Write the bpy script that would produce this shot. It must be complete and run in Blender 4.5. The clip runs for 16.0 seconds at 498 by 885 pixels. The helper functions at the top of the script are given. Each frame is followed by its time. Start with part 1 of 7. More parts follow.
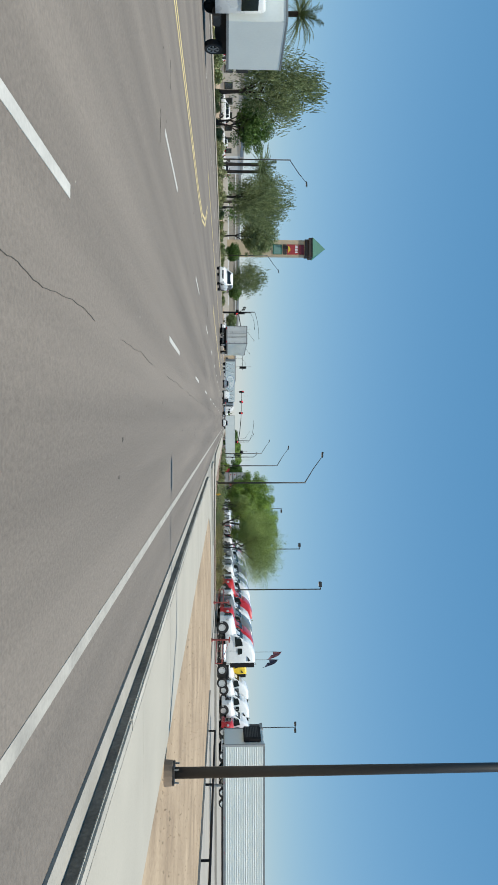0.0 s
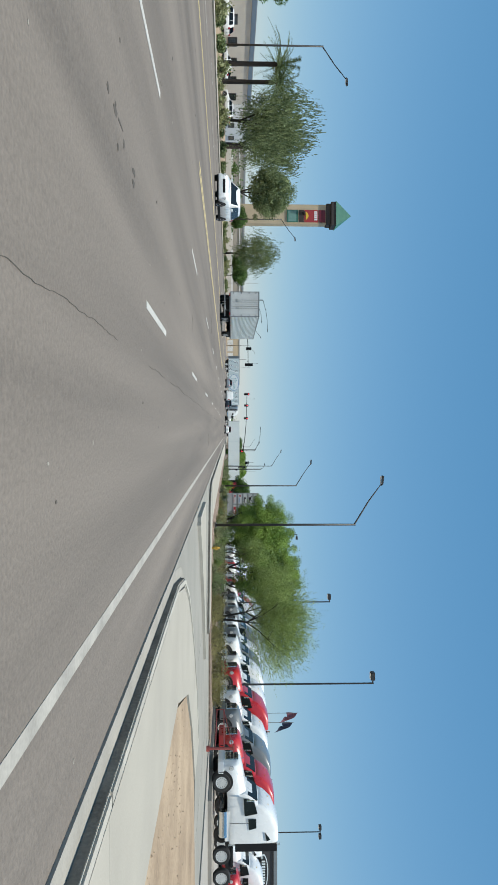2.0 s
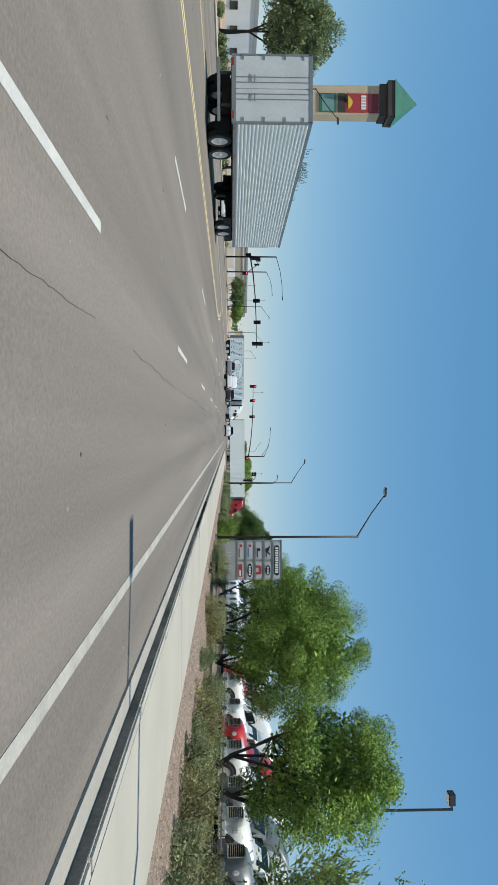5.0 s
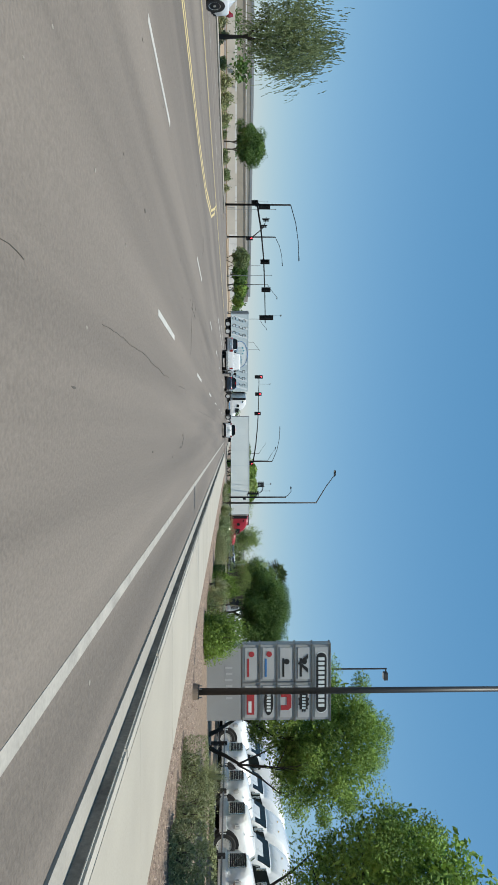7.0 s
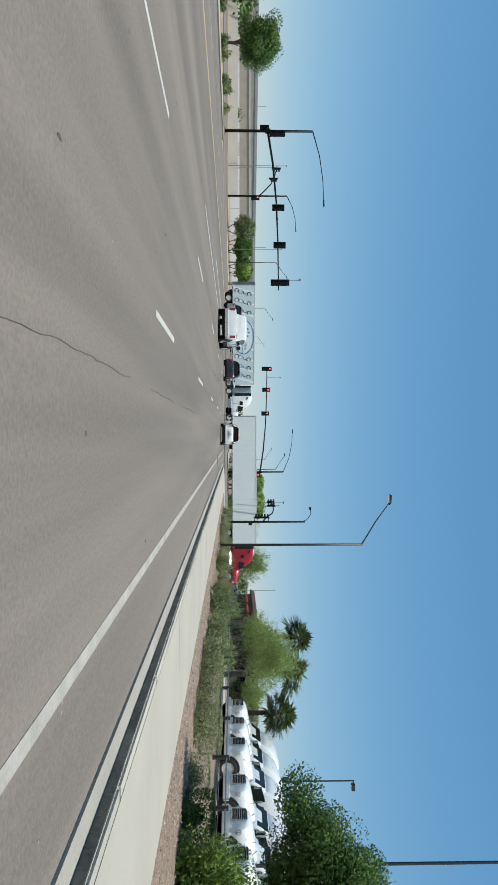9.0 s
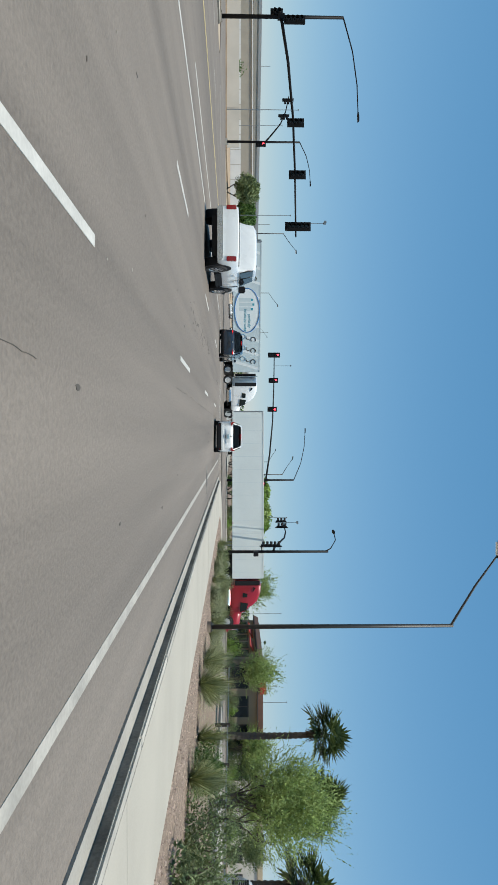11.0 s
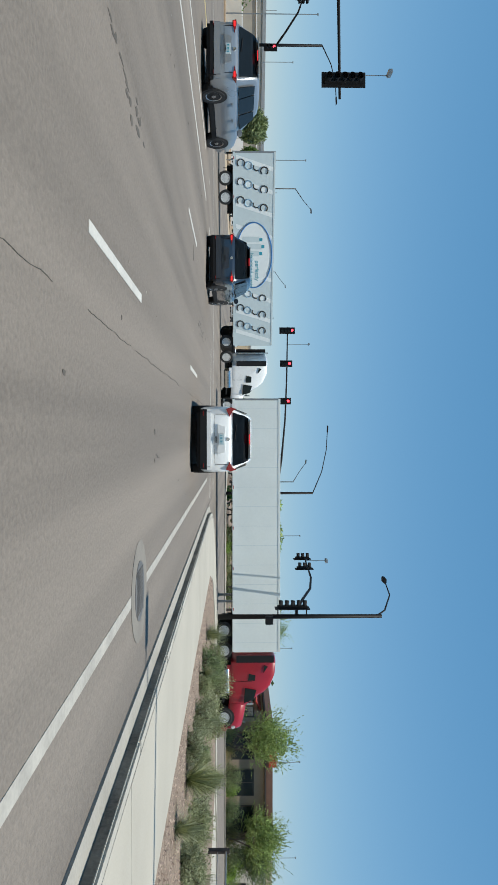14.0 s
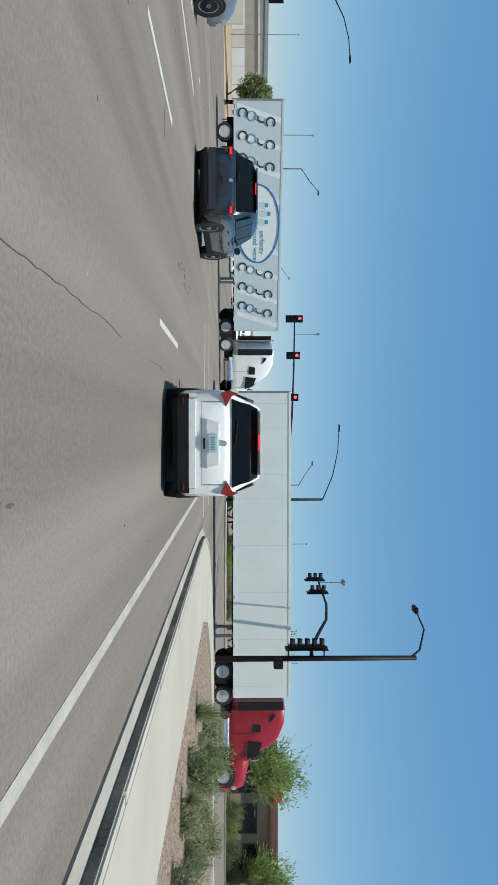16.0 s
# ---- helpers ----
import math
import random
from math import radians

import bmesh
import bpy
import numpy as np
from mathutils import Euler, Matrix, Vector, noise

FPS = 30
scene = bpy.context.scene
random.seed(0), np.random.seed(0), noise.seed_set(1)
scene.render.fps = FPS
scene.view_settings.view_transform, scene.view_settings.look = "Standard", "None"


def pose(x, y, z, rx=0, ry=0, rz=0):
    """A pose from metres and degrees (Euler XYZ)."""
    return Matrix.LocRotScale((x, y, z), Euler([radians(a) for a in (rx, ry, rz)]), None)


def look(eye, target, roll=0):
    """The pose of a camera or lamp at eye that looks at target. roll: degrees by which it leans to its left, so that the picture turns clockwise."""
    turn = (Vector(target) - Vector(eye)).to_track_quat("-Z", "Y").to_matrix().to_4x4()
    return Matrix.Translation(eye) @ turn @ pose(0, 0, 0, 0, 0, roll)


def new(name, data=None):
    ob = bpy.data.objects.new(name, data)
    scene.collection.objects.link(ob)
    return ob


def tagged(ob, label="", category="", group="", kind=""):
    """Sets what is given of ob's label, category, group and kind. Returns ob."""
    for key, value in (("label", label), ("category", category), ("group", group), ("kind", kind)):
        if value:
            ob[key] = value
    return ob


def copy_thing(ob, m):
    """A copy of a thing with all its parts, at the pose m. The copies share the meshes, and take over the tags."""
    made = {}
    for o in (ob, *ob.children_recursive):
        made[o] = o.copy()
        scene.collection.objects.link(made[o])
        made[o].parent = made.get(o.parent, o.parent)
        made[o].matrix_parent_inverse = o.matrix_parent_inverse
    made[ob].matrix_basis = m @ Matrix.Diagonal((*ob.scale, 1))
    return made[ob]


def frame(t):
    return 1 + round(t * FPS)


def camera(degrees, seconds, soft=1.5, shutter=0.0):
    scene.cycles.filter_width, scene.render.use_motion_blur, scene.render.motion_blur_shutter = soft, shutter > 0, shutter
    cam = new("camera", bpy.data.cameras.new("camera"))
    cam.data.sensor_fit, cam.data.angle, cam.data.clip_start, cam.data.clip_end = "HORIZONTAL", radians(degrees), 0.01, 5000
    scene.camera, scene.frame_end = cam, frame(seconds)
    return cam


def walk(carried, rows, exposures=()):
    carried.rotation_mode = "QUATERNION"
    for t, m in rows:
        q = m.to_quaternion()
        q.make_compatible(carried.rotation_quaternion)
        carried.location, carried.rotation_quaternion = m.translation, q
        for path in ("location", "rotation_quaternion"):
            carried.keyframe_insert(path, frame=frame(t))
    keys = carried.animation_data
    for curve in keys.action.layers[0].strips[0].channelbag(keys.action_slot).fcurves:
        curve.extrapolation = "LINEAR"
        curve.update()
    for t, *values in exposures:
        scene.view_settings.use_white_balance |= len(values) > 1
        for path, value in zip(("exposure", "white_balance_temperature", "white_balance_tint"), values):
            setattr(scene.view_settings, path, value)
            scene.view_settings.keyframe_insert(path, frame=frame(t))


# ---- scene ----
cam = camera(41.48, 16.0, soft=1.2)
PATH = [
    (0, (0.006, 0.000, 1.300), (3.049, 99.894, 4.752), 89.98),
    (0.5, (-0.015, 7.291, 1.300), (2.864, 107.191, 4.723), 89.96),
    (1, (-0.031, 14.600, 1.300), (2.584, 114.508, 4.681), 89.95),
    (1.5, (0.050, 21.808, 1.300), (2.293, 121.735, 4.414), 89.98),
    (2, (0.039, 28.946, 1.300), (2.080, 128.880, 4.292), 90.05),
    (2.5, (0.119, 36.134, 1.300), (2.128, 136.072, 4.178), 89.99),
    (3, (0.110, 43.123, 1.300), (2.224, 143.062, 4.095), 90.01),
    (3.5, (0.003, 49.946, 1.300), (2.213, 149.887, 3.926), 90.04),
    (4, (0.053, 57.165, 1.300), (2.041, 157.109, 4.000), 90.04),
    (4.2, (0.101, 60.099, 1.300), (1.886, 160.044, 4.067), 90.04),
    (6.3, (0.091, 91.208, 1.300), (2.035, 191.154, 3.943), 89.98),
    (6.5, (0.144, 93.916, 1.300), (2.057, 193.856, 4.191), 89.99),
    (7, (0.149, 100.927, 1.300), (1.989, 200.879, 3.823), 90.01),
    (7.5, (0.135, 107.833, 1.300), (1.878, 207.792, 3.570), 90.03),
    (8, (0.127, 114.018, 1.300), (1.740, 213.982, 3.471), 89.98),
    (8.5, (0.107, 120.068, 1.300), (1.552, 220.038, 3.319), 89.97),
    (9, (0.084, 125.906, 1.300), (1.420, 225.872, 3.502), 89.99),
    (9.2, (0.046, 128.058, 1.300), (1.335, 228.026, 3.474), 90.02),
    (11.3, (-0.142, 148.525, 1.300), (1.527, 248.490, 3.355), 90.03),
    (11.5, (-0.139, 150.337, 1.300), (1.522, 250.306, 3.164), 90.03),
    (12, (-0.124, 154.333, 1.300), (1.598, 254.298, 3.310), 90.02),
    (12.5, (-0.122, 158.058, 1.300), (1.576, 258.023, 3.344), 90.02),
    (13, (-0.104, 161.736, 1.300), (1.582, 261.702, 3.310), 89.97),
    (13.5, (-0.110, 164.597, 1.300), (1.563, 264.564, 3.275), 89.95),
    (14, (-0.096, 167.354, 1.300), (1.605, 267.322, 3.219), 90.00),
    (14.5, (-0.131, 169.789, 1.300), (1.600, 269.757, 3.109), 89.99),
    (15, (-0.136, 171.691, 1.300), (1.646, 271.657, 3.188), 90.01),
    (15.5, (-0.135, 173.417, 1.300), (1.704, 273.384, 3.040), 90.03),
    (16, (-0.081, 174.623, 1.300), (1.663, 274.593, 3.011), 89.99),
]
walk(cam, [(t, look(eye, target, roll)) for t, eye, target, roll in PATH], [(0.0, 0.1), (16.0, 0.1)])

# ---- sky and sun ----
SUN_ELEVATION, SUN_AZIMUTH = 73.0, 145.0         # degrees; azimuth from +y towards +x
world = bpy.data.worlds.new("sky")
scene.world = world
world.use_nodes = True
wn, wl = world.node_tree.nodes, world.node_tree.links
sky = wn.new("ShaderNodeTexSky")
sky.sky_type, sky.sun_disc = "NISHITA", False
sky.sun_elevation, sky.sun_rotation = radians(SUN_ELEVATION), radians(SUN_AZIMUTH)
sky.altitude, sky.air_density, sky.dust_density, sky.ozone_density = 0, 1.0, 0.0, 6.0
wn["Background"].inputs["Strength"].default_value = 0.115
tint = wn.new("ShaderNodeMix")
tint.data_type, tint.blend_type = "RGBA", "MULTIPLY"
tint.inputs["Factor"].default_value, tint.inputs["B"].default_value = 1.0, (0.69, 0.56, 0.42, 1)
wl.new(sky.outputs["Color"], tint.inputs["A"])
haze = wn.new("ShaderNodeMix")                    # even blue of a clear desert noon
haze.data_type, haze.blend_type = "RGBA", "ADD"
haze.inputs["Factor"].default_value, haze.inputs["B"].default_value = 1.0, (0.10, 1.26, 2.72, 1)
wl.new(tint.outputs["Result"], haze.inputs["A"])
wl.new(haze.outputs["Result"], wn["Background"].inputs["Color"])
sun = new("sun", bpy.data.lights.new("sun", "SUN"))
sun.data.energy, sun.data.angle, sun.data.color = 4.65, radians(0.53), (0.99, 0.967, 0.87)
sx, sy = math.sin(radians(SUN_AZIMUTH)), math.cos(radians(SUN_AZIMUTH))
ce, se = math.cos(radians(SUN_ELEVATION)), math.sin(radians(SUN_ELEVATION))
sun.matrix_world = look((60 * sx * ce, 60 * sy * ce, 60 * se), (0, 0, 0))

# ---- materials ----
def material(name, color, rough=0.6, metal=0.0, vary=0.12, scale=3.0, fine=60.0, bump=0.0, spec=0.5, coat=0.0, second=None, per_object=0.0, per_island=0.0, stretch=None, plain_fine=False):
    """A surface with a coarse and a fine variation of its colour and roughness, and a fine relief."""
    m = bpy.data.materials.new(name)
    m.use_nodes = True
    n, l = m.node_tree.nodes, m.node_tree.links
    b = n["Principled BSDF"]
    b.inputs["Metallic"].default_value = metal
    b.inputs["Specular IOR Level"].default_value = spec
    b.inputs["Coat Weight"].default_value = coat
    b.inputs["Coat Roughness"].default_value = 0.05
    co = n.new("ShaderNodeTexCoord")
    mp = n.new("ShaderNodeMapping")
    l.new(co.outputs["Object"], mp.inputs["Vector"])
    if stretch:
        mp.inputs["Scale"].default_value = stretch
    big, small = n.new("ShaderNodeTexNoise"), n.new("ShaderNodeTexNoise")
    big.inputs["Scale"].default_value, big.inputs["Detail"].default_value = scale, 4
    small.inputs["Scale"].default_value, small.inputs["Detail"].default_value = fine, 3
    l.new(mp.outputs["Vector"], big.inputs["Vector"])
    l.new((co.outputs["Object"] if plain_fine else mp.outputs["Vector"]), small.inputs["Vector"])
    mix = n.new("ShaderNodeMix")
    mix.data_type = "RGBA"
    lo = [max(0.0, c * (1 - vary)) for c in color]
    hi = [min(1.0, c * (1 + vary)) for c in (second or color)]
    mix.inputs["A"].default_value, mix.inputs["B"].default_value = (*lo, 1), (*hi, 1)
    add = n.new("ShaderNodeMath")
    add.operation = "MULTIPLY_ADD"
    l.new(big.outputs["Fac"], add.inputs[0])
    add.inputs[1].default_value = 1.6
    off = n.new("ShaderNodeMath")
    off.operation = "MULTIPLY_ADD"
    l.new(small.outputs["Fac"], off.inputs[0])
    off.inputs[1].default_value, off.inputs[2].default_value = 0.8, -0.7
    l.new(off.outputs[0], add.inputs[2])
    last = add
    if per_object or per_island:
        info = n.new("ShaderNodeObjectInfo" if per_object else "ShaderNodeNewGeometry")
        more = n.new("ShaderNodeMath")
        more.operation = "MULTIPLY_ADD"
        l.new(info.outputs["Random" if per_object else "Random Per Island"], more.inputs[0])
        more.inputs[1].default_value = per_object or per_island
        l.new(add.outputs[0], more.inputs[2])
        last = n.new("ShaderNodeMath")
        last.operation = "SUBTRACT"
        l.new(more.outputs[0], last.inputs[0])
        last.inputs[1].default_value = (per_object or per_island) / 2
    cl = n.new("ShaderNodeClamp")
    l.new(last.outputs[0], cl.inputs["Value"])
    l.new(cl.outputs["Result"], mix.inputs["Factor"])
    l.new(mix.outputs["Result"], b.inputs["Base Color"])
    rr = n.new("ShaderNodeMapRange")
    rr.inputs["To Min"].default_value, rr.inputs["To Max"].default_value = max(0.02, rough - 0.12), min(1.0, rough + 0.12)
    l.new(big.outputs["Fac"], rr.inputs["Value"])
    l.new(rr.outputs["Result"], b.inputs["Roughness"])
    if bump:
        bu = n.new("ShaderNodeBump")
        bu.inputs["Strength"].default_value, bu.inputs["Distance"].default_value = bump, 0.02
        l.new(small.outputs["Fac"], bu.inputs["Height"])
        l.new(bu.outputs["Normal"], b.inputs["Normal"])
    return m


def glow(name, color, strength):
    m = bpy.data.materials.new(name)
    m.use_nodes = True
    b = m.node_tree.nodes["Principled BSDF"]
    b.inputs["Base Color"].default_value = (*color, 1)
    b.inputs["Emission Color"].default_value = (*color, 1)
    b.inputs["Emission Strength"].default_value = strength
    return m


def leaf_material(name, color, second, rough=0.55):
    m = material(name, color, rough, vary=0.25, scale=0.7, fine=9.0, second=second, per_island=0.6, spec=0.15)
    n, l = m.node_tree.nodes, m.node_tree.links
    b, out = n["Principled BSDF"], n["Material Output"]
    tr = n.new("ShaderNodeBsdfTranslucent")
    tr.inputs["Color"].default_value = (second[0] * 1.5, second[1] * 1.6, second[2] * 0.9, 1)
    mx = n.new("ShaderNodeMixShader")
    mx.inputs[0].default_value = 0.07
    l.new(b.outputs[0], mx.inputs[1])
    l.new(tr.outputs[0], mx.inputs[2])
    l.new(mx.outputs[0], out.inputs["Surface"])
    return m


ASPHALT = material("asphalt", (0.180, 0.153, 0.129), 0.85, vary=0.36, scale=0.9, fine=26, bump=0.7, spec=0.3, stretch=(1, 0.035, 1), plain_fine=True)
ASPHALT_DARK = material("asphalt_dark", (0.075, 0.068, 0.06), 0.85, vary=0.3, scale=2, fine=40, spec=0.3)
TYRE_MARK = material("tyre_mark", (0.30, 0.275, 0.235), 0.85, vary=0.25, scale=2, fine=30, spec=0.3)
FOOTING = material("dusty_footing", (0.24, 0.19, 0.145), 0.9, vary=0.2, scale=2, fine=30, spec=0.3)
SCUFF = material("scuffed_concrete", (0.25, 0.235, 0.2), 0.85, vary=0.16, scale=2, fine=30, spec=0.3)
MANHOLE_COLLAR = material("collar_concrete", (0.205, 0.185, 0.16), 0.9, vary=0.2, scale=2, fine=30, spec=0.3)
MANHOLE_IRON = material("cast_iron", (0.15, 0.14, 0.13), 0.6, vary=0.3, scale=4, fine=40, metal=0.4)
DRAIN_WALL = material("shade_dark_drain_concrete", (0.10, 0.09, 0.075), 0.95, vary=0.3, scale=2, fine=20, spec=0.2)
CONCRETE = material("concrete", (0.385, 0.352, 0.295), 0.85, vary=0.12, scale=0.5, fine=40, bump=0.15, spec=0.3, per_object=0.3)
DRIVEWAY = material("driveway_concrete", (0.285, 0.268, 0.232), 0.85, vary=0.18, scale=0.35, fine=34, bump=0.2, spec=0.3)
GUTTER = material("gutter_concrete", (0.325, 0.302, 0.262), 0.88, vary=0.2, scale=0.9, fine=30, bump=0.2, spec=0.3)
KERB_FACE = material("dark_kerb_face", (0.13, 0.118, 0.098), 0.9, vary=0.4, scale=1.2, fine=22, bump=0.3, spec=0.25, second=(0.2, 0.18, 0.15))
KERB = material("kerb_concrete", (0.40, 0.372, 0.32), 0.88, vary=0.2, scale=0.9, fine=30, bump=0.2, spec=0.3, per_object=0.4)
DIRT = material("dirt", (0.29, 0.205, 0.135), 0.95, vary=0.25, scale=0.5, fine=12, bump=0.5, spec=0.2, second=(0.38, 0.29, 0.20))
DESERT = material("desert_ground", (0.34, 0.26, 0.18), 0.95, vary=0.25, scale=0.08, fine=3, bump=0.3, spec=0.2, second=(0.42, 0.34, 0.25))
GRAVEL = material("gravel", (0.165, 0.118, 0.088), 0.95, vary=0.45, scale=7, fine=34, bump=1.0, spec=0.25, second=(0.25, 0.19, 0.145))
STONE = material("gravel_stone", (0.22, 0.15, 0.12), 0.9, vary=0.3, scale=9, fine=40, second=(0.34, 0.26, 0.21), per_island=1.0)
EDGE_LINE = material("worn_edge_paint", (0.36, 0.335, 0.295), 0.75, vary=0.28, scale=2, fine=25, spec=0.3)
WHITE_LINE = material("white_road_paint", (0.47, 0.45, 0.41), 0.7, vary=0.22, scale=2, fine=25, spec=0.4)
YELLOW_LINE = material("faded_yellow_road_paint", (0.60, 0.47, 0.22), 0.7, vary=0.2, scale=2, fine=25, spec=0.4)
WHITE_PAINT = material("white_vehicle_paint", (0.80, 0.80, 0.78), 0.28, vary=0.04, scale=1, fine=12, coat=0.6)
RED_PAINT = material("red_vehicle_paint", (0.50, 0.022, 0.025), 0.3, vary=0.12, scale=1, fine=12, coat=0.6)
MAROON_PAINT = material("deep_red_vehicle_paint", (0.30, 0.008, 0.016), 0.35, vary=0.12, scale=1, fine=12, coat=0.25)
GREY_PAINT = material("grey_vehicle_paint", (0.16, 0.17, 0.17), 0.32, vary=0.1, scale=1, fine=12, coat=0.6)
SILVER_PAINT = material("silver_vehicle_paint", (0.34, 0.36, 0.38), 0.3, metal=0.5, vary=0.06, scale=1, fine=12, coat=0.6)
NAVY_PAINT = material("dark_blue_grey_vehicle_paint", (0.022, 0.032, 0.047), 0.25, metal=0.2, vary=0.1, scale=1, fine=12, coat=0.8)
BLUE_PAINT = material("blue_vehicle_paint", (0.02, 0.05, 0.20), 0.25, vary=0.1, scale=1, fine=12, coat=0.8)
YELLOW_PAINT = material("yellow_paint", (0.75, 0.50, 0.03), 0.45, vary=0.12, scale=3, fine=30)
BLACK_PLASTIC = material("black_plastic", (0.011, 0.011, 0.012), 0.65, spec=0.25, vary=0.2, scale=3, fine=40)
RUBBER = material("tyre_rubber", (0.022, 0.022, 0.022), 0.85, vary=0.25, scale=5, fine=40, bump=0.2)
CHROME = material("polished_aluminium", (0.72, 0.72, 0.70), 0.2, metal=1.0, vary=0.08, scale=4, fine=30)
HUB = material("bright_steel_hub", (0.62, 0.62, 0.60), 0.35, metal=0.25, vary=0.12, scale=5, fine=30)
ALLOY = material("wheel_alloy", (0.55, 0.55, 0.56), 0.3, metal=0.9, vary=0.1, scale=5, fine=30)
STEEL = material("grey_steel", (0.30, 0.31, 0.31), 0.45, metal=0.7, vary=0.15, scale=2, fine=25)
DARK_STEEL = material("dark_bronze_pole_paint", (0.032, 0.031, 0.03), 0.5, vary=0.2, scale=1.5, fine=25)
BLACK_METAL = material("black_signal_paint", (0.010, 0.010, 0.011), 0.6, spec=0.2, vary=0.2, scale=3, fine=30)
TRAILER_WHITE = material("trailer_white_sheet", (0.73, 0.77, 0.74), 0.4, vary=0.05, scale=0.5, fine=8, coat=0.2)
# trailer white greyed down, with the rear end's shade in the colour
TRAILER_DOOR = material("shaded_white_doors", (0.56, 0.58, 0.57), 0.5, vary=0.12, scale=0.8, fine=9)
TRAILER_GREY = material("trailer_grey_sheet", (0.36, 0.37, 0.37), 0.45, vary=0.12, scale=0.7, fine=9, metal=0.3)
UNDERBODY = material("underbody", (0.015, 0.015, 0.015), 0.85, vary=0.3, scale=3, fine=20)
RED_STEEL = material("red_pipe_paint", (0.33, 0.07, 0.06), 0.6, vary=0.2, scale=3, fine=25)
BARK = material("bark", (0.11, 0.085, 0.065), 0.9, vary=0.35, scale=3, fine=25, bump=0.6)
BARK_DARK = material("dark_bark", (0.04, 0.032, 0.026), 0.9, vary=0.35, scale=3, fine=25, bump=0.6)
STUCCO = material("tan_stucco", (0.52, 0.42, 0.29), 0.9, vary=0.1, scale=0.6, fine=30, bump=0.2)
STUCCO_PALE = material("pale_stucco", (0.60, 0.56, 0.49), 0.9, vary=0.1, scale=0.4, fine=20)
WALL_WHITE = material("white_wall", (0.70, 0.70, 0.68), 0.8, vary=0.07, scale=0.3, fine=10)
DARK_CLAD = material("dark_cladding", (0.045, 0.042, 0.042), 0.6, vary=0.2, scale=0.5, fine=12)
GREEN_ROOF = material("green_metal_roof", (0.04, 0.15, 0.105), 0.5, vary=0.15, scale=1, fine=12)
BROWN_TRIM = material("brown_trim", (0.05, 0.04, 0.035), 0.7, vary=0.2, scale=1, fine=20)
RED_TRIM = material("red_trim", (0.45, 0.05, 0.03), 0.55, vary=0.12, scale=1, fine=20)
BRICK_ROOF = material("brown_roof_fascia", (0.15, 0.075, 0.05), 0.75, vary=0.2, scale=1, fine=20)
GREY_PANEL = material("grey_sign_panel", (0.33, 0.34, 0.34), 0.5, vary=0.07, scale=1, fine=20)
GREY_PANEL_LIGHT = material("pale_grey_sign_panel", (0.45, 0.46, 0.46), 0.5, vary=0.06, scale=1, fine=20)
SIGN_BLACK = material("black_sign_print", (0.02, 0.02, 0.02), 0.5, vary=0.1)
SIGN_WHITE = material("white_sign_print", (0.74, 0.78, 0.77), 0.5, vary=0.05)
SIGN_RED = material("red_sign_print", (0.38, 0.04, 0.045), 0.5, vary=0.1)
SIGN_MAROON = material("maroon_sign_print", (0.16, 0.012, 0.025), 0.5, vary=0.1)
SIGN_BLUE = material("blue_sign_print", (0.05, 0.18, 0.42), 0.5, vary=0.1)
SIGN_BUBBLE = material("pale_blue_print", (0.28, 0.43, 0.54), 0.5, vary=0.1)
SIGN_TEAL = material("teal_sign_print", (0.03, 0.28, 0.36), 0.5, vary=0.1)
SIGN_TEAL_PALE = material("pale_green_sign_print", (0.16, 0.30, 0.26), 0.5, vary=0.1)
SIGN_YELLOW = material("yellow_sign_print", (0.75, 0.5, 0.05), 0.5, vary=0.1)
SIGN_GREY = material("grey_sign_print", (0.54, 0.62, 0.63), 0.5, vary=0.05)
TAIL_RED = material("tail_lamp_red", (0.30, 0.012, 0.015), 0.15, vary=0.1, coat=0.8)
BRAKE_GLOW = glow("brake_lamp_lit", (0.75, 0.02, 0.02), 0.9)
SIGNAL_GLOW = glow("red_signal_lit", (1.0, 0.04, 0.06), 5.0)
PRICE_GLOW = glow("price_digits_lit", (1.0, 0.05, 0.03), 2.0)
GREEN_GLOW = glow("green_digits_lit", (0.05, 0.45, 0.2), 0.4)
LAMP_LENS = material("lamp_lens", (0.6, 0.6, 0.58), 0.15, vary=0.05, coat=0.5)
GLASS = material("dark_vehicle_glass", (0.012, 0.015, 0.017), 0.08, vary=0.1, spec=0.32)
TRUCK_GLASS = material("tinted_truck_glass", (0.016, 0.021, 0.02), 0.22, vary=0.1, spec=0.18)
WINDOW = material("building_glass", (0.02, 0.025, 0.03), 0.06, vary=0.1, spec=0.8)
FLAG_RED = material("flag_red_white", (0.20, 0.08, 0.10), 0.8, vary=0.1)
FLAG_BLUE = material("flag_dark_blue", (0.03, 0.035, 0.07), 0.8, vary=0.1)
LEAF_WILLOW = leaf_material("olive_narrow_leaves", (0.052, 0.082, 0.036), (0.225, 0.275, 0.13))
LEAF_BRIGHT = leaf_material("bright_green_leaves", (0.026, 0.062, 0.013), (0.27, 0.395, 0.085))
LEAF_PALO = leaf_material("fine_yellow_green_leaves", (0.12, 0.175, 0.05), (0.36, 0.45, 0.16))
LEAF_DARK = leaf_material("dark_green_leaves", (0.024, 0.056, 0.016), (0.11, 0.19, 0.05))
LEAF_SHRUB = leaf_material("grey_green_shrub_leaves", (0.085, 0.105, 0.05), (0.34, 0.36, 0.19))
LEAF_DRY = leaf_material("dry_olive_shrub_leaves", (0.09, 0.092, 0.038), (0.30, 0.275, 0.12))
LEAF_GRASS = leaf_material("pale_grass_blades", (0.12, 0.14, 0.075), (0.34, 0.355, 0.215))
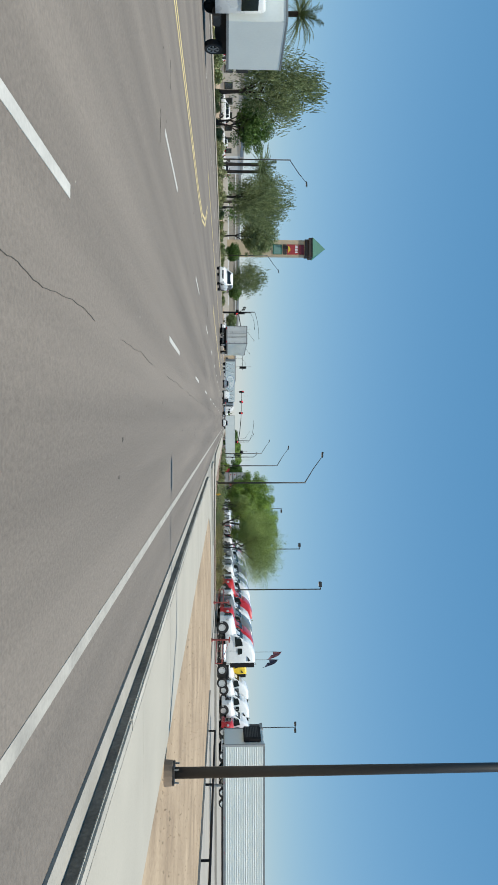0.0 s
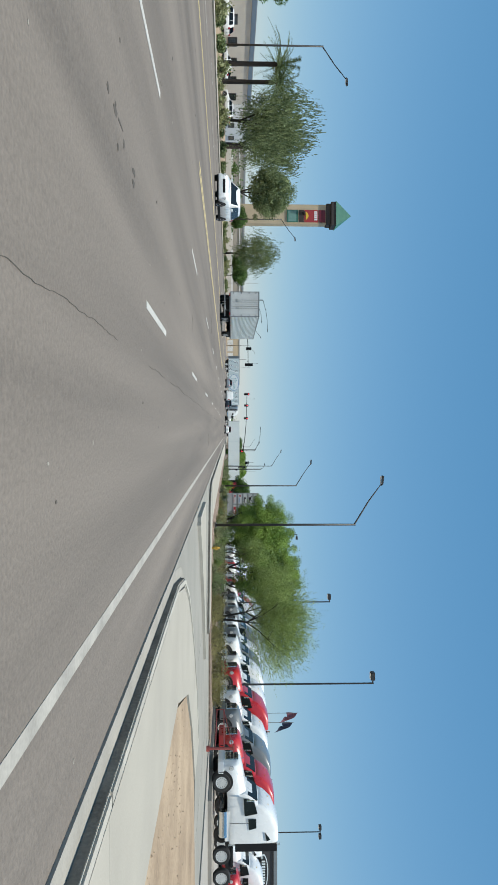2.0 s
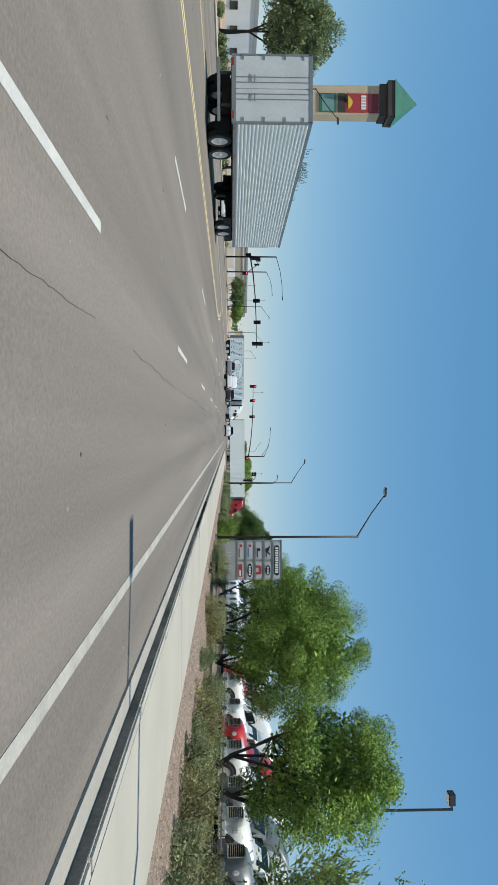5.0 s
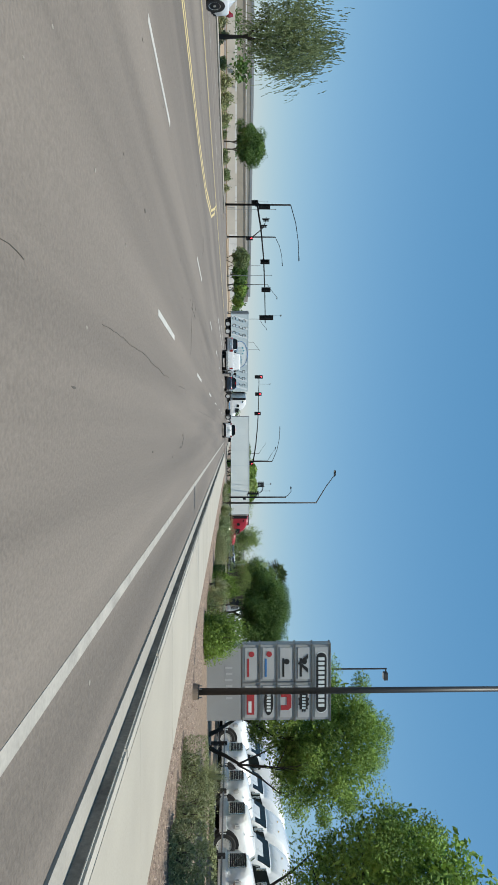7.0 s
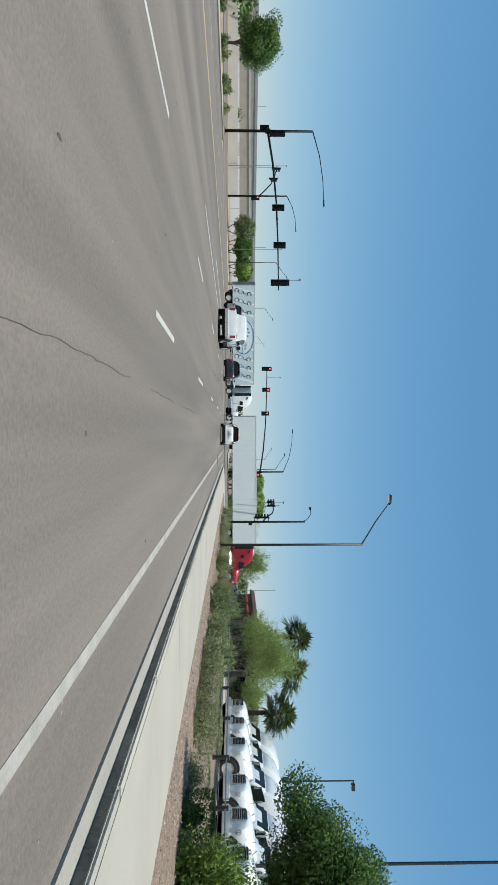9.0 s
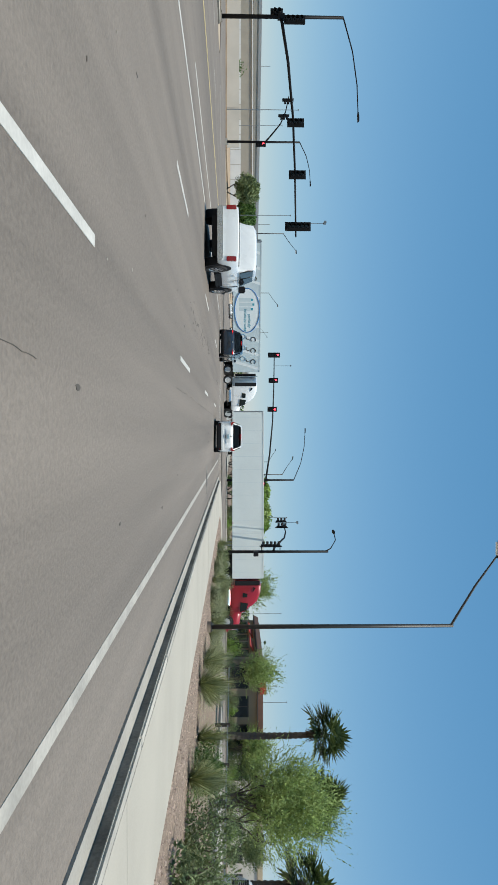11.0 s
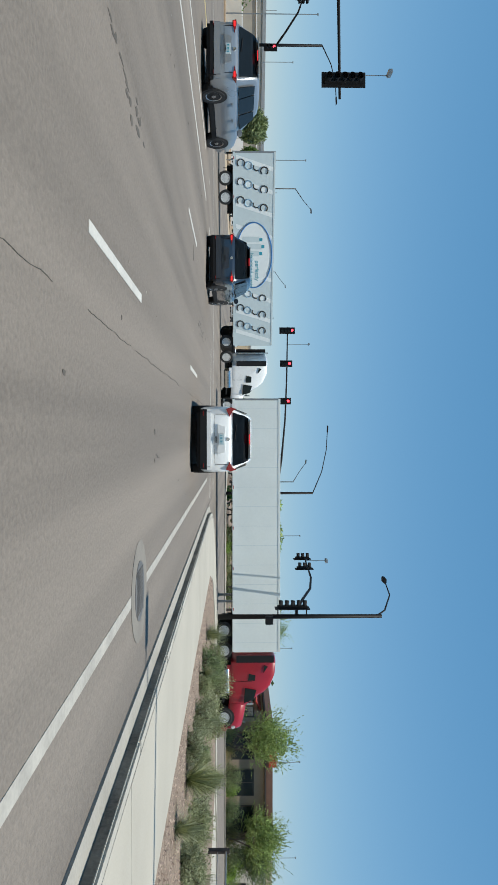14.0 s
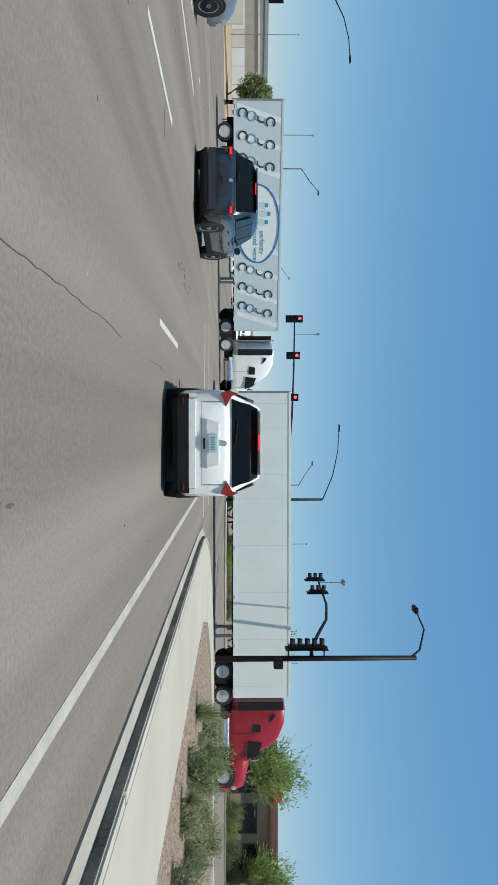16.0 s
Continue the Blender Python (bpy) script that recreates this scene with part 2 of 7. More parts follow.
LEAF_PALM = leaf_material("palm_fronds", (0.04, 0.065, 0.025), (0.13, 0.17, 0.075))

# ---- mesh helpers ----
def part(name, bm, mat, parent=None, label="", smooth=False):
    """Links a bmesh as one mesh object under a thing or a part."""
    me = bpy.data.meshes.new(name)
    bm.to_mesh(me)
    bm.free()
    me.materials.append(mat)
    if smooth:
        for p in me.polygons:
            p.use_smooth = True
    ob = new(name, me)
    if parent is not None:
        ob.parent = parent
    if label:
        ob["label"] = label
    return ob


def thing(name, label, category, m=None, group="", kind=""):
    ob = new(name)
    ob.empty_display_size = 0.3
    if m is not None:
        ob.matrix_world = m
    return tagged(ob, label, category, group, kind)


def setting(name, bm, mat, label, category, smooth=False):
    return tagged(part(name, bm, mat, None, "", smooth), label, category, "", "structure")


def B(*boxes, bevel=0.0):
    """A bmesh of boxes (x0, x1, y0, y1, z0, z1)."""
    bm = bmesh.new()
    for x0, x1, y0, y1, z0, z1 in boxes:
        v = [bm.verts.new((x, y, z)) for z in (z0, z1) for x, y in ((x0, y0), (x1, y0), (x1, y1), (x0, y1))]
        for f in ((3, 2, 1, 0), (4, 5, 6, 7), (0, 1, 5, 4), (1, 2, 6, 5), (2, 3, 7, 6), (3, 0, 4, 7)):
            bm.faces.new([v[i] for i in f])
    if bevel:
        bmesh.ops.bevel(bm, geom=bm.edges[:], offset=bevel, segments=2, affect="EDGES", clamp_overlap=True)
    return bm


def tube(bm, points, radii, seg=8, caps=True):
    """A tapered tube along points."""
    rings, last = [], Vector((0.0, 0.0, 1.0))
    pts = [Vector(p) for p in points]
    if isinstance(radii, (int, float)):
        radii = [radii] * len(pts)
    for i, p in enumerate(pts):
        d = (pts[min(i + 1, len(pts) - 1)] - pts[max(i - 1, 0)]).normalized()
        a = d.cross(Vector((0.0, 1.0, 0.0)) if abs(d.y) < 0.9 else Vector((1.0, 0.0, 0.0))).normalized()
        b = d.cross(a)
        rings.append([bm.verts.new(p + radii[i] * (math.cos(k * math.tau / seg) * a + math.sin(k * math.tau / seg) * b)) for k in range(seg)])
    for r, s in zip(rings, rings[1:]):
        for k in range(seg):
            bm.faces.new((r[k], r[(k + 1) % seg], s[(k + 1) % seg], s[k]))
    if caps:
        bm.faces.new(rings[0][::-1])
        bm.faces.new(rings[-1])
    return bm


def T(points, radii, seg=8):
    return tube(bmesh.new(), points, radii, seg)


def prism(profile, a, b, axis="x", bevel=0.0):
    """A profile of (u, v) pushed from a to b along an axis: x: (y, z), y: (x, z), z: (x, y)."""
    bm = bmesh.new()
    place = {"x": lambda u, v, w: (w, u, v), "y": lambda u, v, w: (u, w, v), "z": lambda u, v, w: (u, v, w)}[axis]
    r = [bm.verts.new(place(u, v, a)) for u, v in profile]
    s = [bm.verts.new(place(u, v, b)) for u, v in profile]
    n = len(r)
    for k in range(n):
        bm.faces.new((r[k], r[(k + 1) % n], s[(k + 1) % n], s[k]))
    bm.faces.new(r[::-1])
    bm.faces.new(s)
    bmesh.ops.recalc_face_normals(bm, faces=bm.faces[:])
    if bevel:
        bmesh.ops.bevel(bm, geom=bm.edges[:], offset=bevel, segments=2, affect="EDGES", clamp_overlap=True)
    return bm


def loft(sections, caps=True):
    """Skins closed rings of points, all of one length."""
    bm = bmesh.new()
    rings = [[bm.verts.new(p) for p in s] for s in sections]
    n = len(rings[0])
    for r, s in zip(rings, rings[1:]):
        for k in range(n):
            bm.faces.new((r[k], r[(k + 1) % n], s[(k + 1) % n], s[k]))
    if caps:
        bm.faces.new(rings[0][::-1])
        bm.faces.new(rings[-1])
    bmesh.ops.recalc_face_normals(bm, faces=bm.faces[:])
    return bm


def panel(*corners, thick=0.015):
    """A thin plate of four or more corners, grown along its normal."""
    bm = bmesh.new()
    c = [Vector(p) for p in corners]
    n = (c[1] - c[0]).cross(c[2] - c[0]).normalized() * thick
    r, s = [bm.verts.new(p) for p in c], [bm.verts.new(p + n) for p in c]
    k = len(c)
    for i in range(k):
        bm.faces.new((r[i], r[(i + 1) % k], s[(i + 1) % k], s[i]))
    bm.faces.new(r[::-1])
    bm.faces.new(s)
    bmesh.ops.recalc_face_normals(bm, faces=bm.faces[:])
    return bm


def soften(ob, width=0.02, segments=2):
    md = ob.modifiers.new("bevel", "BEVEL")
    md.width, md.segments, md.limit_method, md.angle_limit = width, segments, "ANGLE", radians(35)
    return ob


def lettering(name, text, size, mat, parent, m, depth=0.01):
    cu = bpy.data.curves.new(name, "FONT")
    cu.body, cu.size, cu.extrude, cu.align_x, cu.align_y = text, size, depth, "CENTER", "CENTER"
    cu.materials.append(mat)
    ob = new(name, cu)
    ob.parent = parent
    ob.matrix_basis = m
    return ob

# ---- ground and roads ----
def strip(line, x0, x1, z0, z1):
    """A band that follows a line of (x, y), from x0 to x1 to its right, from z0 to z1 high."""
    bm, rows = bmesh.new(), []
    for i, p in enumerate(line):
        a, b = Vector(line[max(i - 1, 0)]), Vector(line[min(i + 1, len(line) - 1)])
        d = (b - a).normalized()
        r = Vector((d.y, -d.x))
        q, w = Vector(p) + r * x0, Vector(p) + r * x1
        rows.append([bm.verts.new((*q, z0)), bm.verts.new((*w, z0)), bm.verts.new((*w, z1)), bm.verts.new((*q, z1))])
    for r, s in zip(rows, rows[1:]):
        for k in range(4):
            bm.faces.new((r[k], s[k], s[(k + 1) % 4], r[(k + 1) % 4]))
    bm.faces.new(rows[0])
    bm.faces.new(rows[-1][::-1])
    bmesh.ops.recalc_face_normals(bm, faces=bm.faces[:])
    return bm


def arc(cx, cy, r, a0, a1, n=8):
    return [(cx + r * math.cos(radians(a0 + (a1 - a0) * k / n)), cy + r * math.sin(radians(a0 + (a1 - a0) * k / n))) for k in range(n + 1)]


def polygon(points, z0, z1):
    return prism(points, z0, z1, "z")


ground = setting("ground", B((-3000, 3000, -3000, 3000, -0.5, -0.06)), DESERT, "flat dry desert ground reaching the horizon", "ground")
CROWN = [(-31.0, 0.0), (-22.0, 0.19), (-13.0, 0.32), (-6.3, 0.21), (-1.8, 0.06), (0.5, 0.0), (3.35, -0.02)]


def road_z(x, y=0.0):
    """The road's cambered surface; it flattens out into the crossing."""
    fade = min(1.0, max(0.0, (206.0 - y) / 14.0)) if y < 220 else min(1.0, max(0.0, (y - 236) / 14.0))
    return fade * float(np.interp(x, [p[0] for p in CROWN], [p[1] for p in CROWN]))


def cambered():
    bm, rows = bmesh.new(), []
    xs = [-31, -26.5, -22, -17.5, -13, -10, -6.3, -4, -1.8, 0.5, 2, 3.35]
    ys = [-120, 0, 40, 80, 120, 160, 192, 195, 198, 201, 204, 206.5, 221, 236, 239, 242, 246, 250, 400, 1500]
    for y in ys:
        rows.append([bm.verts.new((xs[0], y, -0.3))] + [bm.verts.new((x, y, road_z(x, y))) for x in xs] + [bm.verts.new((xs[-1], y, -0.3))])
    for r, q in zip(rows, rows[1:]):
        for k in range(len(r)):
            j = (k + 1) % len(r)
            bm.faces.new((r[k], r[j], q[j], q[k]))
    bm.faces.new(rows[0][::-1])
    bm.faces.new(rows[-1])
    bmesh.ops.recalc_face_normals(bm, faces=bm.faces[:])
    return bm


road = setting("road", cambered(), ASPHALT, "worn grey asphalt of a wide cambered road", "road")
part("cross_street", B((-400, -31, 206.5, 236, -0.05, 0), (3.35, 400, 206.5, 236, -0.05, 0)), ASPHALT, road)
part("corner_fill", polygon([(3.35, 196.5)] + arc(13.1, 197, 9.75, 180, 90)[1:] + [(13.1, 206.5), (3.35, 206.5)], -0.049, 0), ASPHALT, road)
part("corner_fill", polygon([(3.35, 236)] + [(13, 236)] + arc(13.1, 246, 9.75, 270, 180), -0.049, 0), ASPHALT, road)
part("corner_fill", polygon([(-31, 206.5)] + [(-40, 206.5)] + arc(-40, 197.5, 9, 90, 0), -0.049, 0), ASPHALT, road)
part("corner_fill", polygon(arc(-40, 245, 9, 0, -90) + [(-31, 236)], -0.049, 0), ASPHALT, road)

# lane markings: painted bars 4 mm proud of the asphalt
def painted(name, line, half, mat):
    """A painted line that follows the camber, through points (x, y)."""
    bm, rows = bmesh.new(), []
    run = [line[0]]
    for a, b in zip(line, line[1:]):
        n = max(1, int((Vector(b) - Vector(a)).length / 4))
        run += [tuple(Vector(a).lerp(Vector(b), (k + 1) / n)) for k in range(n)]
    for i, p in enumerate(run):
        d = (Vector(run[min(i + 1, len(run) - 1)]) - Vector(run[max(i - 1, 0)])).normalized() * half
        q, w = (p[0] - d.y, p[1] + d.x), (p[0] + d.y, p[1] - d.x)
        rows.append([bm.verts.new((*w, road_z(*w) - 0.01)), bm.verts.new((*q, road_z(*q) - 0.01)), bm.verts.new((*q, road_z(*q) + 0.005)), bm.verts.new((*w, road_z(*w) + 0.005))])
    for r, s in zip(rows, rows[1:]):
        for k in range(4):
            bm.faces.new((r[k], s[k], s[(k + 1) % 4], r[(k + 1) % 4]))
    bm.faces.new(rows[0])
    bm.faces.new(rows[-1][::-1])
    bmesh.ops.recalc_face_normals(bm, faces=bm.faces[:])
    return part(name, bm, mat, road)


first_dash = None
for x, y0 in ((-1.82, 41.88), (-5.33, 39.7), (-18.5, 36.0), (-22.5, 36.0)):
    for k in list(range(-8, 13)) + list(range(18, 50)):
        if first_dash is None:
            first_dash = part("lane_dash", B((-0.055, 0.055, -3.05, 0, -0.02, 0.006)), WHITE_LINE, road)
            ob = first_dash
        else:
            ob = new("lane_dash", first_dash.data)
            ob.parent = road
        y = y0 + 12.19 * k
        slope = (road_z(x + 0.5, y) - road_z(x - 0.5, y))
        ob.location, ob.rotation_euler = (x, y, road_z(x, y)), (0, -math.atan(slope), 0)
painted("edge_line", [(2.03, -120), (2.03, 196.5)], 0.072, EDGE_LINE)
painted("edge_line", [(2.03, 246), (2.03, 800)], 0.075, EDGE_LINE)
painted("stop_line", [(3.2, 199.7), (-8.0, 199.7)], 0.1, WHITE_LINE)
painted("crosswalk_line", [(3.2, 203.9), (-30.5, 203.9)], 0.1, WHITE_LINE)
for dx in (0.0, 0.28):
    painted("yellow_line", [(-8.55 - dx, -120), (-8.55 - dx, 25), (-8.8 - dx, 29), (-9.6 - dx, 32.5), (-11.2 - dx, 35.5)], 0.06, YELLOW_LINE)
    painted("yellow_line", [(-8.9 - dx, 52), (-8.75 - dx, 122), (-9.1 - dx, 127), (-10.2 - dx, 133), (-11.8 - dx, 137.5), (-13.2, 140 + dx)], 0.06, YELLOW_LINE)
    painted("yellow_line", [(-13.4 - dx, 36), (-13.4 - dx, 192)], 0.06, YELLOW_LINE)
    painted("yellow_line", [(-13.4 - dx, 250), (-13.4 - dx, 800)], 0.06, YELLOW_LINE)
painted("pocket_line", [(-8.2, 150), (-8.2, 198)], 0.07, WHITE_LINE)
painted("pocket_line", [(-9.7, 163), (-9.7, 193)], 0.06, WHITE_LINE)
# a manhole with a concrete collar
collar = [(2.05 + 0.68 * math.cos(k * math.tau / 28), 176.2 + 0.68 * math.sin(k * math.tau / 28)) for k in range(28)]
part("manhole_collar", prism(collar, -0.06, -0.002, "z"), MANHOLE_COLLAR, road)
cover = part("manhole_cover", prism([(2.05 + 0.4 * math.cos(k * math.tau / 24), 176.2 + 0.4 * math.sin(k * math.tau / 24)) for k in range(24)], -0.06, 0.004, "z"), MANHOLE_IRON, road)
part("cover_ribs", B(*[(2.05 - 0.3, 2.05 + 0.3, 175.94 + 0.1 * k, 175.98 + 0.1 * k, 0.0, 0.010) for k in range(6)]), MANHOLE_IRON, cover)
# fine cracks, broken into short runs
rnd = random.Random(7)
for x0, y0, y1 in ((-0.95, -20, 60), (-0.9, 60, 120), (-0.6, 126, 150), (-1.1, 160, 196)):
    y, x = y0, x0
    while y < y1:
        pts, stop = [], y + rnd.uniform(1.5, 7.0)
        while y < min(stop, y1):
            x += rnd.uniform(-0.014, 0.014) + (x0 - x) * 0.05
            pts.append((x, y))
            y += rnd.uniform(0.06, 0.16)
        if len(pts) > 2:
            painted("crack", pts, rnd.uniform(0.0015, 0.0035), ASPHALT_DARK)
        y += rnd.uniform(0.3, 3.0)
for k in range(9):
    y = rnd.uniform(8, 196)
    x, w = rnd.choice((-7.0, -5.4, -3.6, -1.6, 0.3)), rnd.uniform(0.5, 1.6)
    pts = [(x + w * j / 8, y + rnd.uniform(-0.06, 0.06)) for j in range(9)]
    painted("crack", pts, 0.003, ASPHALT_DARK)

# dark spots of oil and worn patches, thin and small
STAIN = material("oil_stain", (0.092, 0.08, 0.068), 0.8, vary=0.3, scale=3, fine=30, spec=0.3)


def blots(name, spots, mat):
    """Many thin irregular blots lying on the road: (x, y, half width, half length)."""
    bm = bmesh.new()
    for x0, y0, a0, b0 in spots:
        n = 9
        ring = [(a0 * math.cos(a) * rnd.uniform(0.5, 1.2), b0 * math.sin(a) * rnd.uniform(0.5, 1.2)) for a in [k * math.tau / n for k in range(n)]]
        top_ = [bm.verts.new((x0 + u, y0 + v, road_z(x0 + u, y0 + v) + 0.004)) for u, v in ring]
        low_ = [bm.verts.new((q.co.x, q.co.y, q.co.z - 0.02)) for q in top_]
        bm.faces.new(top_)
        for k in range(n):
            bm.faces.new((top_[k], low_[k], low_[(k + 1) % n], top_[(k + 1) % n]))
    bmesh.ops.recalc_face_normals(bm, faces=bm.faces[:])
    ob = part(name, bm, mat, road)
    ob["kind"] = "stuff"
    return ob


spots = []
for x0, y0, ln, n in ((-3.6, 170.2, 2.4, 26), (-3.4, 166.0, 1.6, 14), (-3.8, 174.5, 1.6, 16), (0.2, 178.0, 0.6, 5), (-3.5, 121, 1.6, 10), (0.3, 27.5, 1.2, 6), (-3.2, 36, 1.6, 8), (0.4, 118, 1.0, 6), (-7.2, 176, 1.8, 12), (0.1, 188, 2.5, 18), (-3.5, 190, 2.5, 18)):
    for k in range(n):
        spots.append((x0 + rnd.gauss(0, 0.13), y0 + rnd.gauss(0, ln * 0.5), rnd.uniform(0.015, 0.06), rnd.uniform(0.04, 0.2)))
for k in range(260):
    spots.append((rnd.choice((0.1, -3.5, -7.0, -11)) + rnd.gauss(0, 0.7), rnd.uniform(2, 198), rnd.uniform(0.01, 0.035), rnd.uniform(0.02, 0.09)))
blots("oil_spots", spots, STAIN)
blots("pale_chips", [(rnd.uniform(-8, 3), rnd.uniform(2, 198), rnd.uniform(0.008, 0.03), rnd.uniform(0.01, 0.03)) for k in range(200)], TYRE_MARK)

# right-hand kerbs and walks
KERB_A = [(3.62, -120), (3.62, 41.5), (3.66, 44.2), (4.0, 46.4), (4.8, 48.1), (5.9, 49.5), (7.5, 51.2), (9.5, 52.8), (12, 54.2)]
KERB_B = [(12, 67.2), (10, 68.0), (6.8, 69.3), (5.3, 69.9), (4.3, 70.9), (3.8, 72.3), (3.62, 74.5), (3.62, 196.6)] + arc(13.1, 197, 9.48, 180, 90)[1:] + [(30, 206.5), (260, 206.5)]
KERB_C = [(260, 236), (13.1, 236)] + arc(13.1, 246, 9.48, 270, 180)[1:] + [(3.62, 900)]
DRAIN = (95.87, 105.03)


def kerb_run(line, length=3.05, sign=1):
    """Kerb stones laid along a line, each a piece with its own joint, and a gutter apron in front of them."""
    kerb = setting("kerb", strip(line, -0.30 * sign, 0.0, -0.05, 0.012), GUTTER, "weathered concrete gutter and kerb along the road", "kerb")
    pieces = [line]
    if any(abs(p[0] - 3.62) < 0.01 and p[1] < DRAIN[0] for p in line) and any(p[1] > DRAIN[1] and abs(p[0] - 3.62) < 0.01 for p in line):
        k0 = max(i for i, p in enumerate(line) if p[1] < DRAIN[0])
        pieces = [line[:k0 + 1] + [(3.62, DRAIN[0] - 0.1)], [(3.62, DRAIN[1] + 0.1)] + line[k0 + 1:]]
    # thin strip that colours the road-side face darker than the stones
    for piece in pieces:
        part("kerb_face", strip(piece, -0.006 * sign, 0.01 * sign, 0.0, 0.118), KERB_FACE, kerb, "dark kerb face")
    run = []
    for a, b in zip(line, line[1:]):
        n = max(1, round((Vector(b) - Vector(a)).length / length))
        if n > 60:
            n = 60
        run += [tuple(Vector(a).lerp(Vector(b), k / n)) for k in range(n)]
    run.append(line[-1])
    for a, b in zip(run, run[1:]):
        if abs(a[0] - 3.62) < 0.01 and DRAIN[0] - 0.1 < (a[1] + b[1]) / 2 < DRAIN[1] + 0.1:
            continue                                     # the drain inlet takes the kerb's place here
        d = (Vector(b) - Vector(a))
        g = d.normalized() * min(0.008, d.length * 0.02)
        st = strip([tuple(Vector(a) + g), tuple(Vector(b) - g)], 0.0, 0.17 * sign, -0.05, 0.15)
        bmesh.ops.bevel(st, geom=[e for e in st.edges if all(v.co.z > 0.1 for v in e.verts)], offset=0.025, segments=2, affect="EDGES", clamp_overlap=True)
        part("kerb_stone", st, KERB, kerb)
    return kerb


walk_slab_z = 0.145


def slabs(parent, x0, x1, y0, y1, length=1.55):
    n = round((y1 - y0) / length)
    mesh = None
    for k in range(n):
        h = (y1 - y0) / n
        if mesh is None:
            bm = B((0, x1 - x0, 0.003, h - 0.003, -0.05, walk_slab_z))
            ob = part("slab", bm, CONCRETE, parent)
            mesh = ob.data
        else:
            ob = new("slab", mesh)
            ob.parent = parent
        ob.location = (x0, y0 + k * h, rnd.uniform(-0.002, 0.002))


pavement = setting("pavement", B((3.80, 6.3, -120, -4, -0.05, 0.14)), CONCRETE, "pale concrete sidewalk slabs beside the kerb", "pavement")
part("walk_end", polygon([(3.80, 44.0), (4.2, 46.2), (5.0, 47.8), (6.1, 49.2), (7.7, 50.9), (9.6, 52.5), (12, 53.9), (12, 51.2), (9.5, 49.6), (7.6, 47.6), (6.35, 44.0)], -0.05, 0.142), CONCRETE, pavement)
part("walk_end", polygon([(3.80, 74.3), (3.98, 72.5), (4.5, 71.3), (5.4, 70.2), (6.9, 69.6), (10, 68.3), (12, 67.5), (12, 70.0), (10, 71), (8, 72.2), (6.3, 74.3)], -0.05, 0.142), CONCRETE, pavement)
part("corner_walk", polygon([(3.80, 192.0), (3.80, 196.6)] + arc(13.1, 197, 9.3, 180, 90)[1:] + [(22, 206.3), (22, 204.4), (13, 204.4), (9.5, 202.6), (7.4, 200.2), (6.3, 196.5), (6.3, 192.0)], -0.05, 0.143), CONCRETE, pavement)
part("far_walk", polygon([(22, 238.5), (13.1, 236.2)] + arc(13.1, 246, 9.3, 270, 180)[1:] + [(3.8, 700), (6.0, 700), (6.0, 247), (12, 240), (22, 240)], -0.05, 0.142), CONCRETE, pavement)
drive = setting("driveway", polygon([(3.36, 38), (3.36, 78), (12.0, 72.5), (40, 72.5), (40, 46), (12, 54)], -0.05, 0.006), DRIVEWAY, "pale concrete driveway apron with tyre marks", "driveway")
JOINT = material("concrete_joint", (0.13, 0.12, 0.10), 0.9, vary=0.3, scale=2, fine=30, spec=0.2)
for k in range(4):
    r0, y0 = 9.0 + 0.3 * k, 53.6 + 1.05 * k + 0.3 * (k % 2)
    line = [(3.9 + r0 * (1 - math.cos(radians(a))), y0 + r0 * math.sin(radians(a))) for a in range(16, 85, 6)]
    part("tyre_mark", strip(line, -0.07, 0.07, 0.0, 0.0095), SCUFF, drive)
for x0 in (9.8, 16.0, 23.0):
    part("joint", B((x0 - 0.012, x0 + 0.012, 56.5 if x0 < 12 else 50, 69.0, 0.0, 0.0085)), JOINT, drive)
# liner and floor painted dark to stand in for the shade inside the inlet
inlet = setting("storm_drain", B((3.765, 3.797, DRAIN[0], DRAIN[1], -0.5, 0.114)), DRAIN_WALL, "long dark kerb inlet of a storm drain under a concrete lid", "storm drain")
part("inlet_floor", B((3.63, 3.765, DRAIN[0], DRAIN[1], -0.5, -0.35)), DRAIN_WALL, inlet)
lid = part("inlet_lid", B((3.60, 3.985, DRAIN[0], DRAIN[1], 0.115, 0.158), bevel=0.012), KERB, inlet)
for k in range(5):
    yy = DRAIN[0] + 0.05 + (DRAIN[1] - DRAIN[0] - 0.1) * k / 4
    part("inlet_post", B((3.67, 3.71, yy - 0.03, yy + 0.04, -0.5, 0.116)), DARK_STEEL, inlet)
for yy in (DRAIN[0] - 0.02, DRAIN[1] + 0.02):
    part("inlet_cheek", B((3.625, 3.765, yy - 0.02, yy + 0.02, -0.5, 0.112)), KERB, inlet)
island = setting("traffic_island", polygon([(3.66, 55.9), (3.66, 61.6), (3.95, 62.0), (11.5, 61.8), (8.0, 59.6), (5.3, 57.2), (3.95, 55.7)], 0.0, 0.13), CONCRETE, "small raised concrete island in the driveway mouth", "traffic island")
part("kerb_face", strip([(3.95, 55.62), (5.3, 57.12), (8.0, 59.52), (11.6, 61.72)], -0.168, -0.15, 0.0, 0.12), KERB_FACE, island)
part("kerb_edge", strip([(3.95, 55.62), (5.3, 57.12), (8.0, 59.52), (11.6, 61.72)], -0.16, -0.02, 0.0, 0.15), KERB, island)
part("kerb_edge", strip([(3.64, 61.6), (3.64, 55.9), (3.95, 55.62)], -0.16, -0.02, 0.0, 0.15), KERB, island)
dirt = setting("dirt_verge", polygon([(6.31, -120), (6.31, 43.5), (7.5, 47.2), (9.3, 49.2), (12, 51.0), (18, 52), (19.6, 46), (19.2, 20), (19.2, -120)], -0.07, 0.11), DIRT, "bare sandy dirt verge with tyre tracks", "ground")
